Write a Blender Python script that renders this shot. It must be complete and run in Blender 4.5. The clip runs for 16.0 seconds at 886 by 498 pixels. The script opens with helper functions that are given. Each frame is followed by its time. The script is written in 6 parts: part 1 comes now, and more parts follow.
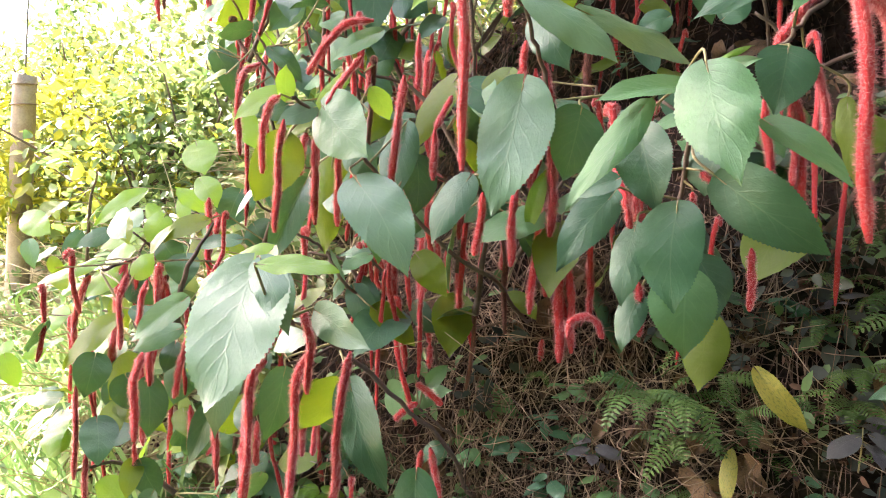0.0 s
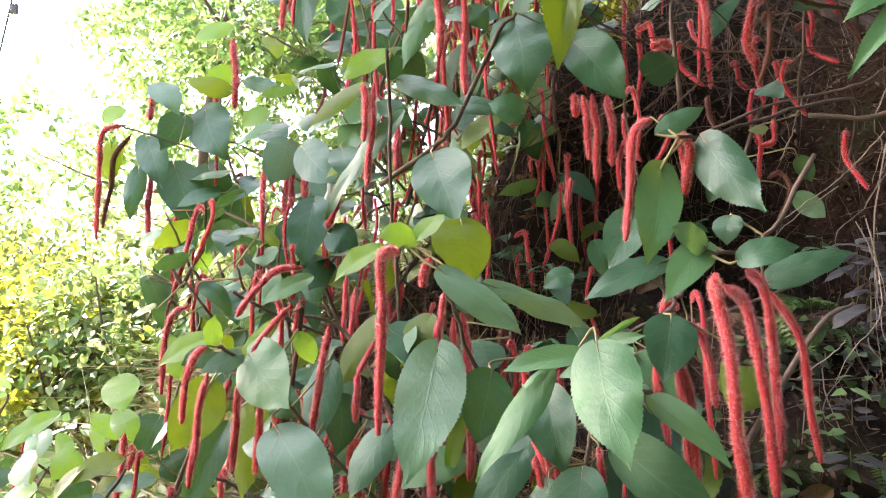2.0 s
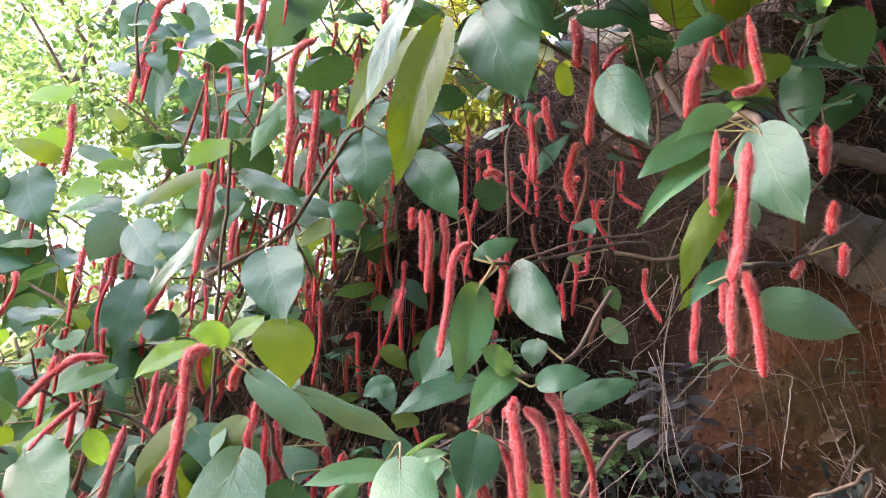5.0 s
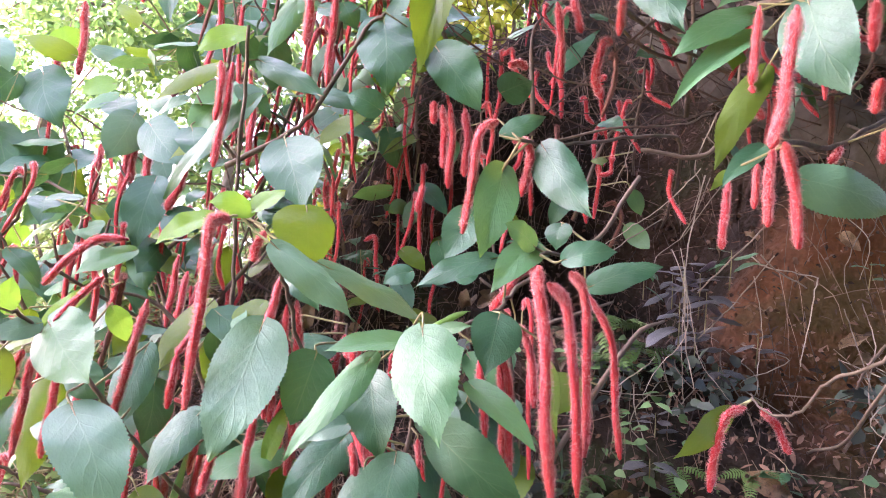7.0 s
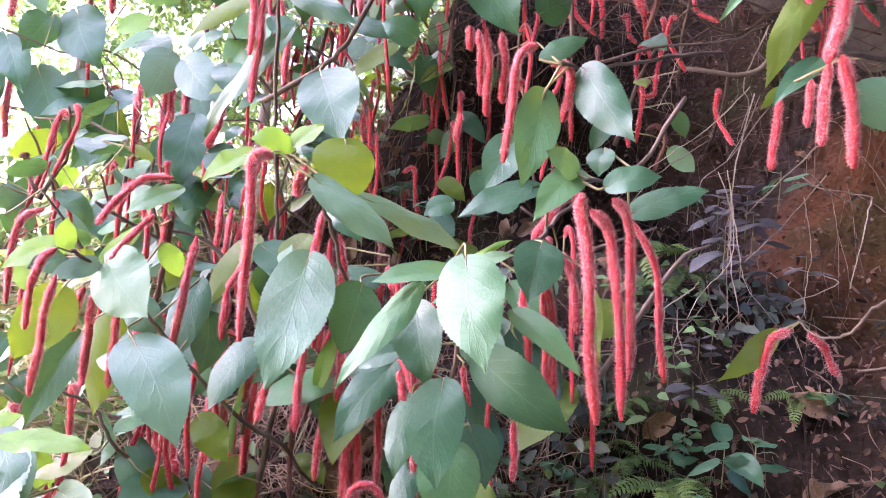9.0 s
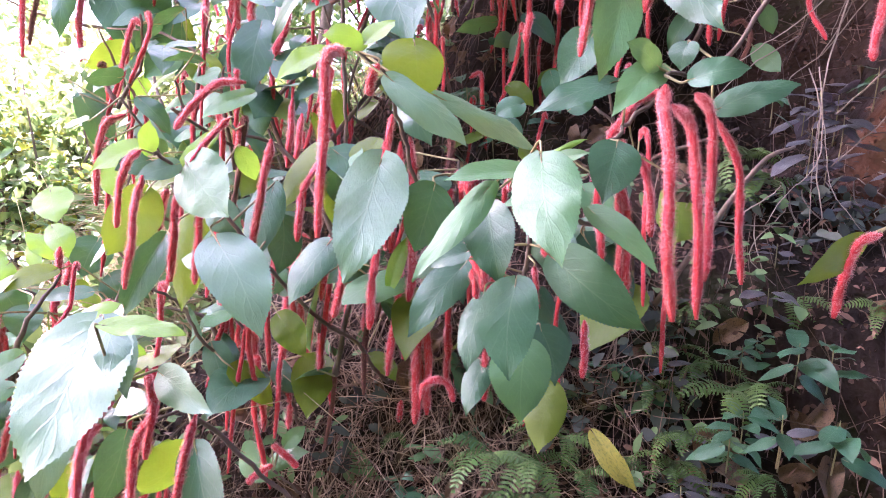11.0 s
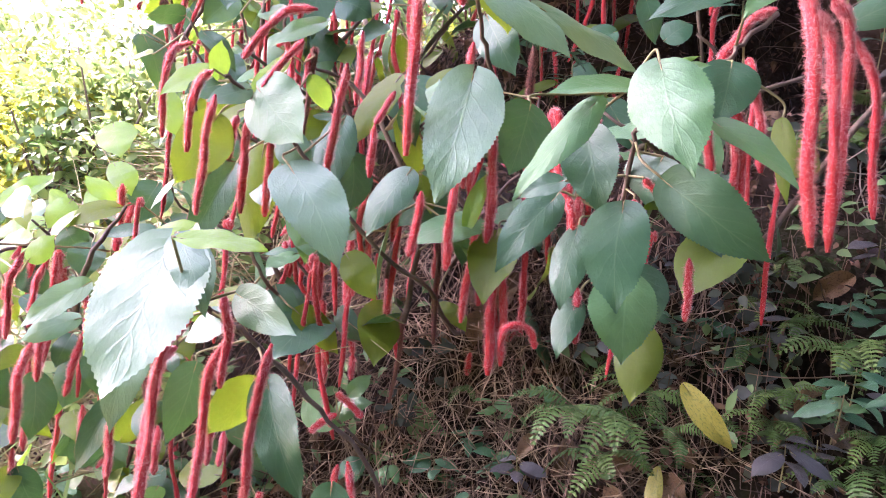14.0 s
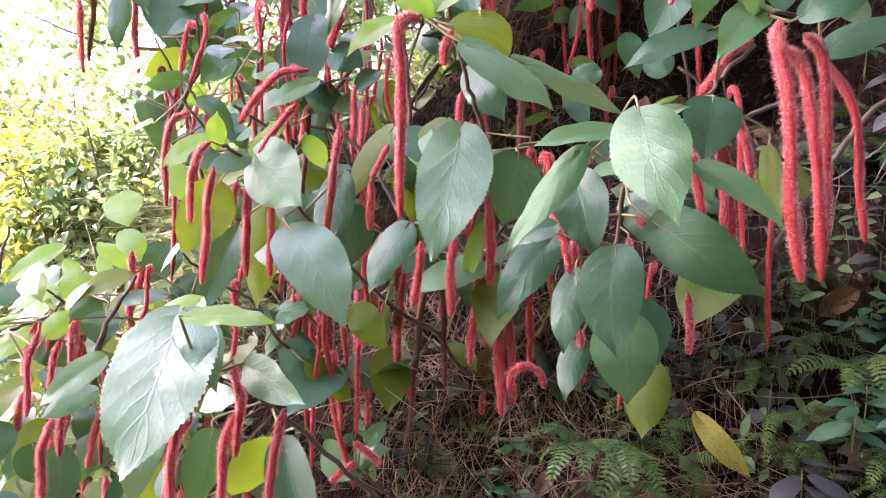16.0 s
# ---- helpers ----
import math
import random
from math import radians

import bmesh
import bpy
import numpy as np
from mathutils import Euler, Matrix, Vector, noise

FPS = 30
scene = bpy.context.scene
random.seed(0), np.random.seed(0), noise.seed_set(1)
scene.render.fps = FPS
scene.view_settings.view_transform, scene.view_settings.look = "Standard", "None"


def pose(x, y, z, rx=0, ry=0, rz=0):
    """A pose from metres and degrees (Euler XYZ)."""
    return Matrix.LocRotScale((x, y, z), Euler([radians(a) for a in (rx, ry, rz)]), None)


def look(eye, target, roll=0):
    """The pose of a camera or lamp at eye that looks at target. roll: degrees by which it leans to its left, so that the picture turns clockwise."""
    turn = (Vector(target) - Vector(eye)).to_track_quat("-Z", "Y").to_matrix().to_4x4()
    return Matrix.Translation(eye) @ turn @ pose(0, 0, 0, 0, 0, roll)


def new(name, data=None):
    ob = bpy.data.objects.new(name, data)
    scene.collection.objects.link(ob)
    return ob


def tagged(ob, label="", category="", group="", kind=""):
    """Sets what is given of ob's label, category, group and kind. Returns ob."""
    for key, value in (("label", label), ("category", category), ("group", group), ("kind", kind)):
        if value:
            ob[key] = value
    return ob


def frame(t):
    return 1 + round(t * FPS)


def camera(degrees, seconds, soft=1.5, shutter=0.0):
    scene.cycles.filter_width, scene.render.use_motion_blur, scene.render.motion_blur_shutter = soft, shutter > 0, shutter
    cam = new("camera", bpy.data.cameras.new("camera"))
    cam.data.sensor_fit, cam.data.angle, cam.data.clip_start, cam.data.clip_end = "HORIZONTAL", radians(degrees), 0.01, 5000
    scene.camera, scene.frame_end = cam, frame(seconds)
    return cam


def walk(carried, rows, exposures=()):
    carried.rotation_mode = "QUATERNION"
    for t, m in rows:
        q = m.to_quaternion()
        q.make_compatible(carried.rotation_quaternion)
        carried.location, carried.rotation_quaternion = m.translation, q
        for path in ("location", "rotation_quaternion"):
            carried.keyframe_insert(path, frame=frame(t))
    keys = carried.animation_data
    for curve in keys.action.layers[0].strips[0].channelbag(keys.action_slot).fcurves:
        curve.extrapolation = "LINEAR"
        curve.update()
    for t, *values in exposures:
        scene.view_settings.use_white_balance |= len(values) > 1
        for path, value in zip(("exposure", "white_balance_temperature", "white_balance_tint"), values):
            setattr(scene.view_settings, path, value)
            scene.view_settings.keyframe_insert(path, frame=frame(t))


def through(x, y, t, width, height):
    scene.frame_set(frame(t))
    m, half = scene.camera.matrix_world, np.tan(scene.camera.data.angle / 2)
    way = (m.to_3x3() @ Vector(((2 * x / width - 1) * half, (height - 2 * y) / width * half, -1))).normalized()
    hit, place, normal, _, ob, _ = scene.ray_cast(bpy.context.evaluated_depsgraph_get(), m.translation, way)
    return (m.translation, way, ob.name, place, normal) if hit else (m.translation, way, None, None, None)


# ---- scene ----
cam = camera(67.0, 16.0, 0.95)
PATH = [
    (0, (0.171, 0.095, 1.44), (-0.033, 2.076, 1.252), 0.3),
    (0.5, (0.176, 0.085, 1.459), (0.019, 2.078, 1.436), 1.6),
    (1, (0.183, 0.067, 1.491), (0.105, 2.062, 1.604), 1.3),
    (1.5, (0.189, 0.063, 1.509), (0.15, 2.048, 1.747), 1.3),
    (2, (0.193, 0.051, 1.523), (0.175, 2.02, 1.874), 0.2),
    (2.5, (0.196, 0.047, 1.539), (0.198, 1.992, 2.003), -0.5),
    (3, (0.204, 0.04, 1.557), (0.23, 1.955, 2.134), -0.9),
    (3.5, (0.208, 0.02, 1.566), (0.358, 1.909, 2.204), -1.9),
    (4, (0.221, 0.008, 1.57), (0.463, 1.886, 2.214), -0.7),
    (4.2, (0.222, 0.013, 1.568), (0.53, 1.882, 2.21), -0.5),
    (6.3, (0.223, 0.048, 1.491), (0.665, 1.918, 2.046), 3.4),
    (6.5, (0.223, 0.053, 1.491), (0.624, 1.94, 2.019), 3.5),
    (7, (0.222, 0.066, 1.478), (0.609, 1.977, 1.922), 3.6),
    (7.5, (0.221, 0.064, 1.477), (0.608, 1.991, 1.846), 3.5),
    (8, (0.222, 0.066, 1.477), (0.577, 2.006, 1.805), 2.8),
    (8.2, (0.221, 0.064, 1.477), (0.562, 2.009, 1.796), 2.5),
    (10.3, (0.207, 0.068, 1.481), (0.394, 2.059, 1.516), 3.0),
    (10.5, (0.204, 0.065, 1.47), (0.368, 2.059, 1.486), 2.7),
    (11, (0.205, 0.068, 1.458), (0.335, 2.064, 1.436), 3.0),
    (11.5, (0.198, 0.066, 1.45), (0.253, 2.062, 1.351), 2.8),
    (12, (0.184, 0.072, 1.441), (0.194, 2.064, 1.266), 3.9),
    (12.5, (0.17, 0.101, 1.396), (0.171, 2.081, 1.116), 5.4),
    (13, (0.157, 0.122, 1.376), (0.204, 2.102, 1.098), 5.9),
    (13.5, (0.148, 0.125, 1.367), (0.176, 2.114, 1.163), 5.2),
    (14, (0.153, 0.126, 1.394), (0.182, 2.124, 1.318), 4.2),
    (14.5, (0.151, 0.122, 1.407), (0.122, 2.121, 1.39), 2.7),
    (15, (0.156, 0.126, 1.418), (0.149, 2.125, 1.376), 0.9),
    (15.5, (0.165, 0.119, 1.427), (0.182, 2.119, 1.397), -0.2),
    (16, (0.166, 0.112, 1.429), (0.154, 2.112, 1.412), -0.2),
]
EXPOSURES = [(0.0, 3.88, 6800, 27), (1.5, 3.8, 6650, 24), (3.0, 3.52, 6500, 26), (4.0, 3.60, 6400, 28), (7.0, 4.23, 6000, 40), (11.0, 4.33, 5800, 54), (12.5, 4.27, 5920, 54), (13.2, 4.33, 5960, 53), (14.0, 4.20, 6030, 51), (15.0, 3.98, 6120, 48), (16.0, 3.92, 6200, 46)]
walk(cam, [(t, look(eye, target, roll)) for t, eye, target, roll in PATH], EXPOSURES)

# ---- world and sun ----
SUN_TO = Vector((-0.85, 0.45, 0.88)).normalized()
world = bpy.data.worlds.new("sky")
scene.world = world
world.use_nodes = True
wn = world.node_tree.nodes
sky = wn.new("ShaderNodeTexSky")
sky.sky_type = "NISHITA"
sky.sun_disc = False
sky.sun_elevation = math.asin(SUN_TO.z)
sky.sun_rotation = math.atan2(SUN_TO.x, SUN_TO.y)
sky.air_density, sky.dust_density, sky.ozone_density = 1.0, 5.0, 1.0
world.node_tree.links.new(sky.outputs[0], wn["Background"].inputs[0])
wn["Background"].inputs[1].default_value = 0.15
sun_lamp = bpy.data.lights.new("sun", "SUN")
sun_lamp.energy, sun_lamp.angle, sun_lamp.color = 4.2, radians(0.6), (1.0, 0.95, 0.86)
sun = new("sun", sun_lamp)
sun.rotation_euler = (-SUN_TO).to_track_quat("-Z", "Y").to_euler()

# ---- materials ----
class Nodes:
    """A small helper to write node trees."""

    def __init__(self, name):
        self.mat = bpy.data.materials.new(name)
        self.mat.use_nodes = True
        self.tree = self.mat.node_tree
        self.bsdf = self.tree.nodes["Principled BSDF"]
        self.out = self.tree.nodes["Material Output"]

    def add(self, kind, **sockets):
        n = self.tree.nodes.new(kind)
        for key, value in sockets.items():
            self.put(n.inputs[key.replace("_", " ")], value)
        return n

    def put(self, socket, value):
        if hasattr(value, "is_output") or hasattr(value, "links"):
            self.tree.links.new(value, socket)
        else:
            socket.default_value = value

    def math(self, op, a, b=0.0, clamp=False):
        n = self.tree.nodes.new("ShaderNodeMath")
        n.operation, n.use_clamp = op, clamp
        self.put(n.inputs[0], a)
        self.put(n.inputs[1], b)
        return n.outputs[0]

    def noise(self, scale, detail=3.0, vector=None, out="Fac"):
        n = self.add("ShaderNodeTexNoise", Scale=scale, Detail=detail)
        if vector is not None:
            self.put(n.inputs["Vector"], vector)
        return n.outputs[out]

    def coords(self, out="Object"):
        return self.add("ShaderNodeTexCoord").outputs[out]

    def ramp(self, fac, *stops):
        n = self.add("ShaderNodeValToRGB")
        self.put(n.inputs[0], fac)
        e = n.color_ramp.elements
        while len(e) < len(stops):
            e.new(0.5)
        for slot, (pos, col) in zip(e, stops):
            slot.position, slot.color = pos, (*col, 1)
        return n.outputs[0]

    def mix(self, fac, a, b, blend="MIX"):
        n = self.tree.nodes.new("ShaderNodeMix")
        n.data_type, n.blend_type = "RGBA", blend
        self.put(n.inputs[0], fac)
        self.put(n.inputs[6], a if not isinstance(a, tuple) else (*a, 1))
        self.put(n.inputs[7], b if not isinstance(b, tuple) else (*b, 1))
        return n.outputs[2]

    def bump(self, height, strength=0.3, distance=0.002):
        n = self.add("ShaderNodeBump", Strength=strength, Distance=distance, Height=height)
        return n.outputs[0]

    def random(self):
        return self.add("ShaderNodeObjectInfo").outputs["Random"]

    def island(self):
        return self.add("ShaderNodeNewGeometry").outputs["Random Per Island"]

    def finish(self, colour, rough=0.6, normal=None, through=0.0, through_colour=None, specular=0.5):
        self.put(self.bsdf.inputs["Base Color"], colour if not isinstance(colour, tuple) else (*colour, 1))
        self.put(self.bsdf.inputs["Roughness"], rough)
        self.bsdf.inputs["Specular IOR Level"].default_value = specular
        if normal is not None:
            self.put(self.bsdf.inputs["Normal"], normal)
        if through:
            t = self.add("ShaderNodeBsdfTranslucent")
            c = through_colour or colour
            self.put(t.inputs[0], c if not isinstance(c, tuple) else (*c, 1))
            m = self.add("ShaderNodeMixShader")
            self.put(m.inputs[0], through)
            self.put(m.inputs[1], self.bsdf.outputs[0])
            self.put(m.inputs[2], t.outputs[0])
            self.put(self.out.inputs[0], m.outputs[0])
        return self.mat


def leaf_material(name, dark, light, vein, glow, through, rough, spots=None, specular=0.55):
    """A broad leaf: pale midrib and side veins by its own coordinates, blotches, gloss and light coming through."""
    k = Nodes(name)
    uv = k.add("ShaderNodeSeparateXYZ", Vector=k.coords("UV"))
    along, side = uv.outputs[0], k.math("ABSOLUTE", k.math("SUBTRACT", uv.outputs[1], 0.5))
    rib = k.math("SUBTRACT", 1.0, k.math("MULTIPLY", side, 46.0), clamp=True)
    bent = k.math("POWER", k.math("MULTIPLY", side, 2.0), 0.8)
    wander = k.math("MULTIPLY", k.math("SUBTRACT", k.noise(5.0, 2.0, k.coords("Object")), 0.5), 0.5)
    saw = k.math("FRACT", k.math("ADD", k.math("SUBTRACT", k.math("MULTIPLY", along, 6.0), k.math("MULTIPLY", bent, 2.4)), wander))
    tri = k.math("ABSOLUTE", k.math("SUBTRACT", saw, 0.5))
    fade = k.math("SUBTRACT", 0.55, side)
    lines = k.math("MULTIPLY", k.math("SUBTRACT", 1.0, k.math("MULTIPLY", tri, 9.0), clamp=True), fade)
    veins = k.math("MAXIMUM", rib, lines)
    place = k.coords("Object")
    blot = k.noise(9.0, 4.0, place)
    fine = k.noise(60.0, 3.0, place)
    tone = k.math("ADD", k.math("MULTIPLY", k.random(), 0.5), k.math("MULTIPLY", blot, 0.5))
    tone = k.math("ADD", tone, k.math("MULTIPLY", k.math("SUBTRACT", fine, 0.5), 0.35))
    base = k.mix(tone, dark, light)
    if spots:
        base = k.mix(k.ramp(k.noise(22.0, 4.0, place), (0.5, (0, 0, 0)), (0.68, (1, 1, 1))), base, spots)
    base = k.mix(k.math("MULTIPLY", veins, 0.19), base, vein)
    crinkle = k.noise(26.0, 2.0, place)
    height = k.math("ADD", k.math("ADD", k.math("MULTIPLY", lines, -0.7), k.math("MULTIPLY", rib, -0.25)), k.math("ADD", k.math("MULTIPLY", fine, 0.24), k.math("MULTIPLY", crinkle, 0.75)))
    rough_map = k.math("ADD", rough, k.math("MULTIPLY", k.math("SUBTRACT", blot, 0.5), 0.25))
    return k.finish(base, rough_map, k.bump(height, 0.27, 0.003), through, k.mix(tone, glow, tuple(min(1, c * 1.3) for c in glow)), specular)


LEAF = {
    "mature": leaf_material("mature leaf", (0.015, 0.071, 0.035), (0.038, 0.130, 0.064), (0.19, 0.30, 0.15), (0.10, 0.24, 0.04), 0.13, 0.46, specular=0.52),
    "fresh": leaf_material("fresh leaf", (0.045, 0.148, 0.059), (0.080, 0.208, 0.088), (0.22, 0.37, 0.18), (0.16, 0.30, 0.05), 0.24, 0.46),
    # Mature leaves that mirror bright sky: the sheen is put into this paler green.
    "pale": leaf_material("glossy leaf with sky sheen in its colour", (0.062, 0.162, 0.096), (0.110, 0.228, 0.142), (0.24, 0.36, 0.22), (0.18, 0.30, 0.09), 0.15, 0.44, specular=0.62),
    "young": leaf_material("young leaf", (0.085, 0.225, 0.028), (0.145, 0.30, 0.042), (0.28, 0.42, 0.14), (0.22, 0.40, 0.03), 0.42, 0.40),
    "olive": leaf_material("leaf underside", (0.066, 0.128, 0.009), (0.108, 0.172, 0.014), (0.17, 0.24, 0.045), (0.18, 0.27, 0.012), 0.42, 0.5),
    "yellow": leaf_material("yellowing leaf", (0.19, 0.19, 0.028), (0.29, 0.27, 0.045), (0.30, 0.32, 0.11), (0.26, 0.25, 0.03), 0.22, 0.55, (0.085, 0.14, 0.03)),
    "purple": leaf_material("purplish leaf", (0.045, 0.052, 0.052), (0.075, 0.080, 0.082), (0.16, 0.15, 0.18), (0.12, 0.07, 0.10), 0.2, 0.45),
    "dead": leaf_material("dead leaf", (0.085, 0.052, 0.026), (0.20, 0.125, 0.065), (0.24, 0.17, 0.10), (0.20, 0.11, 0.04), 0.12, 0.75, (0.05, 0.033, 0.02)),
}


def plain_material(name, low, high, scale, rough=0.8, bump=0.4, distance=0.004, through=0.0, per="place", specular=0.3):
    k = Nodes(name)
    n = k.noise(scale, 6.0, k.coords("Object"))
    m = k.noise(scale * 7.3, 3.0, k.coords("Object"))
    tone = k.math("ADD", k.math("MULTIPLY", n, 0.6), k.math("MULTIPLY", m, 0.4))
    if per == "island":
        tone = k.math("ADD", k.math("MULTIPLY", tone, 0.45), k.math("MULTIPLY", k.island(), 0.55))
    elif per == "object":
        tone = k.math("ADD", k.math("MULTIPLY", tone, 0.6), k.math("MULTIPLY", k.random(), 0.4))
    tone = k.ramp(tone, (0.25, (0, 0, 0)), (0.75, (1, 1, 1)))
    c = k.mix(tone, low, high)
    return k.finish(c, rough, k.bump(k.math("ADD", n, k.math("MULTIPLY", m, 0.5)), bump, distance), through, None, specular)


CATKIN = {
    "red": (plain_material("catkin core", (0.35, 0.023, 0.027), (0.65, 0.062, 0.068), 260, 0.7, 0.9, 0.002, 0.0, "object"),
            plain_material("catkin hairs", (0.58, 0.12, 0.13), (0.88, 0.52, 0.52), 70, 0.5, 0.0, 0.001, 0.4, "island")),
    "spent": (plain_material("spent catkin core", (0.08, 0.035, 0.03), (0.16, 0.07, 0.05), 60, 0.8, 0.5, 0.002, 0.0, "object"),
              plain_material("spent catkin hairs", (0.20, 0.07, 0.055), (0.36, 0.16, 0.12), 70, 0.8, 0.0, 0.001, 0.1, "island")),
}
BARK = plain_material("twig bark", (0.065, 0.048, 0.036), (0.17, 0.125, 0.095), 55, 0.8, 0.6, 0.002)
GREEN_STEM = plain_material("green stem", (0.16, 0.165, 0.065), (0.30, 0.25, 0.13), 40, 0.55, 0.3, 0.001)
ROOT = plain_material("dry root", (0.019, 0.012, 0.010), (0.24, 0.165, 0.115), 30, 0.85, 0.5, 0.001, 0, "island")
LITTER = plain_material("leaf litter", (0.019, 0.012, 0.009), (0.19, 0.112, 0.076), 35, 0.85, 0.4, 0.002, 0.08, "island")
HAY = plain_material("dry grass", (0.08, 0.053, 0.035), (0.43, 0.32, 0.22), 30, 0.8, 0.3, 0.001, 0.1, "island")
TWIG = plain_material("dead twig", (0.028, 0.016, 0.013), (0.14, 0.088, 0.066), 40, 0.85, 0.4, 0.001, 0, "island")
PALE_ROOT = plain_material("pale hanging root", (0.09, 0.066, 0.05), (0.34, 0.28, 0.22), 30, 0.85, 0.4, 0.001, 0, "object")
FERN = plain_material("fern frond", (0.034, 0.086, 0.021), (0.102, 0.176, 0.042), 25, 0.5, 0.2, 0.001, 0.15, "object")
WEED = plain_material("weed leaf", (0.06, 0.13, 0.05), (0.13, 0.23, 0.09), 30, 0.45, 0.3, 0.002, 0.25, "object")
DUSKY = plain_material("dusky weed leaf", (0.036, 0.046, 0.042), (0.085, 0.112, 0.078), 30, 0.5, 0.3, 0.002, 0.15, "island")
BUSH = plain_material("sunlit bush leaf", (0.070, 0.145, 0.040), (0.23, 0.31, 0.095), 3, 0.4, 0.2, 0.002, 0.4, "island", 0.5)
BUSH_YELLOW = plain_material("young yellow bush leaf", (0.18, 0.22, 0.02), (0.37, 0.37, 0.04), 3, 0.45, 0.2, 0.002, 0.5, "island", 0.5)
TREE_LEAF = plain_material("tree leaf", (0.055, 0.125, 0.035), (0.20, 0.31, 0.075), 3, 0.4, 0.2, 0.002, 0.5, "island", 0.5)
BUSH_PALE = plain_material("yellow-green bush leaf", (0.10, 0.165, 0.046), (0.28, 0.325, 0.105), 3, 0.45, 0.2, 0.002, 0.42, "island", 0.5)
GRASS = plain_material("grass blade", (0.10, 0.21, 0.055), (0.24, 0.36, 0.12), 3, 0.45, 0.1, 0.001, 0.35, "island", 0.5)


def soil_material():
    k = Nodes("bank soil")
    p = k.coords("Object")
    big, mid, fine = k.noise(1.7, 5.0, p), k.noise(11.0, 6.0, p), k.noise(90.0, 5.0, p)
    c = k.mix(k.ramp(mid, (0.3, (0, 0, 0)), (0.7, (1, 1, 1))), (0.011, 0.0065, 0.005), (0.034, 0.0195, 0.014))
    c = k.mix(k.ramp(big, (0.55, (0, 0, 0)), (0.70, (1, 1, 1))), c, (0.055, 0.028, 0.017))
    clay = k.add("ShaderNodeVectorMath", Vector=p)
    clay.operation = "DISTANCE"
    clay.inputs[1].default_value = (1.22, 1.02, 1.66)
    ragged = k.math("ADD", clay.outputs["Value"], k.math("MULTIPLY", k.noise(9.0, 5.0, p), 0.26))
    c = k.mix(k.ramp(ragged, (0.34, (1, 1, 1)), (0.48, (0, 0, 0))), c, (0.15, 0.058, 0.024))
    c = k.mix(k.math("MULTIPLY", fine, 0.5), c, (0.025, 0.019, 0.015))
    moss = k.ramp(k.noise(4.0, 5.0, p), (0.56, (0, 0, 0)), (0.66, (1, 1, 1)))
    c = k.mix(k.math("MULTIPLY", moss, 0.5), c, (0.03, 0.045, 0.016))
    down = k.add("ShaderNodeVectorMath", Vector=p)
    down.operation = "DOT_PRODUCT"
    down.inputs[1].default_value = (-0.888, 0.46, 0.0)
    far = k.math("ADD", down.outputs["Value"], k.math("MULTIPLY", k.noise(3.0, 4.0, p), 0.5))
    straw = k.mix(k.noise(40.0, 4.0, p), (0.13, 0.11, 0.05), (0.34, 0.29, 0.15))
    c = k.mix(k.ramp(k.math("MULTIPLY", far, 0.4), (0.46, (0, 0, 0)), (0.62, (1, 1, 1))), c, straw)
    h = k.math("ADD", mid, k.math("MULTIPLY", fine, 0.5))
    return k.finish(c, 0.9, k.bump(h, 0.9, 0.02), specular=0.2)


SOIL = soil_material()
ROCK = plain_material("grey rock", (0.06, 0.05, 0.042), (0.16, 0.135, 0.115), 9, 0.85, 0.7, 0.01)
STRAW = plain_material("dry straw", (0.24, 0.19, 0.10), (0.50, 0.42, 0.25), 12, 0.7, 0.2, 0.001, 0.2, "island")
POST = plain_material("weathered wood", (0.22, 0.16, 0.10), (0.42, 0.34, 0.25), 18, 0.85, 0.6, 0.004)
IRON = plain_material("grey painted iron", (0.06, 0.065, 0.07), (0.13, 0.13, 0.135), 40, 0.6, 0.2, 0.001)
WIRE = plain_material("rusty wire", (0.15, 0.09, 0.06), (0.30, 0.22, 0.17), 60, 0.7, 0.3, 0.0005)


# ---- building helpers ----
rng = np.random.default_rng(7)


def mesh_from(name, verts, faces, materials, smooth=True, index=None):
    me = bpy.data.meshes.new(name)
    me.from_pydata([tuple(v) for v in verts] if not isinstance(verts, np.ndarray) else verts.tolist(), [], faces)
    for m in materials:
        me.materials.append(m)
    if smooth:
        me.polygons.foreach_set("use_smooth", np.ones(len(me.polygons), dtype=bool))
    if index is not None:
        me.polygons.foreach_set("material_index", np.asarray(index, dtype=np.int32))
    me.update()
    return me


def part(name, me, parent, label=""):
    ob = new(name, me)
    ob.parent = parent
    return tagged(ob, label) if label else ob


def thing(name, label, category, group="", at=(0, 0, 0)):
    ob = new(name)
    ob.empty_display_size = 0.1
    ob.location = at
    return tagged(ob, label, category, group)


def smooth_line(points, steps=6):
    """A Catmull-Rom line through the points."""
    p = np.array(points, float)
    if len(p) == 2:
        return p[0] + np.linspace(0, 1, steps + 1)[:, None] * (p[1] - p[0])
    e = np.vstack([2 * p[0] - p[1], p, 2 * p[-1] - p[-2]])
    out = []
    for i in range(len(p) - 1):
        a, b, c, d = e[i:i + 4]
        for t in np.linspace(0, 1, steps, endpoint=False):
            out.append(0.5 * (2 * b + (c - a) * t + (2 * a - 5 * b + 4 * c - d) * t * t + (3 * b - a - 3 * c + d) * t ** 3))
    out.append(p[-1])
    return np.array(out)


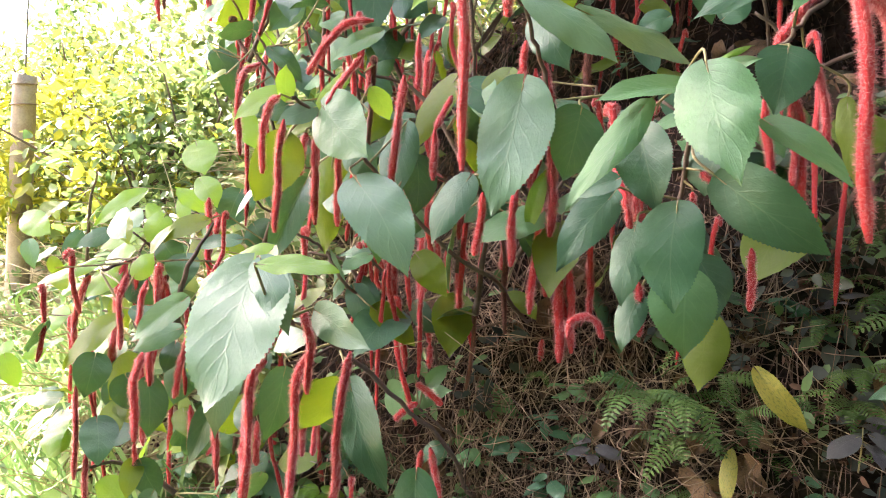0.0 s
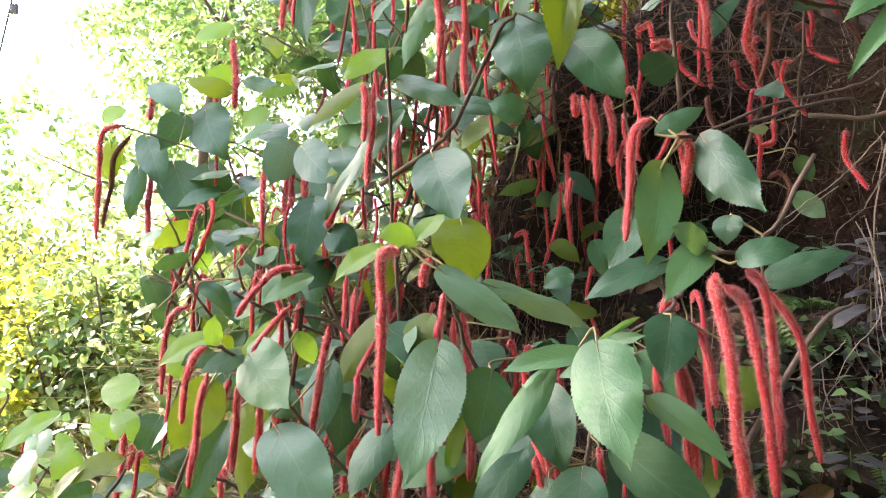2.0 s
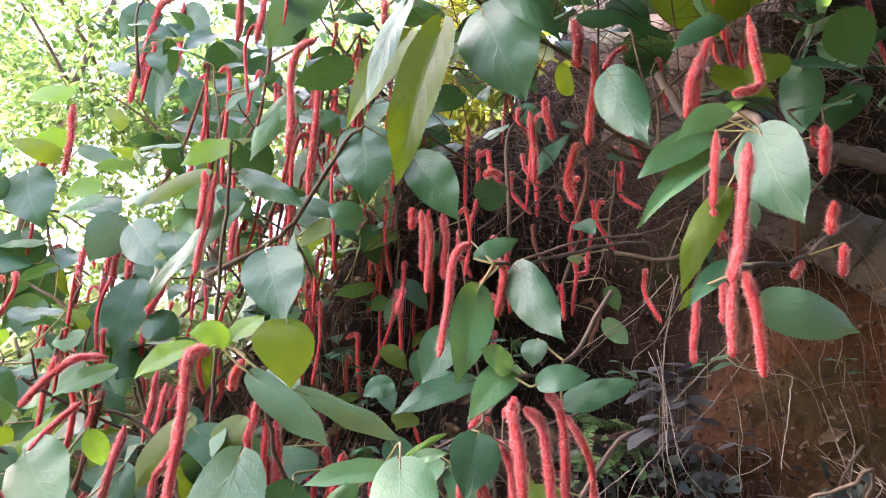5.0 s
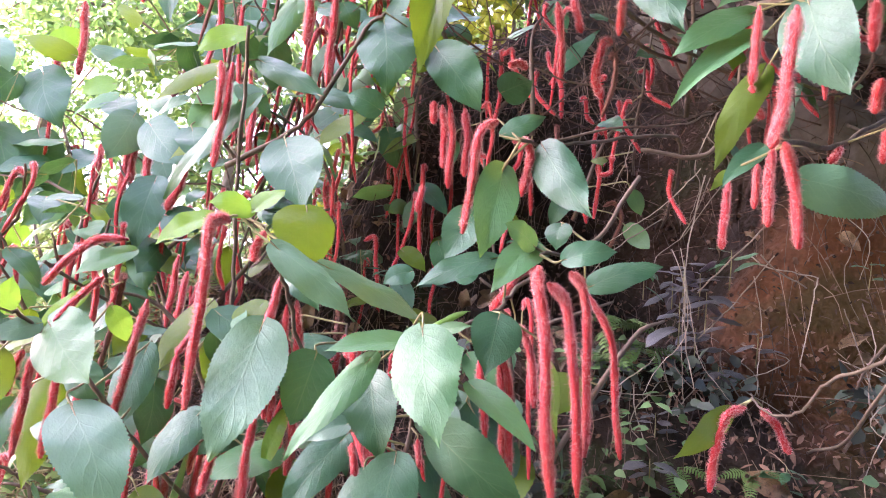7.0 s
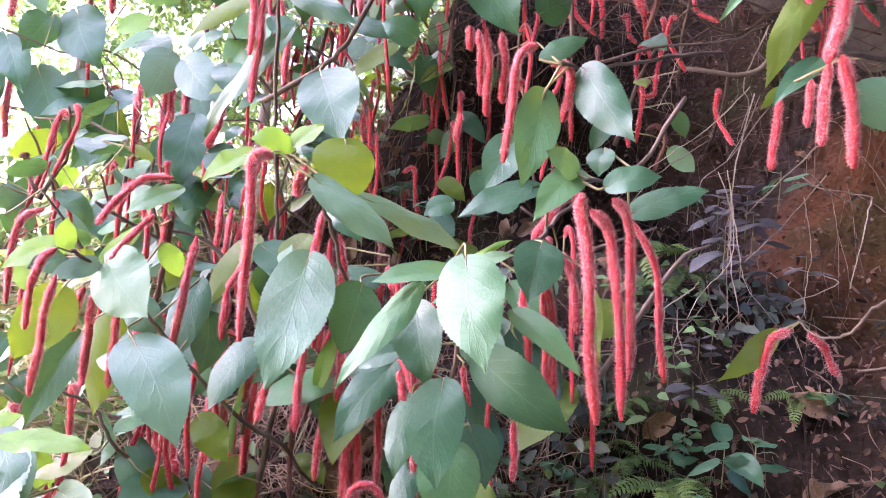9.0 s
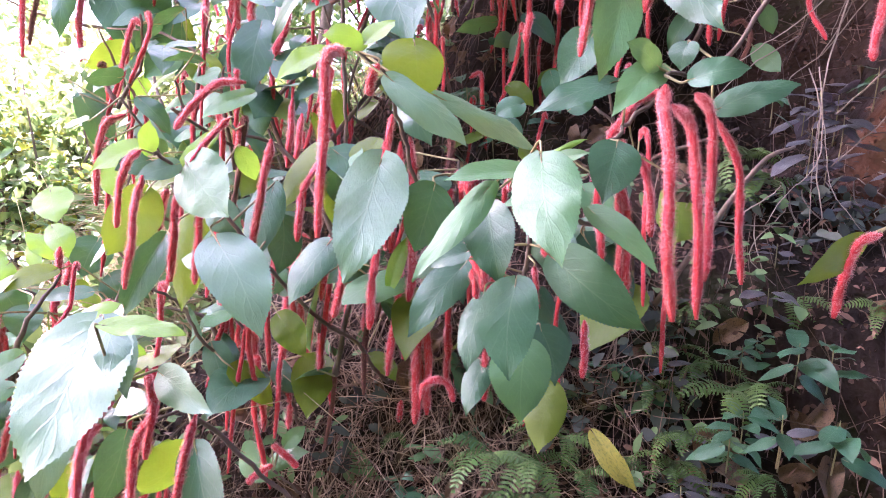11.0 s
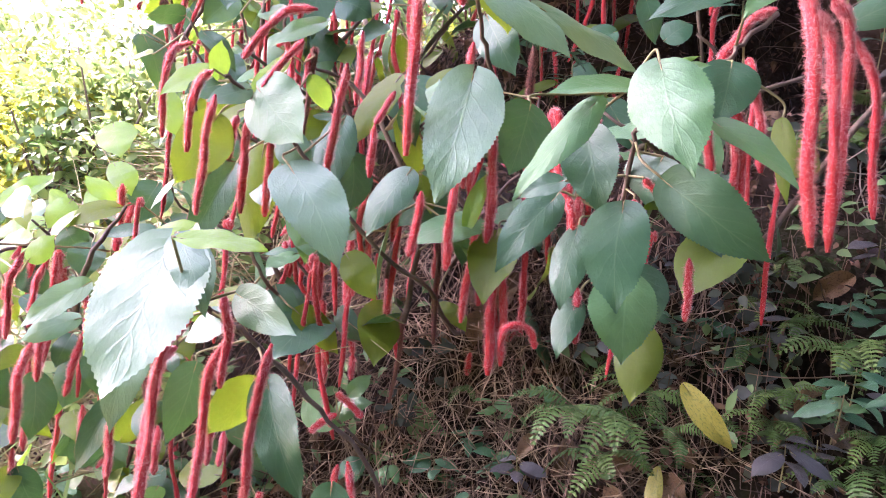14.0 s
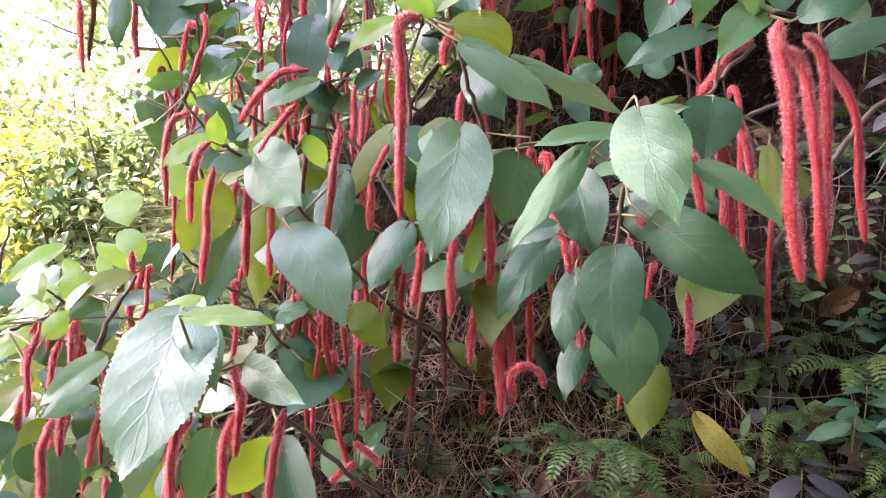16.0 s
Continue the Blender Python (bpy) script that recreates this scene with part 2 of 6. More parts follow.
def frames_along(line):
    tang = np.gradient(line, axis=0)
    tang /= np.linalg.norm(tang, axis=1)[:, None] + 1e-9
    ref = np.where(np.abs(tang[:, 2:3]) > 0.9, np.array([[1.0, 0.1, 0]]), np.array([[0, 0, 1.0]]))
    a = np.cross(tang, ref)
    for i in range(1, len(a)):
        a[i] = a[i - 1] - tang[i] * (a[i - 1] @ tang[i])
        a[i] /= np.linalg.norm(a[i]) + 1e-9
    a[0] /= np.linalg.norm(a[0]) + 1e-9
    return tang, a, np.cross(tang, a)


def tube(line, radii, sides=6, rough=0.0, offset=0):
    """Vertices and faces of a closed tube along a line."""
    _, a, b = frames_along(line)
    ang = np.arange(sides) * 2 * math.pi / sides
    n = len(line)
    r = np.broadcast_to(np.asarray(radii, float).reshape(-1, 1), (n, sides)) * (1 + rough * rng.uniform(-1, 1, (n, sides)))
    v = line[:, None, :] + r[:, :, None] * (np.cos(ang)[None, :, None] * a[:, None, :] + np.sin(ang)[None, :, None] * b[:, None, :])
    v = v.reshape(-1, 3)
    f = []
    for i in range(n - 1):
        for j in range(sides):
            k = (j + 1) % sides
            f.append((offset + i * sides + j, offset + i * sides + k, offset + (i + 1) * sides + k, offset + (i + 1) * sides + j))
    f.append(tuple(offset + j for j in range(sides))[::-1])
    f.append(tuple(offset + (n - 1) * sides + j for j in range(sides)))
    return v, f


def leaf_mesh(kind, seed, n=24, m=5, cordate=0.045, stalk=True, toothed=False):
    """A broad heart-based leaf, 1 long and 1 wide, its base at the origin, its drawn-out tip on +x and its upper face to +z."""
    r = np.random.default_rng(seed)
    fold, arch, wave = r.uniform(0.0, 0.17), r.uniform(0.02, 0.11), r.uniform(0.010, 0.030)
    if kind == "dead":
        fold, arch, wave = r.uniform(0.3, 0.9), r.uniform(-0.1, 0.25), r.uniform(0.06, 0.14)
    bend, ph, curl = r.uniform(-0.05, 0.05), r.uniform(0, 6, 3), r.uniform(-0.20, 0.02)
    droop, lop, twist = r.uniform(0.02, 0.20), r.uniform(-0.09, 0.09), r.uniform(-0.16, 0.16)
    slim = kind in ("young", "dead", "purple", "yellow")
    u = np.linspace(0, 1, n + 1)
    rise_by, fall_by = (r.uniform(0.46, 0.58), r.uniform(0.72, 0.90)) if slim else (r.uniform(0.37, 0.48), r.uniform(0.80, 0.98))
    half = u ** rise_by * (1 - u) ** fall_by
    drawn = np.clip((u - 0.78) / 0.16, 0, 1)
    half = half * (1 - r.uniform(0.22, 0.42) * drawn * (u < 1))
    half = 0.5 * half / half.max()
    half[0], half[-1] = 0.02, 0.003
    v = np.linspace(-1, 1, 2 * m + 1)[None, :]
    U, H, side = u[:, None], half[:, None], np.sign(v)
    edge = (np.abs(v) > 0.999) & (U > 0.02) & (U < 0.985)
    tooth = np.where(np.arange(n + 1)[:, None] % 2 == 1, 1.0, -0.5)
    bite = r.uniform(0.6, 1.4, (n + 1, 2 * m + 1))
    reach = 1 + (0.034 if toothed else 0.02) * tooth * edge * bite
    y = v * H * (1 + lop * side) * reach + bend * np.sin(math.pi * U)
    x = U - cordate * np.abs(v) ** 1.3 * (1 - U) ** 5 * 3.0 + 0.008 * tooth * edge * toothed
    z = arch * 4 * U * (1 - U) + fold * np.abs(v) * H + curl * (v * H * 2) ** 2 * 0.6 + twist * v * H * U
    z = z + wave * np.abs(v) * (np.sin(9 * U + ph[0] + 2 * (v > 0)) + 0.6 * np.sin(17 * U + ph[1])) - droop * U ** 2.6
    saw = np.abs((6 * U - 2.4 * np.abs(v) ** 0.8) % 1.0 - 0.5) * 2
    z = z - 0.011 * saw ** 3 * np.minimum(1, np.abs(v) * 4) * (1 - np.abs(v) ** 5) * (1 - U ** 6)
    verts = np.stack([x, y, z], axis=2).reshape(-1, 3).tolist()
    uvs = np.stack([U + 0 * v, 0.5 + 0.5 * v + 0 * U], axis=2).reshape(-1, 2).tolist()
    faces = []
    w = 2 * m + 1
    for i in range(n):
        for j in range(w - 1):
            faces.append((i * w + j, i * w + j + 1, (i + 1) * w + j + 1, (i + 1) * w + j))
    slots = [0] * len(faces)
    if stalk:
        line = smooth_line([(0.04, bend * 0.1, -0.006), (-0.03, 0, 0.0), (-0.08, 0.004, -0.012), (-0.13, 0.008, -0.035)], 3)
        tv, tf = tube(line, np.linspace(0.011, 0.013, len(line)), 5, 0, len(verts))
        verts += [tuple(p) for p in tv]
        uvs += [(0.5, 0.5)] * len(tv)
        faces += tf
        slots += [1] * len(tf)
    me = mesh_from("leaf", verts, faces, [LEAF[kind], GREEN_STEM], True, slots)
    layer = me.uv_layers.new(name="UVMap")
    loops = np.empty(len(me.loops), dtype=np.int32)
    me.loops.foreach_get("vertex_index", loops)
    layer.data.foreach_set("uv", np.array(uvs, dtype=np.float32)[loops].ravel())
    return me


PLAIN_LEAVES = {kind: [leaf_mesh(kind, 500 + 31 * i + j, 24, 3) for i in range(10)] for j, kind in enumerate(LEAF)}
leaf_count = [0]


def leaf_matrix(base, tip, normal, width):
    a, b = Vector(base), Vector(tip)
    x = b - a
    length = x.length
    x.normalize()
    z = Vector(normal)
    z = (z - x * z.dot(x)).normalized()
    y = z.cross(x)
    m = Matrix((x, y, z)).transposed().to_4x4()
    return Matrix.Translation(a) @ m @ Matrix.Diagonal((length, width, (length + width) / 2, 1))


def leaf(parent, kind, base, tip, normal, width, near=True):
    leaf_count[0] += 1
    ob = new("leaf", leaf_mesh(kind, 2000 + leaf_count[0], 56, 6, toothed=True) if near else PLAIN_LEAVES[kind][(leaf_count[0] * 7) % 10])
    ob.parent = parent
    ob.matrix_basis = leaf_matrix(base, tip, normal, width)
    return ob


STEMS, CATKIN_TOPS = {}, {}


def branch(shrub):
    ob = new("branch", bpy.data.meshes.new("branch"))
    ob.parent = shrub
    STEMS[ob.name] = []
    return ob


def stem(b, thick, thin, *points):
    STEMS[b.name].append((points, thick, thin))


def bank_behind(p):
    """The place on the bank behind and a little below a point."""
    d, s = float(np.dot(INTO, p[:2])), float(np.dot(ALONG, p[:2]))
    while d < 2.1 and float(bank_height(d, s)) < p[2] - 0.15:
        d += 0.02
    return np.array(bank_point(d + 0.03, s))


def finish_branches():
    """The first stem of a branch is joined to its shrub's base by a limb; the others are twigs of that branch."""
    for name, stems in STEMS.items():
        ob = bpy.data.objects[name]
        lines = []
        for i, (points, thick, thin) in enumerate(stems):
            points = [np.array(q) for q in points]
            if i == 0:
                root = bank_behind(points[0])
                points = [root, (root + points[0]) / 2 + np.array([0, 0, -0.03])] + points
                thick = min(0.0034, 1.2 * thick)
            line = smooth_line(points, 5)
            line = line + rng.normal(0, 0.0012, line.shape)
            v, f = tube(line, np.linspace(thick, thin, len(line)), 7, 0.12)
            me = mesh_from("branch" if i == 0 else "twig", v, f, [BARK])
            lines.append(line)
            if i == 0:
                ob.data = me
            else:
                part("twig", me, ob)
        if lines:
            add_stalks(ob, np.vstack(lines))


def add_stalks(ob, wood):
    """Thin stalks from leaves and catkins to the nearest wood of their branch."""
    for child in list(ob.children):
        if child.name.startswith("leaf"):
            m = child.matrix_basis
            p = np.array(m @ Vector((-0.10, 0.006, -0.02)))
            back = -np.array(m.to_3x3() @ Vector((1, 0, 0.25))).ravel()
            thick, mat, reach = 0.0013, GREEN_STEM, 0.11
        elif child.name.startswith("catkin"):
            p = np.array(CATKIN_TOPS[child.name])
            back = np.array([0, 0, 0.05])
            thick, mat, reach = 0.0011, GREEN_STEM, 0.05
        else:
            continue
        gap = np.linalg.norm(wood - p, axis=1)
        k = int(np.argmin(gap))
        if not 0.012 < gap[k] < reach:
            continue
        back = back / (np.linalg.norm(back) + 1e-9)
        back = back * gap[k] * 0.35 * max(0.12, float(np.dot(back, wood[k] - p)) / gap[k])
        line = smooth_line([p, p + back, (p + back + wood[k]) / 2 + (0, 0.02 * gap[k], 0), wood[k]], 4)
        v, f = tube(line, np.linspace(thick, thick * 1.3, len(line)), 5)
        part("stalk", mesh_from("stalk", v, f, [mat]), ob)


def catkin(parent, kind, radius, *points, hairs=1.0):
    """A hanging tail of red flower hairs round a thin core; thin at its node."""
    points = [np.array(p, float) for p in points]
    line = smooth_line(points, 7)
    length = float(np.sum(np.linalg.norm(np.diff(line, axis=0), axis=1)))
    n = len(line)
    s = np.linspace(0, 1, n)
    ph = rng.uniform(0, 6, 4)
    sway = min(0.003, length * 0.012) * np.sin(math.pi * s)
    line = line + np.stack([sway * np.sin(s * 9 + ph[0]), sway * np.sin(s * 8 + ph[1]), 0 * s], axis=1)
    radius = radius * 1.17
    swell = np.minimum(1, 0.34 + s * 6) * np.minimum(1, 0.45 + (1 - s) * 9)
    r = radius * swell * (1 + 0.07 * np.sin(s * length / radius * 1.7 + ph[2]) + 0.06 * np.sin(s * length / radius * 0.6 + ph[3]))
    v, f = tube(line, r * 0.58, 9, 0.30)
    count = int(min(9500, 320 * length / radius) * hairs)
    tang, a, b = frames_along(line)
    t = rng.uniform(0, n - 1.001, count)
    i = t.astype(int)
    g = (t - i)[:, None]
    centre = line[i] * (1 - g) + line[i + 1] * g
    rad = (r[i] * (1 - g[:, 0]) + r[i + 1] * g[:, 0])[:, None]
    ang = rng.uniform(0, 2 * math.pi, count)[:, None]
    out = np.cos(ang) * a[i] + np.sin(ang) * b[i]
    across = np.cross(out, tang[i])
    lean = rng.normal(0, 0.55, (count, 1)) * tang[i] + rng.normal(0, 0.55, (count, 1)) * across
    way = out + lean
    reach = rad * rng.uniform(0.26, 0.74, (count, 1))
    twist = rng.uniform(0, math.pi, (count, 1))
    wide = (np.cos(twist) * across + np.sin(twist) * tang[i]) * rad * 0.022
    root = centre + out * rad * 0.5
    tri = np.stack([root - wide, root + wide, root + way * reach], axis=1).reshape(-1, 3)
    faces = f + [(len(v) + 3 * k, len(v) + 3 * k + 1, len(v) + 3 * k + 2) for k in range(count)]
    me = mesh_from("catkin", np.vstack([v, tri]), faces, CATKIN[kind], True, [0] * len(f) + [1] * count)
    ob = part("catkin", me, parent)
    CATKIN_TOPS[ob.name] = tuple(points[0])
    return ob

# ---- the ground: a path at the foot of a steep bank, one sheet to the horizon ----
INTO = np.array([0.46, 0.888])      # from the path into the bank
ALONG = np.array([-0.888, 0.46])    # along the foot of the bank, away from the viewer
PROFILE_D = np.array([-60, -8, -1.5, 0.0, 0.45, 0.80, 0.98, 1.09, 1.16, 1.24, 1.36, 1.46, 1.52, 1.57, 1.64, 2.00, 2.8, 4.2, 8, 25, 70])
PROFILE_Z = np.array([-1.5, -0.6, -0.1, 0.0, 0.08, 0.42, 0.78, 0.98, 1.18, 1.34, 1.50, 1.62, 1.80, 2.15, 2.65, 3.90, 5.60, 7.2, 8.5, 9.5, 10])

BROW_S = np.array([-0.30, -0.12, 0.0, 0.10, 0.20, 0.36, 0.50, 0.70, 1.00, 1.60])   # the brow of the bank, falling away from the viewer
BROW_Z = np.array([9.0, 3.30, 2.82, 2.62, 2.46, 2.12, 1.86, 1.72, 1.55, 1.45])


def rise(along):
    """How much of the bank's height is left along its foot."""
    t = np.clip((along - 0.35) / 0.95, 0, 1)
    return 1 - 0.68 * t * t * (3 - 2 * t)


def bank_height(d, along):
    hollow = 0.38 * np.clip(1 - ((np.asarray(along) + 0.12) / 0.46) ** 2, 0, 1)
    t = np.clip((d - 1.40) / 0.46, 0, 1)
    d = d - hollow * t * t * (3 - 2 * t)
    t = np.clip((np.asarray(along) - 1.2) / 1.8, 0, 1)
    z = np.interp(d - 0.65 * t * t * (3 - 2 * t), PROFILE_D, PROFILE_Z)
    z = np.where(z > 0.9, 0.9 + (z - 0.9) * rise(along), z)
    brow = np.interp(along, BROW_S, BROW_Z)
    return np.where(z > brow, brow + (z - brow) * 0.12, z)


def bank_depth(z, along):
    """How far into the bank its face stands at a height."""
    d = np.arange(0.3, 2.4, 0.01)
    h = bank_height(d[None, :], np.asarray(along)[:, None])
    first = np.argmax(h >= np.asarray(z)[:, None], axis=1)
    return np.where(h.max(axis=1) >= z, d[first], np.interp(z, PROFILE_Z, PROFILE_D))


def bank_point(d, along, lift=0.0):
    x, y = INTO * d + ALONG * along
    z = float(bank_height(d, along))
    z += bump_at(x, y, z)
    return Vector((x, y, z + lift))


def bump_at(x, y, z):
    return 0.05 * noise.noise((x * 3, y * 3, z * 3)) + 0.02 * noise.noise((x * 11, y * 11, z * 11))


def steps(*spans):
    out = []
    for a, b, n in spans:
        out += list(np.linspace(a, b, n, endpoint=False))
    return np.array(out + [spans[-1][1]])


def make_ground():
    ds = steps((-60, -8, 6), (-8, -1, 10), (-1, 0.8, 24), (0.8, 1.9, 110), (1.9, 4.2, 26), (4.2, 70, 14))
    ss = steps((-60, -6, 8), (-6, -1.4, 16), (-1.4, 2.0, 210), (2.0, 6, 60), (6, 80, 14))
    verts, faces = [], []
    for d in ds:
        for s in ss:
            x, y = INTO * d + ALONG * s
            z = float(bank_height(d, s))
            near = 1.0 if 0.6 < d < 3 else 0.5
            dz = bump_at(x, y, z) * near
            rough = 0.016 * noise.noise((x * 31, y * 31, z * 31)) + 0.010 * noise.noise((x * 70, y * 70, z * 70)) if -1.5 < s < 2.2 and 0.7 < d < 2 else 0
            out = dz * 0.8 + rough
            verts.append((x - INTO[0] * out * 0.7, y - INTO[1] * out * 0.7, z + dz + rough * 0.6))
    w = len(ss)
    for i in range(len(ds) - 1):
        for j in range(w - 1):
            faces.append((i * w + j, i * w + j + 1, (i + 1) * w + j + 1, (i + 1) * w + j))
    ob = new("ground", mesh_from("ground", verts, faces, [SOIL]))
    return tagged(ob, "brown earth path and steep overgrown soil bank with roots", "ground", kind="structure")


make_ground()

# ---- the chenille shrubs ----
shrub_near = thing("chenille_shrub", "chenille shrub with broad green leaves and long red catkins", "shrub", "chenille shrubs", (0.50, 1.18, 1.38))
shrub_upper = thing("chenille_shrub", "tall chenille shrub overhanging the bank with red catkins", "shrub", "chenille shrubs", (0.60, 1.60, 2.05))
shrub_bank = thing("chenille_shrub", "woody chenille shrub with pink catkins on bare earth bank", "shrub", "chenille shrubs", (1.18, 1.08, 1.68))
shrub_left = thing("chenille_shrub", "low yellow-green chenille shrub with red catkins beside grass", "shrub", "chenille shrubs", (-0.38, 1.44, 0.98))
SHRUBS = (shrub_near, shrub_upper, shrub_bank, shrub_left)

b = branch(shrub_near)  # front left
stem(b, 0.005, 0.003, (0.081, 1.050, 1.055), (0.021, 0.984, 1.142), (-0.027, 0.918, 1.217), (-0.051, 0.852, 1.264), (-0.061, 0.786, 1.291), (-0.060, 0.720, 1.308))
leaf(b, "pale", (-0.089, 0.740, 1.354), (-0.105, 0.655, 1.237), (-0.07, -0.80, 0.59), 0.102)
leaf(b, "young", (-0.083, 0.760, 1.364), (-0.156, 0.710, 1.262), (-0.21, -0.81, 0.55), 0.070)
leaf(b, "pale", (-0.077, 0.740, 1.360), (-0.036, 0.690, 1.303), (0.03, -0.74, 0.67), 0.040)
leaf(b, "young", (-0.060, 0.700, 1.365), (0.012, 0.700, 1.362), (0.04, -0.51, 0.86), 0.029)
leaf(b, "pale", (-0.016, 0.730, 1.314), (0.044, 0.680, 1.292), (-0.56, -0.79, 0.25), 0.037)
leaf(b, "pale", (-0.133, 0.780, 1.257), (-0.131, 0.730, 1.184), (0.15, -0.81, 0.56), 0.044)
leaf(b, "mature", (-0.100, 0.860, 1.212), (-0.116, 0.840, 1.132), (0.68, -0.73, 0.05), 0.048)
leaf(b, "mature", (-0.012, 0.840, 1.203), (0.038, 0.800, 1.097), (-0.13, -0.95, 0.29), 0.052)
leaf(b, "olive", (-0.037, 0.880, 1.198), (-0.094, 0.900, 1.120), (0.33, -0.83, -0.45), 0.057)
leaf(b, "mature", (-0.050, 0.800, 1.280), (-0.092, 0.800, 1.257), (-0.39, -0.58, 0.71), 0.048)
leaf(b, "mature", (-0.211, 0.920, 1.157), (-0.257, 0.920, 1.062), (-0.23, -0.97, 0.11), 0.035)
catkin(b, "red", 0.0052, (-0.050, 0.700, 1.295), (-0.066, 0.700, 1.279), (-0.078, 0.700, 1.240), (-0.084, 0.700, 1.178), (-0.089, 0.700, 1.114), (-0.091, 0.700, 1.059))
catkin(b, "red", 0.0050, (-0.068, 0.720, 1.268), (-0.080, 0.720, 1.254), (-0.090, 0.720, 1.214), (-0.093, 0.720, 1.171), (-0.092, 0.720, 1.128))
catkin(b, "red", 0.0055, (-0.036, 0.780, 1.272), (-0.054, 0.780, 1.239), (-0.061, 0.780, 1.191), (-0.065, 0.780, 1.132), (-0.070, 0.780, 1.078))
catkin(b, "red", 0.0055, (0.002, 0.780, 1.264), (-0.007, 0.780, 1.229), (-0.011, 0.780, 1.179), (-0.016, 0.780, 1.125), (-0.020, 0.780, 1.091))
catkin(b, "red", 0.0050, (-0.043, 0.760, 1.315), (-0.037, 0.760, 1.288), (-0.037, 0.760, 1.258), (-0.040, 0.760, 1.222))
catkin(b, "red", 0.0051, (-0.204, 0.900, 1.157), (-0.207, 0.900, 1.112), (-0.207, 0.900, 1.070))
catkin(b, "red", 0.0054, (-0.106, 0.950, 1.120), (-0.109, 0.950, 1.073))
catkin(b, "red", 0.0050, (-0.173, 0.950, 1.094), (-0.173, 0.950, 1.057))
catkin(b, "red", 0.0047, (-0.265, 0.950, 1.138), (-0.266, 0.950, 1.065))
catkin(b, "red", 0.0043, (-0.247, 0.950, 1.260), (-0.241, 0.950, 1.190), (-0.236, 0.950, 1.121))
catkin(b, "red", 0.0050, (-0.191, 1.000, 1.101), (-0.191, 1.000, 1.061))
catkin(b, "red", 0.0046, (-0.104, 1.000, 1.101), (-0.109, 1.000, 1.053))

b = branch(shrub_near)  # left upper
stem(b, 0.0045, 0.0025, (0.151, 1.060, 1.301), (0.087, 1.041, 1.343), (0.036, 1.023, 1.396), (0.004, 1.004, 1.435), (-0.031, 0.986, 1.478), (-0.065, 0.967, 1.509), (-0.093, 0.949, 1.540), (-0.109, 0.930, 1.549))
leaf(b, "fresh", (-0.072, 0.950, 1.539), (-0.005, 0.894, 1.474), (-0.48, -0.85, 0.24), 0.080)
leaf(b, "pale", (-0.014, 0.900, 1.440), (0.056, 0.820, 1.350), (0.05, -0.73, 0.68), 0.078)
leaf(b, "mature", (-0.110, 0.980, 1.439), (-0.150, 0.950, 1.338), (0.04, -0.96, 0.27), 0.044)
leaf(b, "olive", (-0.124, 0.950, 1.499), (-0.157, 0.920, 1.421), (0.25, -0.93, 0.25), 0.066)
leaf(b, "young", (-0.138, 0.970, 1.562), (-0.194, 0.950, 1.527), (-0.03, -0.85, 0.53), 0.038)
leaf(b, "young", (-0.122, 0.950, 1.552), (-0.115, 0.930, 1.591), (-0.04, -0.89, -0.45), 0.026)
leaf(b, "mature", (-0.127, 0.960, 1.543), (-0.154, 0.930, 1.528), (0.49, -0.70, 0.52), 0.035)
leaf(b, "pale", (-0.087, 0.950, 1.539), (-0.125, 0.920, 1.519), (0.40, -0.80, 0.45), 0.031)
leaf(b, "young", (-0.047, 0.970, 1.582), (-0.088, 0.950, 1.534), (0.10, -0.95, 0.31), 0.023)
leaf(b, "fresh", (-0.023, 1.060, 1.657), (-0.082, 1.030, 1.615), (0.14, -0.89, 0.44), 0.033)
leaf(b, "olive", (-0.082, 1.020, 1.466), (-0.095, 1.020, 1.341), (0.00, -1.00, 0.00), 0.056)
leaf(b, "mature", (-0.057, 1.020, 1.492), (-0.015, 1.000, 1.458), (-0.30, -0.94, 0.19), 0.048)
leaf(b, "mature", (0.016, 1.060, 1.520), (-0.003, 1.020, 1.413), (-0.12, -0.92, 0.37), 0.056)
leaf(b, "mature", (0.030, 1.080, 1.476), (0.035, 1.050, 1.400), (0.54, -0.77, 0.34), 0.058)
leaf(b, "mature", (0.117, 0.890, 1.446), (0.076, 0.860, 1.376), (-0.18, -0.86, 0.47), 0.048)
leaf(b, "olive", (0.082, 1.100, 1.593), (0.023, 1.070, 1.493), (-0.35, -0.82, 0.45), 0.050)
leaf(b, "olive", (0.163, 1.030, 1.593), (0.124, 1.000, 1.526), (-0.20, -0.85, 0.49), 0.046)
leaf(b, "young", (-0.018, 1.000, 1.568), (0.005, 1.000, 1.530), (0.37, -0.90, 0.23), 0.032)
leaf(b, "mature", (-0.070, 1.150, 1.284), (-0.018, 1.120, 1.208), (-0.23, -0.95, 0.22), 0.038)
leaf(b, "mature", (0.018, 1.150, 1.249), (0.054, 1.120, 1.210), (-0.40, -0.86, 0.30), 0.038)
catkin(b, "red", 0.0061, (-0.027, 1.050, 1.672), (-0.065, 1.050, 1.668), (-0.096, 1.050, 1.641), (-0.124, 1.050, 1.598))
catkin(b, "red", 0.0051, (-0.022, 0.950, 1.603), (-0.043, 0.950, 1.579), (-0.069, 0.950, 1.543))
catkin(b, "red", 0.0058, (0.034, 0.940, 1.578), (0.030, 0.940, 1.538), (0.021, 0.940, 1.489), (0.016, 0.940, 1.428))
catkin(b, "red", 0.0052, (-0.112, 0.900, 1.549), (-0.128, 0.900, 1.535), (-0.135, 0.900, 1.504), (-0.137, 0.900, 1.454))
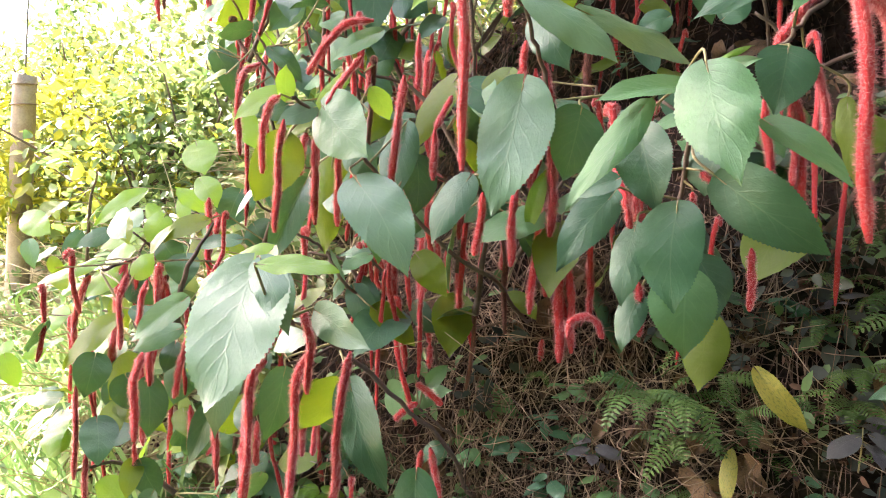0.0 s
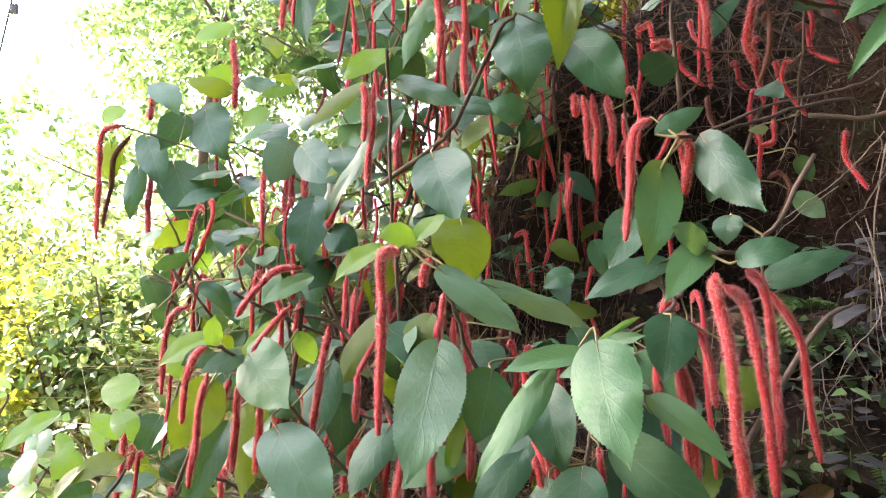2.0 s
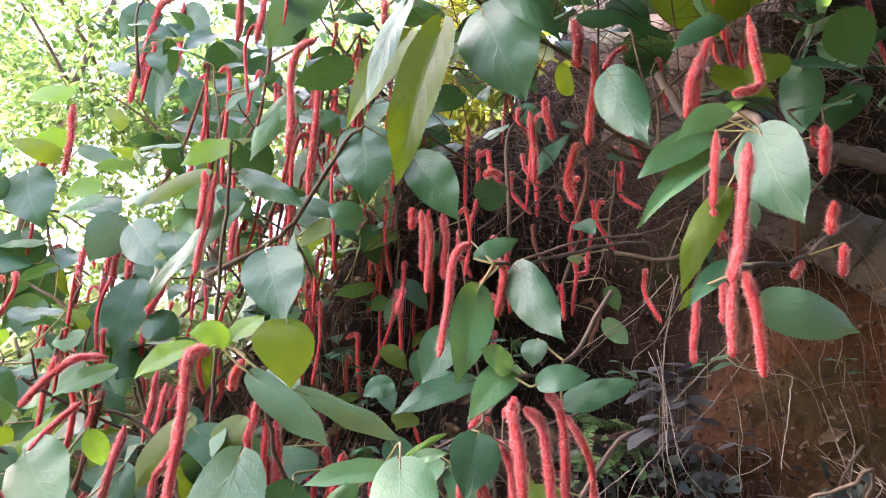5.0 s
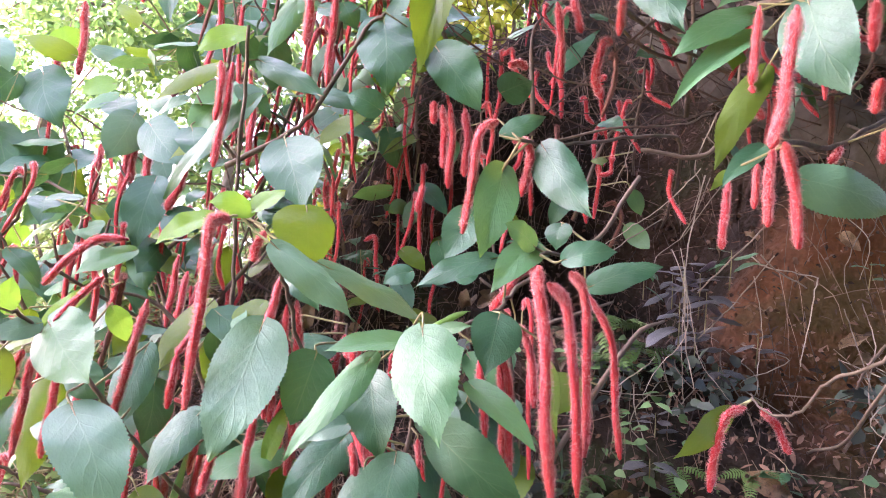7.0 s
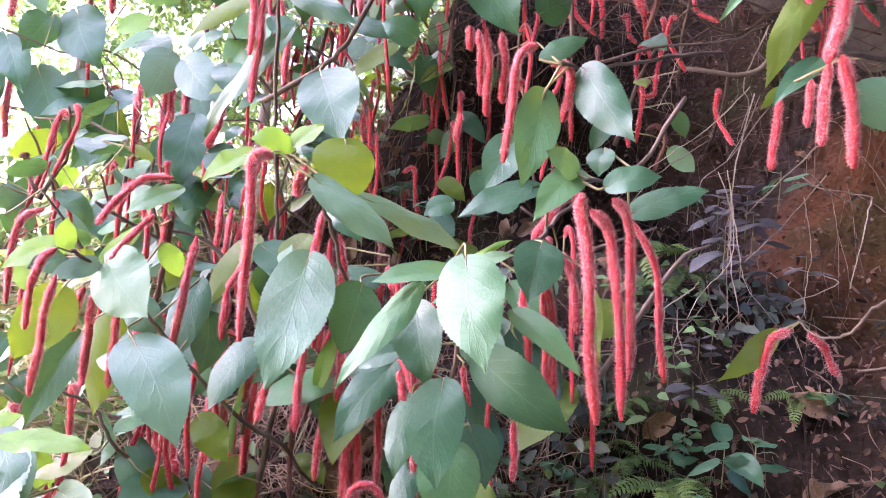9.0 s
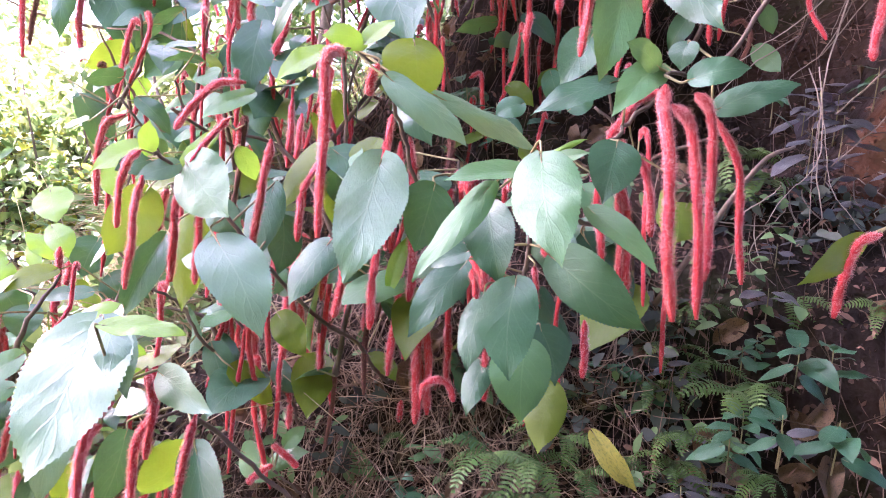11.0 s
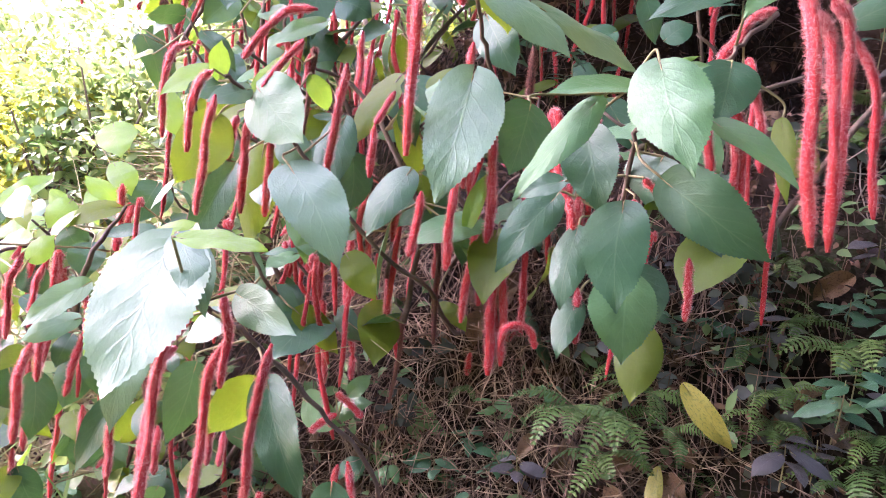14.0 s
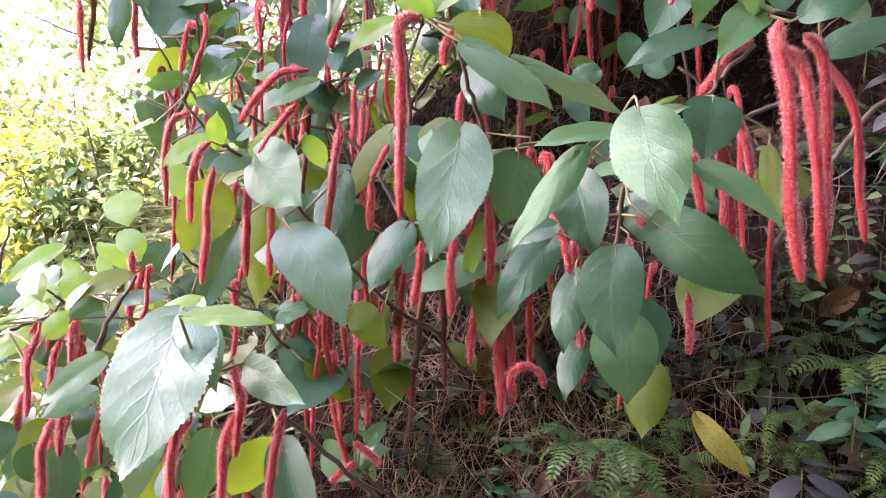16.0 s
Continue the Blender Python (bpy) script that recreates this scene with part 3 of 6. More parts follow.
catkin(b, "red", 0.0051, (-0.098, 0.870, 1.517), (-0.104, 0.870, 1.478), (-0.109, 0.870, 1.432), (-0.112, 0.870, 1.383))
catkin(b, "red", 0.0056, (-0.099, 0.960, 1.508), (-0.106, 0.960, 1.483), (-0.108, 0.960, 1.453))
catkin(b, "red", 0.0059, (-0.081, 0.950, 1.507), (-0.086, 0.950, 1.460), (-0.086, 0.950, 1.388))
catkin(b, "red", 0.0055, (-0.053, 0.950, 1.488), (-0.055, 0.950, 1.439), (-0.056, 0.950, 1.386))
catkin(b, "red", 0.0054, (-0.193, 1.050, 1.615), (-0.222, 1.050, 1.599), (-0.228, 1.050, 1.553), (-0.228, 1.050, 1.483))
catkin(b, "red", 0.0059, (0.064, 1.020, 1.518), (0.061, 1.020, 1.447))
catkin(b, "red", 0.0058, (0.024, 1.150, 1.675), (0.020, 1.150, 1.562))
catkin(b, "red", 0.0060, (0.032, 1.200, 1.659), (0.024, 1.200, 1.568))
catkin(b, "red", 0.0051, (-0.043, 1.100, 1.624), (-0.048, 1.100, 1.574))
catkin(b, "red", 0.0064, (-0.017, 1.150, 1.330), (-0.017, 1.150, 1.225))
catkin(b, "red", 0.0067, (0.021, 1.200, 1.373), (0.018, 1.200, 1.220))
catkin(b, "red", 0.0059, (0.068, 1.150, 1.341), (0.070, 1.150, 1.230))
catkin(b, "red", 0.0062, (0.092, 1.120, 1.344), (0.088, 1.120, 1.197))
catkin(b, "red", 0.0056, (0.060, 1.100, 1.358), (0.057, 1.100, 1.306))
catkin(b, "red", 0.0053, (0.100, 1.050, 1.423), (0.095, 1.050, 1.363))
catkin(b, "red", 0.0049, (0.089, 1.000, 1.560), (0.078, 1.000, 1.537), (0.066, 1.000, 1.516))

b = branch(shrub_near)  # centre
stem(b, 0.004, 0.002, (0.226, 0.980, 1.531), (0.208, 0.944, 1.579), (0.191, 0.908, 1.622), (0.176, 0.872, 1.655), (0.157, 0.836, 1.664), (0.144, 0.800, 1.662))
leaf(b, "pale", (0.179, 0.800, 1.538), (0.151, 0.730, 1.414), (-0.07, -0.86, 0.50), 0.074)
leaf(b, "pale", (0.190, 0.780, 1.624), (0.271, 0.760, 1.560), (0.14, -0.88, 0.46), 0.039)
leaf(b, "pale", (0.247, 0.800, 1.612), (0.373, 0.860, 1.570), (0.50, -0.79, 0.36), 0.032)
leaf(b, "young", (0.154, 0.800, 1.670), (0.113, 0.780, 1.668), (0.39, -0.83, 0.40), 0.035)
leaf(b, "young", (0.158, 0.800, 1.670), (0.187, 0.820, 1.704), (-0.15, -0.79, 0.59), 0.028)
leaf(b, "young", (0.114, 0.800, 1.657), (0.066, 0.780, 1.620), (-0.07, -0.84, 0.54), 0.030)
leaf(b, "olive", (0.212, 1.000, 1.727), (0.227, 0.970, 1.637), (0.21, -0.92, 0.34), 0.088)
leaf(b, "mature", (0.204, 1.020, 1.665), (0.237, 0.980, 1.590), (-0.54, -0.82, 0.20), 0.060)
leaf(b, "mature", (0.300, 1.000, 1.898), (0.252, 1.000, 1.917), (0.00, -1.00, 0.01), 0.047)
leaf(b, "young", (0.195, 1.000, 1.391), (0.214, 1.000, 1.463), (-0.37, -0.93, 0.10), 0.024)
catkin(b, "red", 0.0064, (0.140, 0.760, 1.644), (0.127, 0.760, 1.646), (0.119, 0.760, 1.623), (0.121, 0.760, 1.554), (0.121, 0.760, 1.455))
catkin(b, "red", 0.0063, (0.172, 0.800, 1.647), (0.165, 0.800, 1.629), (0.164, 0.800, 1.612))
catkin(b, "red", 0.0076, (0.212, 1.000, 1.601), (0.218, 1.000, 1.537), (0.225, 1.000, 1.448), (0.221, 1.000, 1.372))
catkin(b, "red", 0.0085, (0.234, 1.050, 1.361), (0.240, 1.050, 1.288), (0.241, 1.050, 1.188))
catkin(b, "red", 0.0069, (0.250, 1.050, 1.369), (0.254, 1.050, 1.288), (0.258, 1.050, 1.202))
catkin(b, "red", 0.0062, (0.285, 1.080, 1.342), (0.286, 1.080, 1.246))
catkin(b, "red", 0.0063, (0.211, 1.030, 1.432), (0.204, 1.030, 1.346), (0.197, 1.030, 1.261))
catkin(b, "red", 0.0067, (0.220, 1.030, 1.354), (0.219, 1.030, 1.286))
catkin(b, "red", 0.0058, (0.274, 1.160, 1.215), (0.286, 1.160, 1.231), (0.308, 1.160, 1.232), (0.322, 1.160, 1.216))
catkin(b, "red", 0.0063, (0.174, 0.970, 1.476), (0.172, 0.970, 1.403), (0.170, 0.970, 1.335))
catkin(b, "red", 0.0057, (0.195, 1.000, 1.507), (0.193, 1.000, 1.438))
catkin(b, "red", 0.0062, (0.133, 0.960, 1.432), (0.130, 0.960, 1.389), (0.122, 0.960, 1.350))
catkin(b, "red", 0.0063, (0.186, 1.000, 1.630), (0.182, 1.000, 1.595), (0.175, 1.000, 1.563))
catkin(b, "spent", 0.0071, (0.279, 1.120, 1.664), (0.279, 1.120, 1.607), (0.275, 1.120, 1.549))
catkin(b, "red", 0.0058, (0.221, 1.140, 1.201), (0.218, 1.140, 1.165))
catkin(b, "red", 0.0061, (0.299, 1.200, 1.152), (0.296, 1.200, 1.104))
catkin(b, "red", 0.0059, (0.178, 1.000, 1.592), (0.181, 1.000, 1.516), (0.186, 1.000, 1.441))
catkin(b, "red", 0.0056, (0.199, 1.000, 1.594), (0.200, 1.000, 1.532), (0.201, 1.000, 1.488))
catkin(b, "red", 0.0059, (0.159, 1.100, 1.422), (0.159, 1.100, 1.360), (0.157, 1.100, 1.314))
catkin(b, "red", 0.0056, (0.132, 1.100, 1.421), (0.131, 1.100, 1.382))

b = branch(shrub_near)  # right node
stem(b, 0.004, 0.0025, (0.359, 0.880, 1.360), (0.356, 0.865, 1.426), (0.359, 0.850, 1.470), (0.359, 0.835, 1.509), (0.357, 0.820, 1.528))
stem(b, 0.003, 0.002, (0.507, 0.860, 1.647), (0.474, 0.852, 1.616), (0.446, 0.844, 1.587), (0.398, 0.836, 1.563), (0.364, 0.828, 1.553), (0.336, 0.820, 1.544))
leaf(b, "fresh", (0.336, 0.700, 1.539), (0.336, 0.610, 1.449), (-0.44, -0.63, 0.63), 0.067)
leaf(b, "fresh", (0.331, 0.770, 1.536), (0.246, 0.740, 1.520), (0.10, -0.67, 0.74), 0.038)
leaf(b, "young", (0.359, 0.780, 1.554), (0.407, 0.800, 1.584), (-0.14, -0.71, 0.69), 0.011)
leaf(b, "fresh", (0.364, 0.770, 1.550), (0.393, 0.740, 1.557), (-0.73, -0.67, 0.16), 0.015)
leaf(b, "fresh", (0.290, 0.750, 1.512), (0.216, 0.700, 1.424), (-0.27, -0.72, 0.64), 0.036)
leaf(b, "mature", (0.239, 0.800, 1.514), (0.224, 0.770, 1.448), (0.31, -0.89, 0.34), 0.059)
leaf(b, "mature", (0.303, 0.820, 1.495), (0.312, 0.780, 1.415), (-0.47, -0.81, 0.35), 0.058)
leaf(b, "mature", (0.324, 0.740, 1.417), (0.313, 0.700, 1.332), (-0.34, -0.83, 0.44), 0.060)
leaf(b, "fresh", (0.346, 0.780, 1.350), (0.340, 0.750, 1.276), (-0.09, -0.92, 0.38), 0.065)
leaf(b, "mature", (0.302, 0.830, 1.393), (0.282, 0.800, 1.318), (-0.49, -0.76, 0.43), 0.041)
leaf(b, "mature", (0.309, 0.840, 1.317), (0.288, 0.820, 1.263), (-0.40, -0.79, 0.45), 0.034)
leaf(b, "mature", (0.380, 0.860, 1.357), (0.398, 0.840, 1.297), (0.11, -0.93, 0.35), 0.049)
leaf(b, "olive", (0.395, 0.880, 1.287), (0.382, 0.860, 1.209), (-0.45, -0.85, 0.29), 0.055)
catkin(b, "red", 0.0055, (0.243, 0.940, 1.248), (0.247, 0.940, 1.270), (0.265, 0.940, 1.277), (0.280, 0.940, 1.269), (0.286, 0.940, 1.249))
leaf(b, "mature", (0.367, 0.740, 1.443), (0.443, 0.700, 1.380), (-0.54, -0.83, -0.12), 0.060)
leaf(b, "fresh", (0.387, 0.690, 1.492), (0.432, 0.640, 1.443), (-0.06, -0.73, 0.68), 0.034)
leaf(b, "mature", (0.446, 0.820, 1.576), (0.423, 0.780, 1.512), (-0.03, -0.84, 0.54), 0.059)
leaf(b, "mature", (0.279, 0.860, 1.427), (0.218, 0.820, 1.355), (-0.12, -0.82, 0.56), 0.049)
leaf(b, "mature", (0.388, 0.840, 1.477), (0.372, 0.840, 1.432), (-0.66, -0.71, 0.23), 0.070)
leaf(b, "mature", (0.282, 0.840, 1.447), (0.241, 0.840, 1.428), (-0.28, -0.73, 0.62), 0.032)
leaf(b, "mature", (0.420, 0.770, 1.636), (0.330, 0.740, 1.592), (-0.06, -0.76, 0.65), 0.039)
leaf(b, "olive", (0.525, 0.860, 1.526), (0.537, 0.860, 1.442), (-0.81, -0.57, -0.11), 0.028)
catkin(b, "red", 0.0067, (0.437, 0.660, 1.610), (0.438, 0.660, 1.574), (0.447, 0.660, 1.483), (0.455, 0.660, 1.396))
catkin(b, "red", 0.0062, (0.468, 0.720, 1.606), (0.488, 0.720, 1.585), (0.500, 0.720, 1.515), (0.505, 0.720, 1.393))
catkin(b, "red", 0.0059, (0.505, 0.750, 1.627), (0.521, 0.750, 1.604), (0.528, 0.750, 1.519), (0.525, 0.750, 1.430))
catkin(b, "red", 0.0049, (0.538, 0.770, 1.605), (0.559, 0.770, 1.571), (0.569, 0.770, 1.510), (0.576, 0.770, 1.428))
catkin(b, "red", 0.0065, (0.507, 0.860, 1.654), (0.483, 0.860, 1.640), (0.464, 0.860, 1.614), (0.448, 0.860, 1.589))
catkin(b, "red", 0.0060, (0.486, 0.880, 1.580), (0.506, 0.880, 1.554), (0.515, 0.880, 1.477))
catkin(b, "red", 0.0057, (0.444, 0.800, 1.542), (0.456, 0.800, 1.486), (0.459, 0.800, 1.398))
catkin(b, "red", 0.0055, (0.425, 0.820, 1.530), (0.437, 0.820, 1.440))
catkin(b, "red", 0.0045, (0.368, 0.830, 1.456), (0.383, 0.830, 1.444), (0.398, 0.830, 1.436))
catkin(b, "red", 0.0048, (0.420, 0.820, 1.377), (0.422, 0.820, 1.341), (0.421, 0.820, 1.310))
catkin(b, "red", 0.0053, (0.310, 0.840, 1.336), (0.312, 0.840, 1.304), (0.312, 0.840, 1.275))
catkin(b, "red", 0.0043, (0.363, 0.840, 1.435), (0.367, 0.840, 1.405))
catkin(b, "red", 0.0049, (0.444, 0.800, 1.526), (0.450, 0.800, 1.465), (0.452, 0.800, 1.404))
catkin(b, "red", 0.0051, (0.307, 0.860, 1.434), (0.312, 0.860, 1.390))
catkin(b, "red", 0.0048, (0.286, 0.800, 1.430), (0.293, 0.800, 1.397))

b = branch(shrub_near)  # hook node
stem(b, 0.004, 0.002, (0.769, 0.950, 1.891), (0.656, 0.897, 1.864), (0.571, 0.845, 1.826), (0.495, 0.792, 1.788), (0.442, 0.740, 1.768))
stem(b, 0.003, 0.002, (0.617, 0.800, 1.768), (0.550, 0.777, 1.675), (0.510, 0.753, 1.647), (0.462, 0.730, 1.640))
leaf(b, "mature", (0.472, 0.750, 1.766), (0.499, 0.690, 1.678), (-0.71, -0.66, 0.24), 0.052)
leaf(b, "fresh", (0.428, 0.770, 1.738), (0.399, 0.730, 1.631), (0.11, -0.94, 0.32), 0.050)
leaf(b, "mature", (0.405, 0.800, 1.693), (0.369, 0.780, 1.633), (-0.17, -0.90, 0.40), 0.052)
leaf(b, "mature", (0.424, 0.750, 1.779), (0.469, 0.740, 1.804), (-0.28, -0.95, 0.12), 0.025)
leaf(b, "fresh", (0.458, 0.740, 1.650), (0.420, 0.720, 1.666), (0.47, -0.88, 0.02), 0.032)
leaf(b, "fresh", (0.463, 0.750, 1.650), (0.401, 0.690, 1.589), (0.12, -0.77, 0.63), 0.039)
leaf(b, "mature", (0.485, 0.710, 1.631), (0.532, 0.690, 1.643), (-0.44, -0.84, 0.32), 0.031)
leaf(b, "mature", (0.547, 0.780, 1.620), (0.625, 0.760, 1.651), (-0.39, -0.80, 0.46), 0.041)
leaf(b, "mature", (0.514, 0.800, 1.693), (0.503, 0.790, 1.663), (-0.52, -0.73, 0.44), 0.033)
leaf(b, "mature", (0.405, 1.000, 1.700), (0.422, 1.000, 1.647), (0.03, -1.00, 0.01), 0.034)
leaf(b, "mature", (0.365, 1.000, 1.656), (0.327, 1.000, 1.637), (-0.18, -0.91, 0.37), 0.036)
leaf(b, "mature", (0.435, 1.000, 1.654), (0.467, 1.000, 1.678), (-0.29, -0.88, 0.39), 0.040)
catkin(b, "red", 0.0056, (0.418, 0.760, 1.797), (0.399, 0.760, 1.782), (0.391, 0.760, 1.728), (0.383, 0.760, 1.659))
catkin(b, "red", 0.0058, (0.441, 0.760, 1.783), (0.456, 0.760, 1.769), (0.455, 0.760, 1.736), (0.449, 0.760, 1.710))
catkin(b, "red", 0.0054, (0.450, 0.800, 1.713), (0.447, 0.800, 1.692))
catkin(b, "red", 0.0058, (0.514, 0.900, 1.812), (0.501, 0.900, 1.772))

b = branch(shrub_upper)  # upper centre
stem(b, 0.006, 0.003, (0.117, 1.200, 1.536), (0.108, 1.170, 1.642), (0.099, 1.140, 1.749), (0.095, 1.110, 1.857), (0.095, 1.080, 1.967), (0.092, 1.050, 2.025))
stem(b, 0.005, 0.003, (0.077, 1.150, 1.828), (0.155, 1.125, 1.880), (0.203, 1.100, 1.922), (0.273, 1.075, 2.068), (0.301, 1.050, 2.089))
stem(b, 0.005, 0.003, (0.965, 1.300, 2.316), (0.793, 1.205, 2.382), (0.617, 1.110, 2.380), (0.507, 1.015, 2.344), (0.402, 0.920, 2.324))
leaf(b, "mature", (0.169, 1.080, 1.851), (0.206, 1.020, 1.739), (-0.26, -0.88, 0.39), 0.097)
leaf(b, "mature", (0.118, 1.100, 1.994), (0.221, 1.060, 1.933), (-0.27, -0.95, 0.16), 0.042)
leaf(b, "mature", (0.213, 1.120, 1.964), (0.293, 1.100, 1.940), (-0.16, -0.95, 0.26), 0.035)
leaf(b, "mature", (0.303, 1.080, 2.087), (0.308, 1.040, 1.960), (-0.30, -0.91, 0.28), 0.110)
leaf(b, "mature", (0.396, 1.060, 2.042), (0.461, 1.020, 1.932), (-0.33, -0.93, 0.15), 0.081)
leaf(b, "mature", (0.485, 0.970, 2.291), (0.534, 0.920, 2.115), (-0.65, -0.76, 0.04), 0.136)
leaf(b, "mature", (0.671, 0.880, 2.147), (0.699, 0.830, 2.009), (-0.77, -0.64, 0.07), 0.079)
leaf(b, "mature", (0.339, 0.920, 2.243), (0.283, 0.900, 2.037), (-0.56, -0.80, 0.23), 0.044)
leaf(b, "olive", (0.407, 0.970, 2.238), (0.345, 0.950, 1.948), (-0.47, -0.87, 0.16), 0.079)
leaf(b, "olive", (0.353, 1.000, 2.238), (0.266, 1.000, 2.061), (-0.24, -0.96, 0.12), 0.069)
leaf(b, "mature", (0.267, 1.120, 2.242), (0.176, 1.100, 2.177), (0.49, -0.74, -0.46), 0.059)
leaf(b, "mature", (0.309, 1.200, 2.413), (0.250, 1.200, 2.407), (0.03, -0.97, -0.25), 0.030)
leaf(b, "fresh", (0.160, 1.350, 2.289), (0.094, 1.326, 2.129), (-0.22, -0.95, 0.23), 0.063)
leaf(b, "young", (0.085, 1.100, 2.043), (0.015, 1.080, 1.995), (0.03, -0.94, 0.34), 0.045)
leaf(b, "olive", (0.017, 1.300, 2.073), (-0.073, 1.250, 1.974), (-0.05, -0.87, 0.49), 0.045)
leaf(b, "fresh", (0.183, 1.300, 2.570), (0.108, 1.244, 2.357), (0.05, -0.97, 0.24), 0.109)
leaf(b, "fresh", (0.166, 1.350, 2.490), (0.087, 1.350, 2.422), (-0.01, -1.00, 0.02), 0.090)
leaf(b, "mature", (0.453, 1.000, 2.148), (0.402, 1.000, 2.105), (-0.04, -1.00, 0.05), 0.050)
leaf(b, "mature", (0.294, 1.100, 2.445), (0.218, 1.100, 2.524), (-0.57, -0.62, -0.55), 0.071)
leaf(b, "fresh", (0.041, 1.300, 2.532), (-0.013, 1.300, 2.631), (0.09, -0.99, 0.05), 0.082)
leaf(b, "olive", (0.635, 1.000, 2.195), (0.661, 1.000, 2.241), (0.45, -0.85, -0.26), 0.060)
leaf(b, "mature", (0.499, 0.920, 2.338), (0.589, 0.880, 2.204), (-0.43, -0.90, -0.02), 0.058)
leaf(b, "mature", (0.637, 0.900, 2.266), (0.718, 0.880, 2.271), (-0.23, -0.97, -0.12), 0.034)
leaf(b, "mature", (0.715, 0.900, 2.272), (0.804, 0.900, 2.254), (0.02, -1.00, 0.09), 0.028)
leaf(b, "mature", (0.237, 1.200, 2.183), (0.264, 1.200, 2.140), (0.05, -1.00, 0.03), 0.047)
leaf(b, "mature", (0.147, 1.200, 2.551), (0.089, 1.200, 2.464), (0.03, -1.00, -0.02), 0.066)
leaf(b, "mature", (0.508, 1.050, 1.984), (0.560, 1.050, 2.015), (0.01, -1.00, -0.02), 0.058)
leaf(b, "mature", (0.642, 1.150, 2.093), (0.722, 1.150, 2.202), (-0.42, -0.85, 0.31), 0.033)
catkin(b, "red", 0.0088, (0.205, 1.150, 2.313), (0.178, 1.150, 2.284), (0.164, 1.150, 2.222), (0.178, 1.150, 2.127), (0.176, 1.150, 2.065))
catkin(b, "red", 0.0076, (0.236, 1.150, 2.285), (0.222, 1.150, 2.223), (0.218, 1.150, 2.104), (0.221, 1.150, 1.992))
catkin(b, "red", 0.0118, (0.011, 1.350, 2.689), (0.020, 1.350, 2.546))
catkin(b, "red", 0.0102, (0.029, 1.350, 2.674), (0.034, 1.350, 2.410))
catkin(b, "red", 0.0072, (0.035, 1.200, 2.035), (0.042, 1.200, 1.990), (0.039, 1.200, 1.924))
catkin(b, "red", 0.0070, (0.056, 1.200, 2.035), (0.053, 1.200, 1.946), (0.047, 1.200, 1.840))
catkin(b, "red", 0.0074, (0.094, 1.250, 1.996), (0.097, 1.250, 1.867))
catkin(b, "red", 0.0079, (0.112, 1.200, 2.493), (0.096, 1.200, 2.409), (0.090, 1.200, 2.315))
catkin(b, "red", 0.0080, (0.141, 1.100, 2.467), (0.126, 1.100, 2.363))
catkin(b, "red", 0.0071, (0.315, 1.000, 2.191), (0.323, 1.000, 2.137))
catkin(b, "red", 0.0077, (0.320, 1.050, 2.354), (0.322, 1.050, 2.293))
catkin(b, "red", 0.0104, (0.646, 0.950, 2.302), (0.650, 0.950, 2.262), (0.647, 0.950, 2.206))
catkin(b, "red", 0.0077, (0.680, 0.950, 2.263), (0.677, 0.950, 2.174), (0.663, 0.950, 2.059))
catkin(b, "red", 0.0080, (0.627, 1.050, 2.203), (0.632, 1.050, 2.157), (0.642, 1.050, 2.117))
catkin(b, "red", 0.0073, (0.597, 1.050, 2.168), (0.605, 1.050, 2.101), (0.606, 1.050, 2.025))
catkin(b, "red", 0.0087, (0.703, 1.050, 2.112), (0.681, 1.050, 2.101), (0.670, 1.050, 2.036), (0.682, 1.050, 1.999))
catkin(b, "red", 0.0065, (0.774, 1.000, 2.308), (0.744, 1.000, 2.283), (0.723, 1.000, 2.247))
catkin(b, "red", 0.0073, (0.530, 1.000, 2.003), (0.517, 1.000, 2.011), (0.499, 1.000, 2.003))
catkin(b, "red", 0.0083, (0.400, 1.100, 1.972), (0.402, 1.100, 1.931))
catkin(b, "red", 0.0075, (0.424, 1.150, 1.991), (0.431, 1.150, 1.937), (0.432, 1.150, 1.874))
catkin(b, "red", 0.0075, (0.466, 1.150, 1.991), (0.472, 1.150, 1.937), (0.471, 1.150, 1.863))
catkin(b, "red", 0.0066, (0.429, 1.100, 1.972), (0.434, 1.100, 1.900), (0.433, 1.100, 1.821))
catkin(b, "red", 0.0071, (0.408, 1.200, 1.856), (0.400, 1.200, 1.804))

b = branch(shrub_upper)  # upper left
stem(b, 0.005, 0.002, (-0.009, 1.900, 2.003), (-0.142, 1.850, 1.993), (-0.271, 1.800, 2.061), (-0.379, 1.750, 2.111), (-0.458, 1.700, 2.081), (-0.550, 1.650, 2.096), (-0.608, 1.600, 2.102))
leaf(b, "mature", (-0.508, 1.720, 2.171), (-0.541, 1.680, 2.074), (0.46, -0.87, 0.20), 0.083)
leaf(b, "mature", (-0.597, 1.720, 2.109), (-0.529, 1.660, 1.972), (-0.07, -0.93, 0.37), 0.081)
leaf(b, "mature", (-0.527, 1.740, 2.038), (-0.445, 1.680, 1.864), (0.11, -0.92, 0.37), 0.110)
leaf(b, "mature", (-0.445, 1.760, 2.043), (-0.376, 1.700, 1.889), (-0.07, -0.94, 0.33), 0.101)
leaf(b, "mature", (-0.364, 1.780, 1.961), (-0.359, 1.750, 1.831), (0.62, -0.76, 0.20), 0.087)
leaf(b, "mature", (-0.625, 1.740, 2.029), (-0.622, 1.700, 1.894), (0.08, -0.96, 0.28), 0.055)
leaf(b, "mature", (-0.512, 1.800, 1.918), (-0.516, 1.760, 1.766), (0.09, -0.96, 0.25), 0.096)
leaf(b, "mature", (-0.455, 1.740, 2.193), (-0.378, 1.680, 2.046), (-0.22, -0.94, 0.27), 0.121)
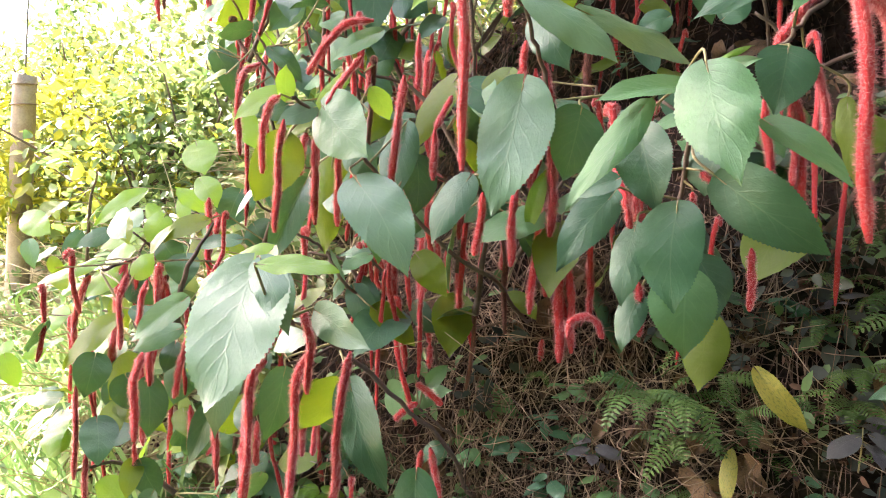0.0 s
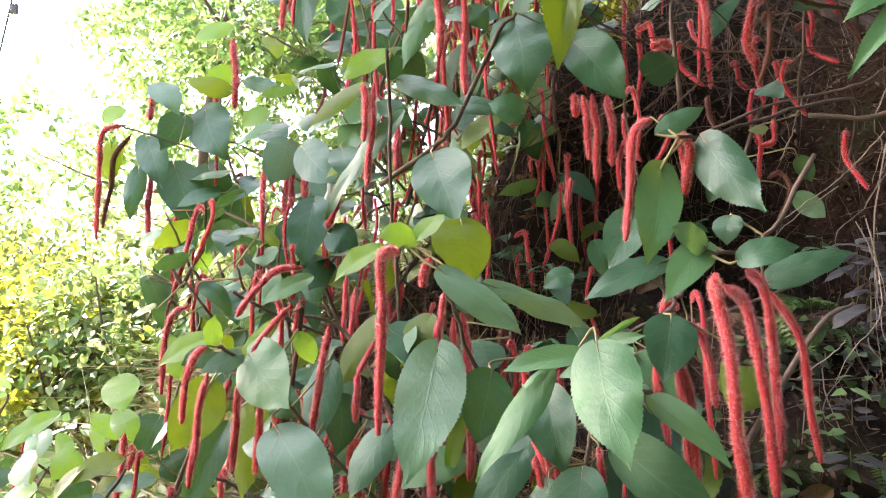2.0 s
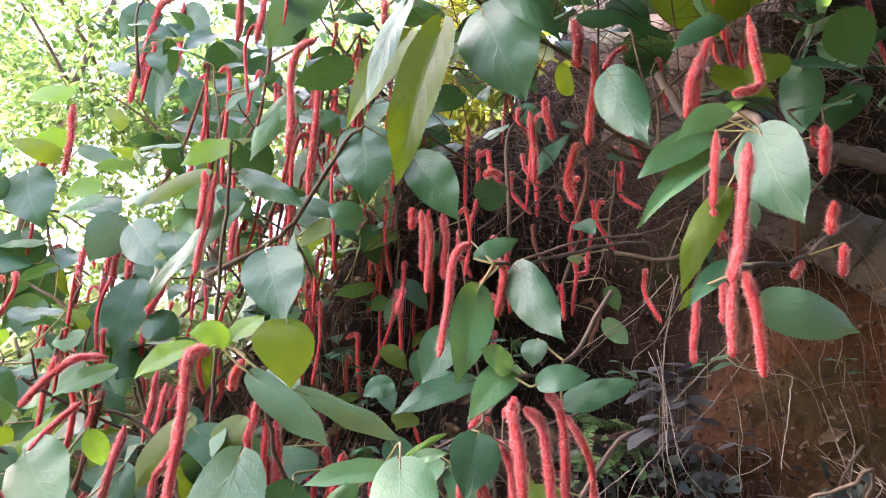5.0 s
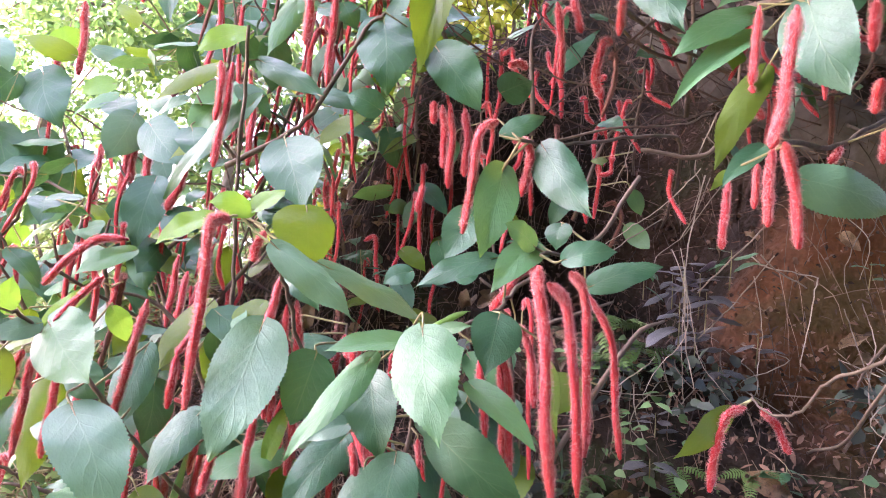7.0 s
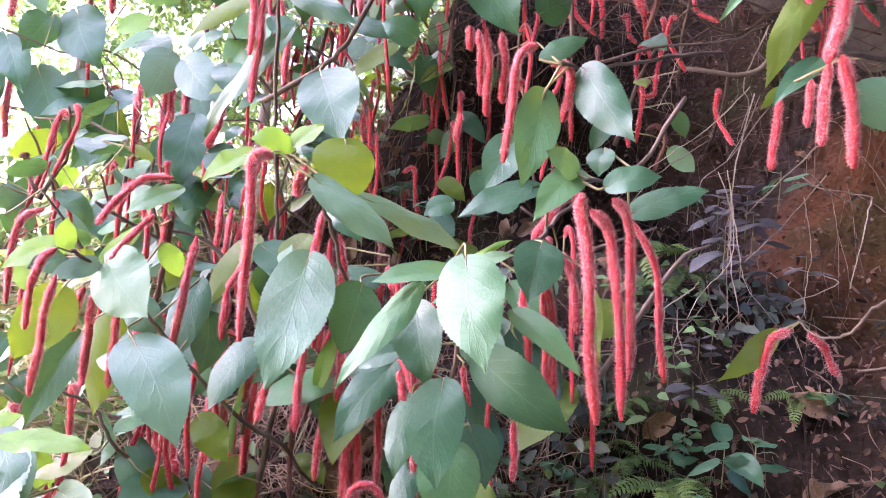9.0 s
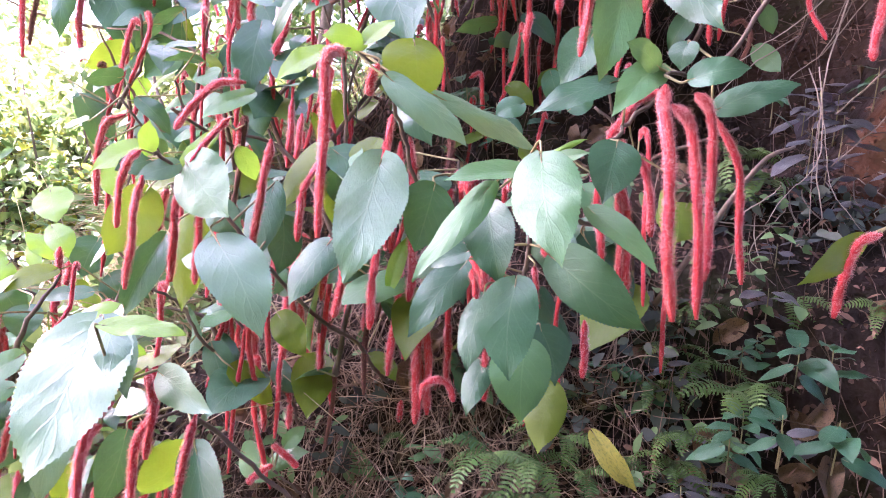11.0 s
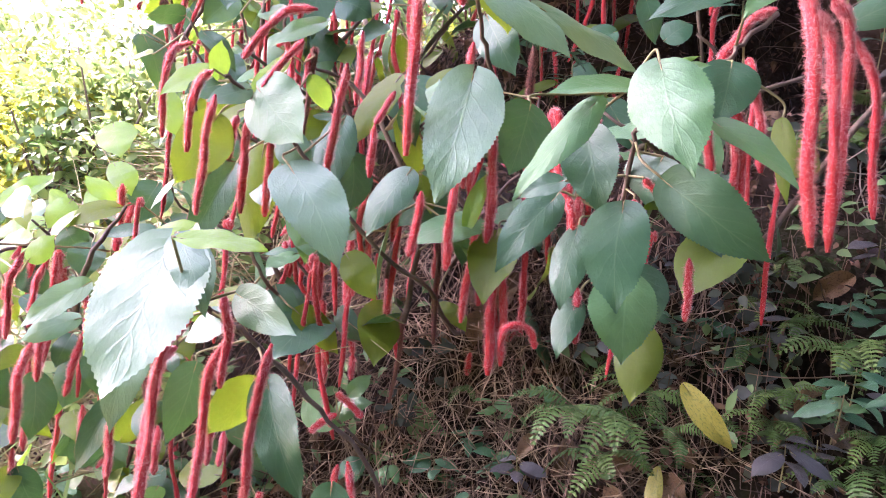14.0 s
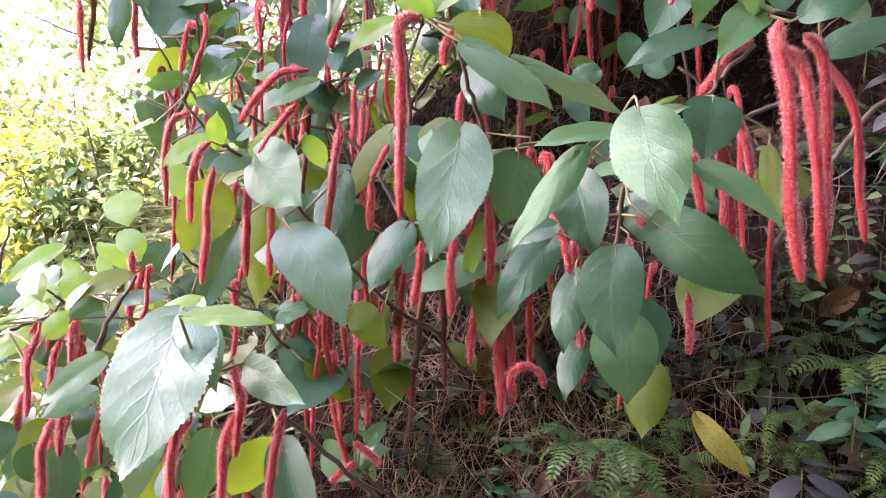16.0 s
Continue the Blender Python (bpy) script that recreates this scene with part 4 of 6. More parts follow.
leaf(b, "pale", (-0.574, 1.700, 2.250), (-0.496, 1.660, 2.169), (0.14, -0.83, 0.54), 0.077)
leaf(b, "olive", (-0.395, 1.720, 2.247), (-0.500, 1.700, 2.267), (0.19, -0.98, 0.02), 0.059)
leaf(b, "pale", (-0.189, 1.560, 2.047), (-0.205, 1.500, 1.933), (0.54, -0.77, 0.33), 0.090)
leaf(b, "mature", (-0.135, 1.500, 2.010), (-0.052, 1.440, 1.915), (-0.47, -0.87, 0.14), 0.091)
leaf(b, "mature", (0.094, 1.200, 1.959), (-0.059, 1.300, 1.805), (-0.44, -0.86, 0.04), 0.044)
leaf(b, "fresh", (0.025, 1.400, 2.078), (-0.039, 1.384, 1.955), (-0.21, -0.95, 0.23), 0.083)
leaf(b, "mature", (-0.098, 1.450, 1.871), (-0.105, 1.400, 1.729), (0.00, -0.94, 0.33), 0.084)
leaf(b, "young", (-0.473, 1.800, 2.292), (-0.418, 1.800, 2.360), (0.12, -0.99, -0.10), 0.067)
leaf(b, "young", (-0.411, 1.750, 2.441), (-0.515, 1.750, 2.415), (-0.04, -0.98, 0.17), 0.061)
leaf(b, "mature", (-0.367, 1.800, 2.307), (-0.251, 1.750, 2.254), (-0.33, -0.93, 0.15), 0.044)
leaf(b, "young", (-0.254, 1.600, 2.135), (-0.319, 1.600, 2.106), (-0.11, -0.96, 0.25), 0.054)
leaf(b, "mature", (-0.177, 1.500, 1.801), (-0.107, 1.500, 1.836), (-0.04, -1.00, 0.08), 0.091)
leaf(b, "olive", (-0.706, 1.750, 2.099), (-0.704, 1.750, 2.001), (0.13, -0.99, 0.00), 0.062)
leaf(b, "young", (-0.705, 1.700, 2.159), (-0.654, 1.700, 2.189), (-0.13, -0.97, 0.22), 0.061)
leaf(b, "mature", (-0.051, 1.400, 1.794), (0.007, 1.400, 1.770), (0.17, -0.90, 0.40), 0.079)
leaf(b, "mature", (-0.008, 1.750, 2.656), (-0.083, 1.700, 2.515), (0.42, -0.90, 0.10), 0.101)
leaf(b, "mature", (-0.184, 1.800, 2.777), (-0.091, 1.750, 2.678), (-0.50, -0.86, -0.04), 0.095)
leaf(b, "mature", (-0.181, 1.750, 2.685), (-0.248, 1.700, 2.571), (0.24, -0.93, 0.27), 0.060)
leaf(b, "mature", (-0.026, 1.900, 2.607), (0.018, 1.850, 2.404), (-0.30, -0.94, 0.17), 0.171)
leaf(b, "mature", (-0.258, 1.900, 2.760), (-0.231, 1.850, 2.455), (-0.23, -0.96, 0.14), 0.126)
leaf(b, "fresh", (-0.251, 1.800, 2.873), (-0.348, 1.800, 2.806), (0.02, -1.00, -0.03), 0.072)
leaf(b, "mature", (-0.249, 1.800, 2.904), (-0.163, 1.750, 2.814), (-0.45, -0.89, 0.06), 0.077)
leaf(b, "mature", (-0.271, 1.800, 2.767), (-0.346, 1.800, 2.664), (0.02, -1.00, -0.02), 0.106)
leaf(b, "mature", (0.071, 1.750, 2.627), (0.005, 1.700, 2.559), (0.49, -0.86, 0.15), 0.087)
leaf(b, "mature", (-0.126, 1.900, 2.499), (-0.156, 1.900, 2.423), (-0.01, -1.00, 0.00), 0.110)
leaf(b, "fresh", (-0.130, 1.700, 2.921), (-0.225, 1.700, 2.859), (0.51, -0.37, -0.78), 0.077)
leaf(b, "fresh", (-0.010, 1.700, 2.804), (0.055, 1.700, 2.845), (0.04, -1.00, -0.07), 0.116)
catkin(b, "red", 0.0082, (-0.657, 1.720, 2.150), (-0.711, 1.720, 2.135), (-0.719, 1.720, 2.060), (-0.715, 1.720, 1.972), (-0.707, 1.720, 1.843))
catkin(b, "spent", 0.0077, (-0.650, 1.740, 2.133), (-0.689, 1.740, 2.065), (-0.696, 1.740, 1.976), (-0.704, 1.740, 1.877))
catkin(b, "red", 0.0098, (-0.591, 1.740, 2.064), (-0.590, 1.740, 1.960), (-0.584, 1.740, 1.846))
catkin(b, "red", 0.0086, (-0.533, 1.780, 1.924), (-0.530, 1.780, 1.823))
catkin(b, "red", 0.0107, (-0.403, 1.760, 2.415), (-0.392, 1.760, 2.326), (-0.386, 1.760, 2.213))
catkin(b, "red", 0.0088, (-0.238, 1.550, 1.979), (-0.237, 1.550, 1.899), (-0.237, 1.550, 1.812))
catkin(b, "red", 0.0082, (-0.188, 1.550, 1.992), (-0.185, 1.550, 1.912), (-0.186, 1.550, 1.834))
catkin(b, "red", 0.0083, (-0.172, 1.550, 1.991), (-0.171, 1.550, 1.885))
catkin(b, "red", 0.0087, (-0.130, 1.500, 1.964), (-0.129, 1.500, 1.893))
catkin(b, "red", 0.0092, (-0.033, 1.400, 1.894), (-0.042, 1.400, 1.852), (-0.057, 1.400, 1.806))
catkin(b, "red", 0.0091, (-0.440, 1.750, 2.280), (-0.434, 1.750, 2.222))
catkin(b, "red", 0.0097, (-0.594, 1.750, 2.272), (-0.609, 1.750, 2.223), (-0.610, 1.750, 2.176))
catkin(b, "red", 0.0098, (-0.252, 1.800, 2.822), (-0.266, 1.800, 2.692), (-0.276, 1.800, 2.559), (-0.281, 1.800, 2.463))
catkin(b, "red", 0.0091, (-0.219, 1.800, 2.823), (-0.258, 1.800, 2.771), (-0.257, 1.800, 2.635), (-0.261, 1.800, 2.522))
catkin(b, "red", 0.0100, (-0.193, 1.800, 2.813), (-0.183, 1.800, 2.693), (-0.183, 1.800, 2.578))
catkin(b, "red", 0.0103, (-0.158, 1.900, 2.636), (-0.157, 1.900, 2.499), (-0.175, 1.900, 2.461))
catkin(b, "red", 0.0080, (-0.476, 1.600, 1.704), (-0.453, 1.600, 1.661), (-0.466, 1.600, 1.626))

b = branch(shrub_bank)  # right upper
stem(b, 0.005, 0.003, (1.083, 0.850, 1.950), (0.946, 0.778, 1.876), (0.822, 0.705, 1.804), (0.699, 0.633, 1.761), (0.614, 0.560, 1.727))
stem(b, 0.008, 0.005, (0.833, 1.000, 2.255), (0.801, 0.867, 2.078), (0.796, 0.733, 2.021), (0.708, 0.600, 1.904))
leaf(b, "fresh", (0.731, 0.730, 1.977), (0.606, 0.700, 1.884), (-0.11, -0.89, 0.44), 0.047)
leaf(b, "fresh", (0.719, 0.710, 1.929), (0.591, 0.680, 1.819), (-0.32, -0.75, 0.58), 0.040)
leaf(b, "olive", (0.697, 0.670, 1.858), (0.613, 0.640, 1.734), (-0.50, -0.70, 0.51), 0.036)
leaf(b, "mature", (0.703, 0.600, 1.905), (0.714, 0.570, 1.793), (-0.85, -0.53, 0.06), 0.074)
leaf(b, "pale", (0.705, 0.620, 1.718), (0.797, 0.600, 1.691), (-0.26, -0.95, -0.17), 0.051)
leaf(b, "mature", (0.715, 0.700, 1.784), (0.648, 0.680, 1.726), (-0.30, -0.74, 0.60), 0.029)
leaf(b, "fresh", (0.677, 0.620, 1.944), (0.601, 0.600, 1.892), (-0.06, -0.89, 0.44), 0.033)
leaf(b, "young", (0.678, 0.620, 1.938), (0.709, 0.620, 1.964), (-0.43, -0.74, 0.51), 0.019)
leaf(b, "mature", (0.739, 0.700, 2.140), (0.657, 0.680, 2.067), (-0.13, -0.91, 0.39), 0.038)
leaf(b, "olive", (0.669, 0.700, 1.747), (0.636, 0.680, 1.718), (0.11, -0.87, 0.48), 0.013)
catkin(b, "red", 0.0067, (0.645, 0.550, 1.861), (0.635, 0.550, 1.812), (0.623, 0.550, 1.754), (0.609, 0.550, 1.713))
catkin(b, "red", 0.0050, (0.627, 0.570, 1.723), (0.620, 0.570, 1.685), (0.617, 0.570, 1.647))
catkin(b, "red", 0.0059, (0.647, 0.580, 1.736), (0.655, 0.580, 1.699), (0.656, 0.580, 1.633))
catkin(b, "red", 0.0053, (0.691, 0.660, 1.938), (0.684, 0.660, 1.887), (0.676, 0.660, 1.838))
catkin(b, "red", 0.0052, (0.676, 0.660, 1.838), (0.678, 0.660, 1.815), (0.689, 0.660, 1.799))
catkin(b, "red", 0.0052, (0.701, 0.740, 1.755), (0.693, 0.740, 1.713), (0.688, 0.740, 1.670))
catkin(b, "red", 0.0071, (0.809, 0.620, 1.944), (0.798, 0.620, 1.879))
catkin(b, "red", 0.0066, (0.806, 0.620, 1.847), (0.793, 0.620, 1.805))
catkin(b, "red", 0.0059, (0.870, 0.680, 1.822), (0.860, 0.680, 1.778))
catkin(b, "red", 0.0067, (0.726, 0.720, 2.094), (0.706, 0.720, 2.051), (0.693, 0.720, 1.989))
catkin(b, "red", 0.0067, (0.741, 0.720, 2.129), (0.720, 0.720, 2.068), (0.704, 0.720, 1.993))
catkin(b, "red", 0.0062, (0.722, 0.620, 2.081), (0.727, 0.620, 2.027), (0.723, 0.620, 1.983), (0.689, 0.620, 1.966))
catkin(b, "red", 0.0049, (0.725, 0.720, 1.773), (0.718, 0.720, 1.717))
catkin(b, "red", 0.0053, (0.825, 0.700, 1.801), (0.807, 0.700, 1.778))

b = branch(shrub_bank)  # lower right
stem(b, 0.002, 0.0013, (0.803, 0.620, 1.552), (0.783, 0.657, 1.533), (0.776, 0.693, 1.523), (0.779, 0.730, 1.496), (0.779, 0.767, 1.486), (0.777, 0.803, 1.494), (0.792, 0.840, 1.511))
leaf(b, "olive", (0.758, 0.840, 1.484), (0.676, 0.820, 1.429), (0.18, -0.98, 0.09), 0.034)
catkin(b, "red", 0.0065, (0.777, 0.830, 1.494), (0.749, 0.830, 1.481), (0.732, 0.830, 1.439), (0.723, 0.830, 1.391))
catkin(b, "red", 0.0058, (0.807, 0.840, 1.493), (0.826, 0.840, 1.475), (0.845, 0.840, 1.440))

b = branch(shrub_near)  # low weed
stem(b, 0.004, 0.002, (0.193, 1.250, 0.895), (0.127, 1.200, 0.990), (0.071, 1.150, 1.039), (0.030, 1.100, 1.095))
leaf(b, "fresh", (0.022, 1.150, 1.090), (0.076, 1.120, 1.121), (-0.61, -0.66, 0.43), 0.040)
leaf(b, "fresh", (0.127, 1.200, 1.102), (0.191, 1.142, 1.068), (-0.58, -0.78, 0.23), 0.040)
leaf(b, "fresh", (-0.023, 1.150, 1.104), (0.039, 1.100, 1.087), (-0.62, -0.78, 0.03), 0.060)
leaf(b, "mature", (0.041, 1.000, 1.027), (0.037, 1.000, 0.908), (-0.18, -0.98, 0.01), 0.068)
leaf(b, "mature", (0.138, 1.200, 1.025), (0.173, 1.180, 0.968), (-0.24, -0.95, 0.19), 0.042)
leaf(b, "fresh", (0.047, 1.100, 1.136), (0.075, 1.100, 1.165), (-0.31, -0.91, 0.29), 0.027)
leaf(b, "fresh", (0.119, 1.150, 0.942), (0.080, 1.130, 0.903), (-0.12, -0.83, 0.55), 0.038)
leaf(b, "fresh", (0.116, 1.200, 0.899), (0.125, 1.170, 0.843), (-0.15, -0.88, 0.45), 0.037)
leaf(b, "mature", (0.039, 1.150, 0.989), (0.073, 1.150, 1.021), (-0.45, -0.75, 0.48), 0.042)
catkin(b, "red", 0.0064, (0.026, 1.100, 1.134), (0.044, 1.100, 1.123), (0.067, 1.100, 1.101))
catkin(b, "red", 0.0064, (0.029, 1.100, 1.104), (0.005, 1.100, 1.088), (-0.007, 1.100, 1.074))
catkin(b, "red", 0.0058, (0.055, 1.050, 1.053), (0.065, 1.050, 1.003), (0.069, 1.050, 0.938))
catkin(b, "red", 0.0054, (0.039, 1.070, 1.040), (0.033, 1.070, 1.000))
catkin(b, "red", 0.0060, (0.028, 1.200, 1.210), (0.036, 1.200, 1.173))
catkin(b, "red", 0.0063, (-0.019, 1.250, 1.169), (-0.014, 1.250, 1.110))
catkin(b, "red", 0.0060, (0.036, 1.200, 1.173), (0.035, 1.200, 1.131))

b = branch(shrub_left)  # far left
stem(b, 0.005, 0.0025, (-0.435, 1.500, 0.971), (-0.479, 1.410, 1.095), (-0.490, 1.320, 1.206), (-0.471, 1.230, 1.295), (-0.459, 1.140, 1.315), (-0.451, 1.050, 1.308))
stem(b, 0.005, 0.0025, (-0.504, 1.600, 1.020), (-0.452, 1.467, 1.231), (-0.447, 1.333, 1.316), (-0.421, 1.200, 1.349))
leaf(b, "fresh", (-0.246, 0.900, 1.292), (-0.302, 0.870, 1.247), (0.06, -0.86, 0.50), 0.038)
leaf(b, "young", (-0.430, 1.200, 1.383), (-0.453, 1.180, 1.342), (0.09, -0.91, 0.40), 0.052)
leaf(b, "mature", (-0.368, 1.380, 1.424), (-0.376, 1.340, 1.358), (0.40, -0.80, 0.45), 0.076)
leaf(b, "mature", (-0.366, 1.150, 1.320), (-0.358, 1.120, 1.275), (0.27, -0.78, 0.56), 0.053)
leaf(b, "young", (-0.523, 1.150, 1.309), (-0.619, 1.120, 1.277), (-0.04, -0.67, 0.74), 0.035)
leaf(b, "young", (-0.453, 1.100, 1.303), (-0.503, 1.080, 1.263), (-0.06, -0.86, 0.51), 0.040)
leaf(b, "olive", (-0.414, 1.020, 1.238), (-0.492, 1.000, 1.169), (-0.23, -0.83, 0.50), 0.040)
leaf(b, "young", (-0.641, 1.500, 1.419), (-0.746, 1.480, 1.351), (-0.15, -0.86, 0.48), 0.049)
leaf(b, "young", (-0.563, 1.350, 1.345), (-0.640, 1.330, 1.316), (-0.04, -0.76, 0.64), 0.041)
leaf(b, "mature", (-0.435, 1.000, 1.187), (-0.434, 0.970, 1.138), (0.48, -0.75, 0.45), 0.051)
leaf(b, "mature", (-0.436, 1.000, 1.090), (-0.413, 0.960, 1.041), (0.20, -0.72, 0.67), 0.054)
leaf(b, "mature", (-0.342, 0.980, 1.158), (-0.325, 0.950, 1.092), (0.65, -0.61, 0.45), 0.049)
leaf(b, "olive", (-0.385, 1.020, 1.180), (-0.420, 1.000, 1.123), (0.12, -0.96, 0.26), 0.057)
leaf(b, "mature", (-0.440, 1.050, 1.132), (-0.406, 1.050, 1.074), (0.23, -0.96, 0.14), 0.056)
leaf(b, "olive", (-0.339, 1.200, 1.340), (-0.402, 1.200, 1.300), (-0.27, -0.86, 0.42), 0.051)
leaf(b, "mature", (-0.431, 1.200, 1.339), (-0.402, 1.200, 1.300), (0.08, -0.99, 0.06), 0.052)
leaf(b, "young", (-0.453, 1.400, 1.391), (-0.512, 1.400, 1.436), (0.52, -0.53, 0.67), 0.054)
leaf(b, "mature", (-0.307, 1.300, 1.364), (-0.276, 1.300, 1.322), (-0.01, -1.00, -0.01), 0.067)
leaf(b, "mature", (-0.436, 1.100, 1.283), (-0.399, 1.100, 1.248), (0.16, -0.97, 0.16), 0.047)
leaf(b, "mature", (-0.295, 0.970, 1.217), (-0.302, 0.950, 1.182), (0.17, -0.87, 0.46), 0.028)
leaf(b, "young", (-0.519, 1.050, 1.047), (-0.561, 1.050, 1.008), (-0.33, -0.87, 0.36), 0.035)
leaf(b, "mature", (-0.399, 1.050, 1.007), (-0.373, 1.050, 0.953), (0.25, -0.96, 0.12), 0.047)
leaf(b, "young", (-0.438, 1.050, 0.977), (-0.468, 1.050, 0.929), (-0.07, -1.00, 0.04), 0.057)
leaf(b, "mature", (-0.399, 1.050, 1.248), (-0.336, 1.050, 1.223), (0.29, -0.61, 0.73), 0.036)
leaf(b, "olive", (-0.258, 1.000, 1.252), (-0.285, 1.000, 1.219), (-0.09, -0.99, 0.07), 0.043)
leaf(b, "mature", (-0.346, 1.100, 1.157), (-0.377, 1.100, 1.081), (0.00, -1.00, -0.00), 0.058)
leaf(b, "olive", (-0.282, 1.100, 1.048), (-0.253, 1.100, 1.105), (0.48, -0.84, -0.25), 0.048)
leaf(b, "mature", (-0.284, 1.000, 1.192), (-0.252, 1.000, 1.122), (0.06, -1.00, 0.03), 0.041)
leaf(b, "young", (-0.491, 1.300, 1.390), (-0.519, 1.300, 1.367), (-0.17, -0.96, 0.22), 0.055)
leaf(b, "young", (-0.368, 1.000, 1.310), (-0.339, 1.000, 1.342), (-0.11, -0.99, 0.10), 0.034)
leaf(b, "fresh", (-0.281, 0.950, 1.243), (-0.338, 0.930, 1.218), (0.03, -0.81, 0.59), 0.034)
leaf(b, "mature", (-0.387, 1.000, 1.158), (-0.372, 1.000, 1.106), (0.38, -0.92, 0.11), 0.053)
leaf(b, "mature", (-0.355, 1.000, 0.981), (-0.384, 1.000, 0.913), (-0.17, -0.98, 0.07), 0.036)
leaf(b, "fresh", (-0.287, 1.050, 0.951), (-0.275, 1.030, 0.896), (0.24, -0.89, 0.38), 0.041)
catkin(b, "red", 0.0063, (-0.537, 1.150, 1.286), (-0.556, 1.150, 1.255), (-0.568, 1.150, 1.196), (-0.573, 1.150, 1.132))
catkin(b, "red", 0.0064, (-0.442, 1.100, 1.318), (-0.458, 1.100, 1.265), (-0.468, 1.100, 1.200), (-0.472, 1.100, 1.151))
catkin(b, "red", 0.0059, (-0.420, 1.100, 1.325), (-0.430, 1.100, 1.247))
catkin(b, "red", 0.0072, (-0.386, 1.100, 1.316), (-0.389, 1.100, 1.266))
catkin(b, "red", 0.0058, (-0.311, 0.950, 1.261), (-0.320, 0.950, 1.213), (-0.323, 0.950, 1.163))
catkin(b, "red", 0.0051, (-0.267, 0.950, 1.231), (-0.278, 0.950, 1.191), (-0.288, 0.950, 1.147))
catkin(b, "red", 0.0062, (-0.320, 0.930, 1.215), (-0.333, 0.930, 1.171), (-0.337, 0.930, 1.091))
catkin(b, "red", 0.0047, (-0.466, 1.000, 1.146), (-0.477, 1.000, 0.998))
catkin(b, "red", 0.0047, (-0.456, 1.000, 1.042), (-0.463, 1.000, 0.954))
catkin(b, "red", 0.0061, (-0.324, 1.150, 1.419), (-0.324, 1.150, 1.344))
catkin(b, "red", 0.0058, (-0.328, 1.200, 1.389), (-0.337, 1.200, 1.355))
catkin(b, "red", 0.0062, (-0.433, 1.150, 1.305), (-0.437, 1.150, 1.248))
catkin(b, "red", 0.0047, (-0.338, 0.980, 1.306), (-0.348, 0.980, 1.276), (-0.354, 0.980, 1.239))
catkin(b, "red", 0.0049, (-0.348, 0.950, 1.319), (-0.361, 0.950, 1.283), (-0.364, 0.950, 1.213))
catkin(b, "red", 0.0048, (-0.335, 1.000, 1.320), (-0.335, 1.000, 1.232))
catkin(b, "red", 0.0049, (-0.312, 0.950, 1.239), (-0.317, 0.950, 1.211))
catkin(b, "red", 0.0046, (-0.362, 1.000, 1.176), (-0.366, 1.000, 1.122), (-0.365, 1.000, 1.056))
catkin(b, "red", 0.0045, (-0.409, 1.050, 1.040), (-0.410, 1.050, 0.990))
catkin(b, "red", 0.0054, (-0.348, 1.200, 1.406), (-0.348, 1.200, 1.362))
catkin(b, "red", 0.0051, (-0.357, 1.250, 1.391), (-0.358, 1.250, 1.349))


# ---- more of the shrubs: foliage and catkins in the depth behind the front sprays, and overhead foliage added as shade ----
def spray(shrub, seed, low, high, leaves, catkins, size=(0.06, 0.12), tail=(0.10, 0.22), radius=0.005, kinds=("mature", "mature", "mature", "olive", "fresh"), stems=4):
    """A branch whose leaves and catkins fill the box between low and high."""
    r = np.random.default_rng(seed)
    b = branch(shrub)
    low, high = np.array(low), np.array(high)
    nodes = []
    for _ in range(stems):
        p = low + (high - low) * r.uniform(0.1, 0.9, 3)
        q = p + (high - low) * np.array([r.uniform(-0.5, 0.5), r.uniform(-0.5, 0.2), r.uniform(0.1, 0.5)])
        stem(b, 0.005, 0.002, p - np.array([0, 0, 0.15 * r.uniform()]), (p + q) / 2 + r.normal(0, 0.02, 3), q)
        nodes += [p + (q - p) * f for f in (0.3, 0.55, 0.8, 1.0)]
    for _ in range(leaves):
        c = low + (high - low) * r.uniform(0, 1, 3)
        a = r.uniform(0, 2 * math.pi)
        way = Vector((math.cos(a) - 0.25, math.sin(a) - 0.35, -r.uniform(0.1, 1.6))).normalized()
        n = Vector((r.normal(-0.1, 0.45), -0.55 + r.normal(0, 0.4), 0.8))
        length = r.uniform(*size)
        tip = Vector(c) + way * length
        leaf(b, kinds[r.integers(len(kinds))], c, tip, n, length * r.uniform(0.52, 0.76), near=False)
    for _ in range(catkins):
        node = nodes[r.integers(len(nodes))] if r.uniform() < 0.4 else low + (high - low) * r.uniform(0, 1, 3)
        a, length = r.uniform(0, 2 * math.pi), r.uniform(*tail)
        out = np.array([math.cos(a), math.sin(a), 0]) * r.uniform(0.005, 0.035)
        top = node + r.normal(0, 0.02, 3)
        sway = r.normal(0, 0.02, 3)
        catkin(b, "spent" if r.uniform() < 0.12 else "red", radius * r.uniform(0.8, 1.2), top, top + out * 0.7 + (0, 0, 0.008), top + out - (0, 0, length * 0.35), top + out * 1.1 + sway - (0, 0, length), hairs=0.5)
    return b


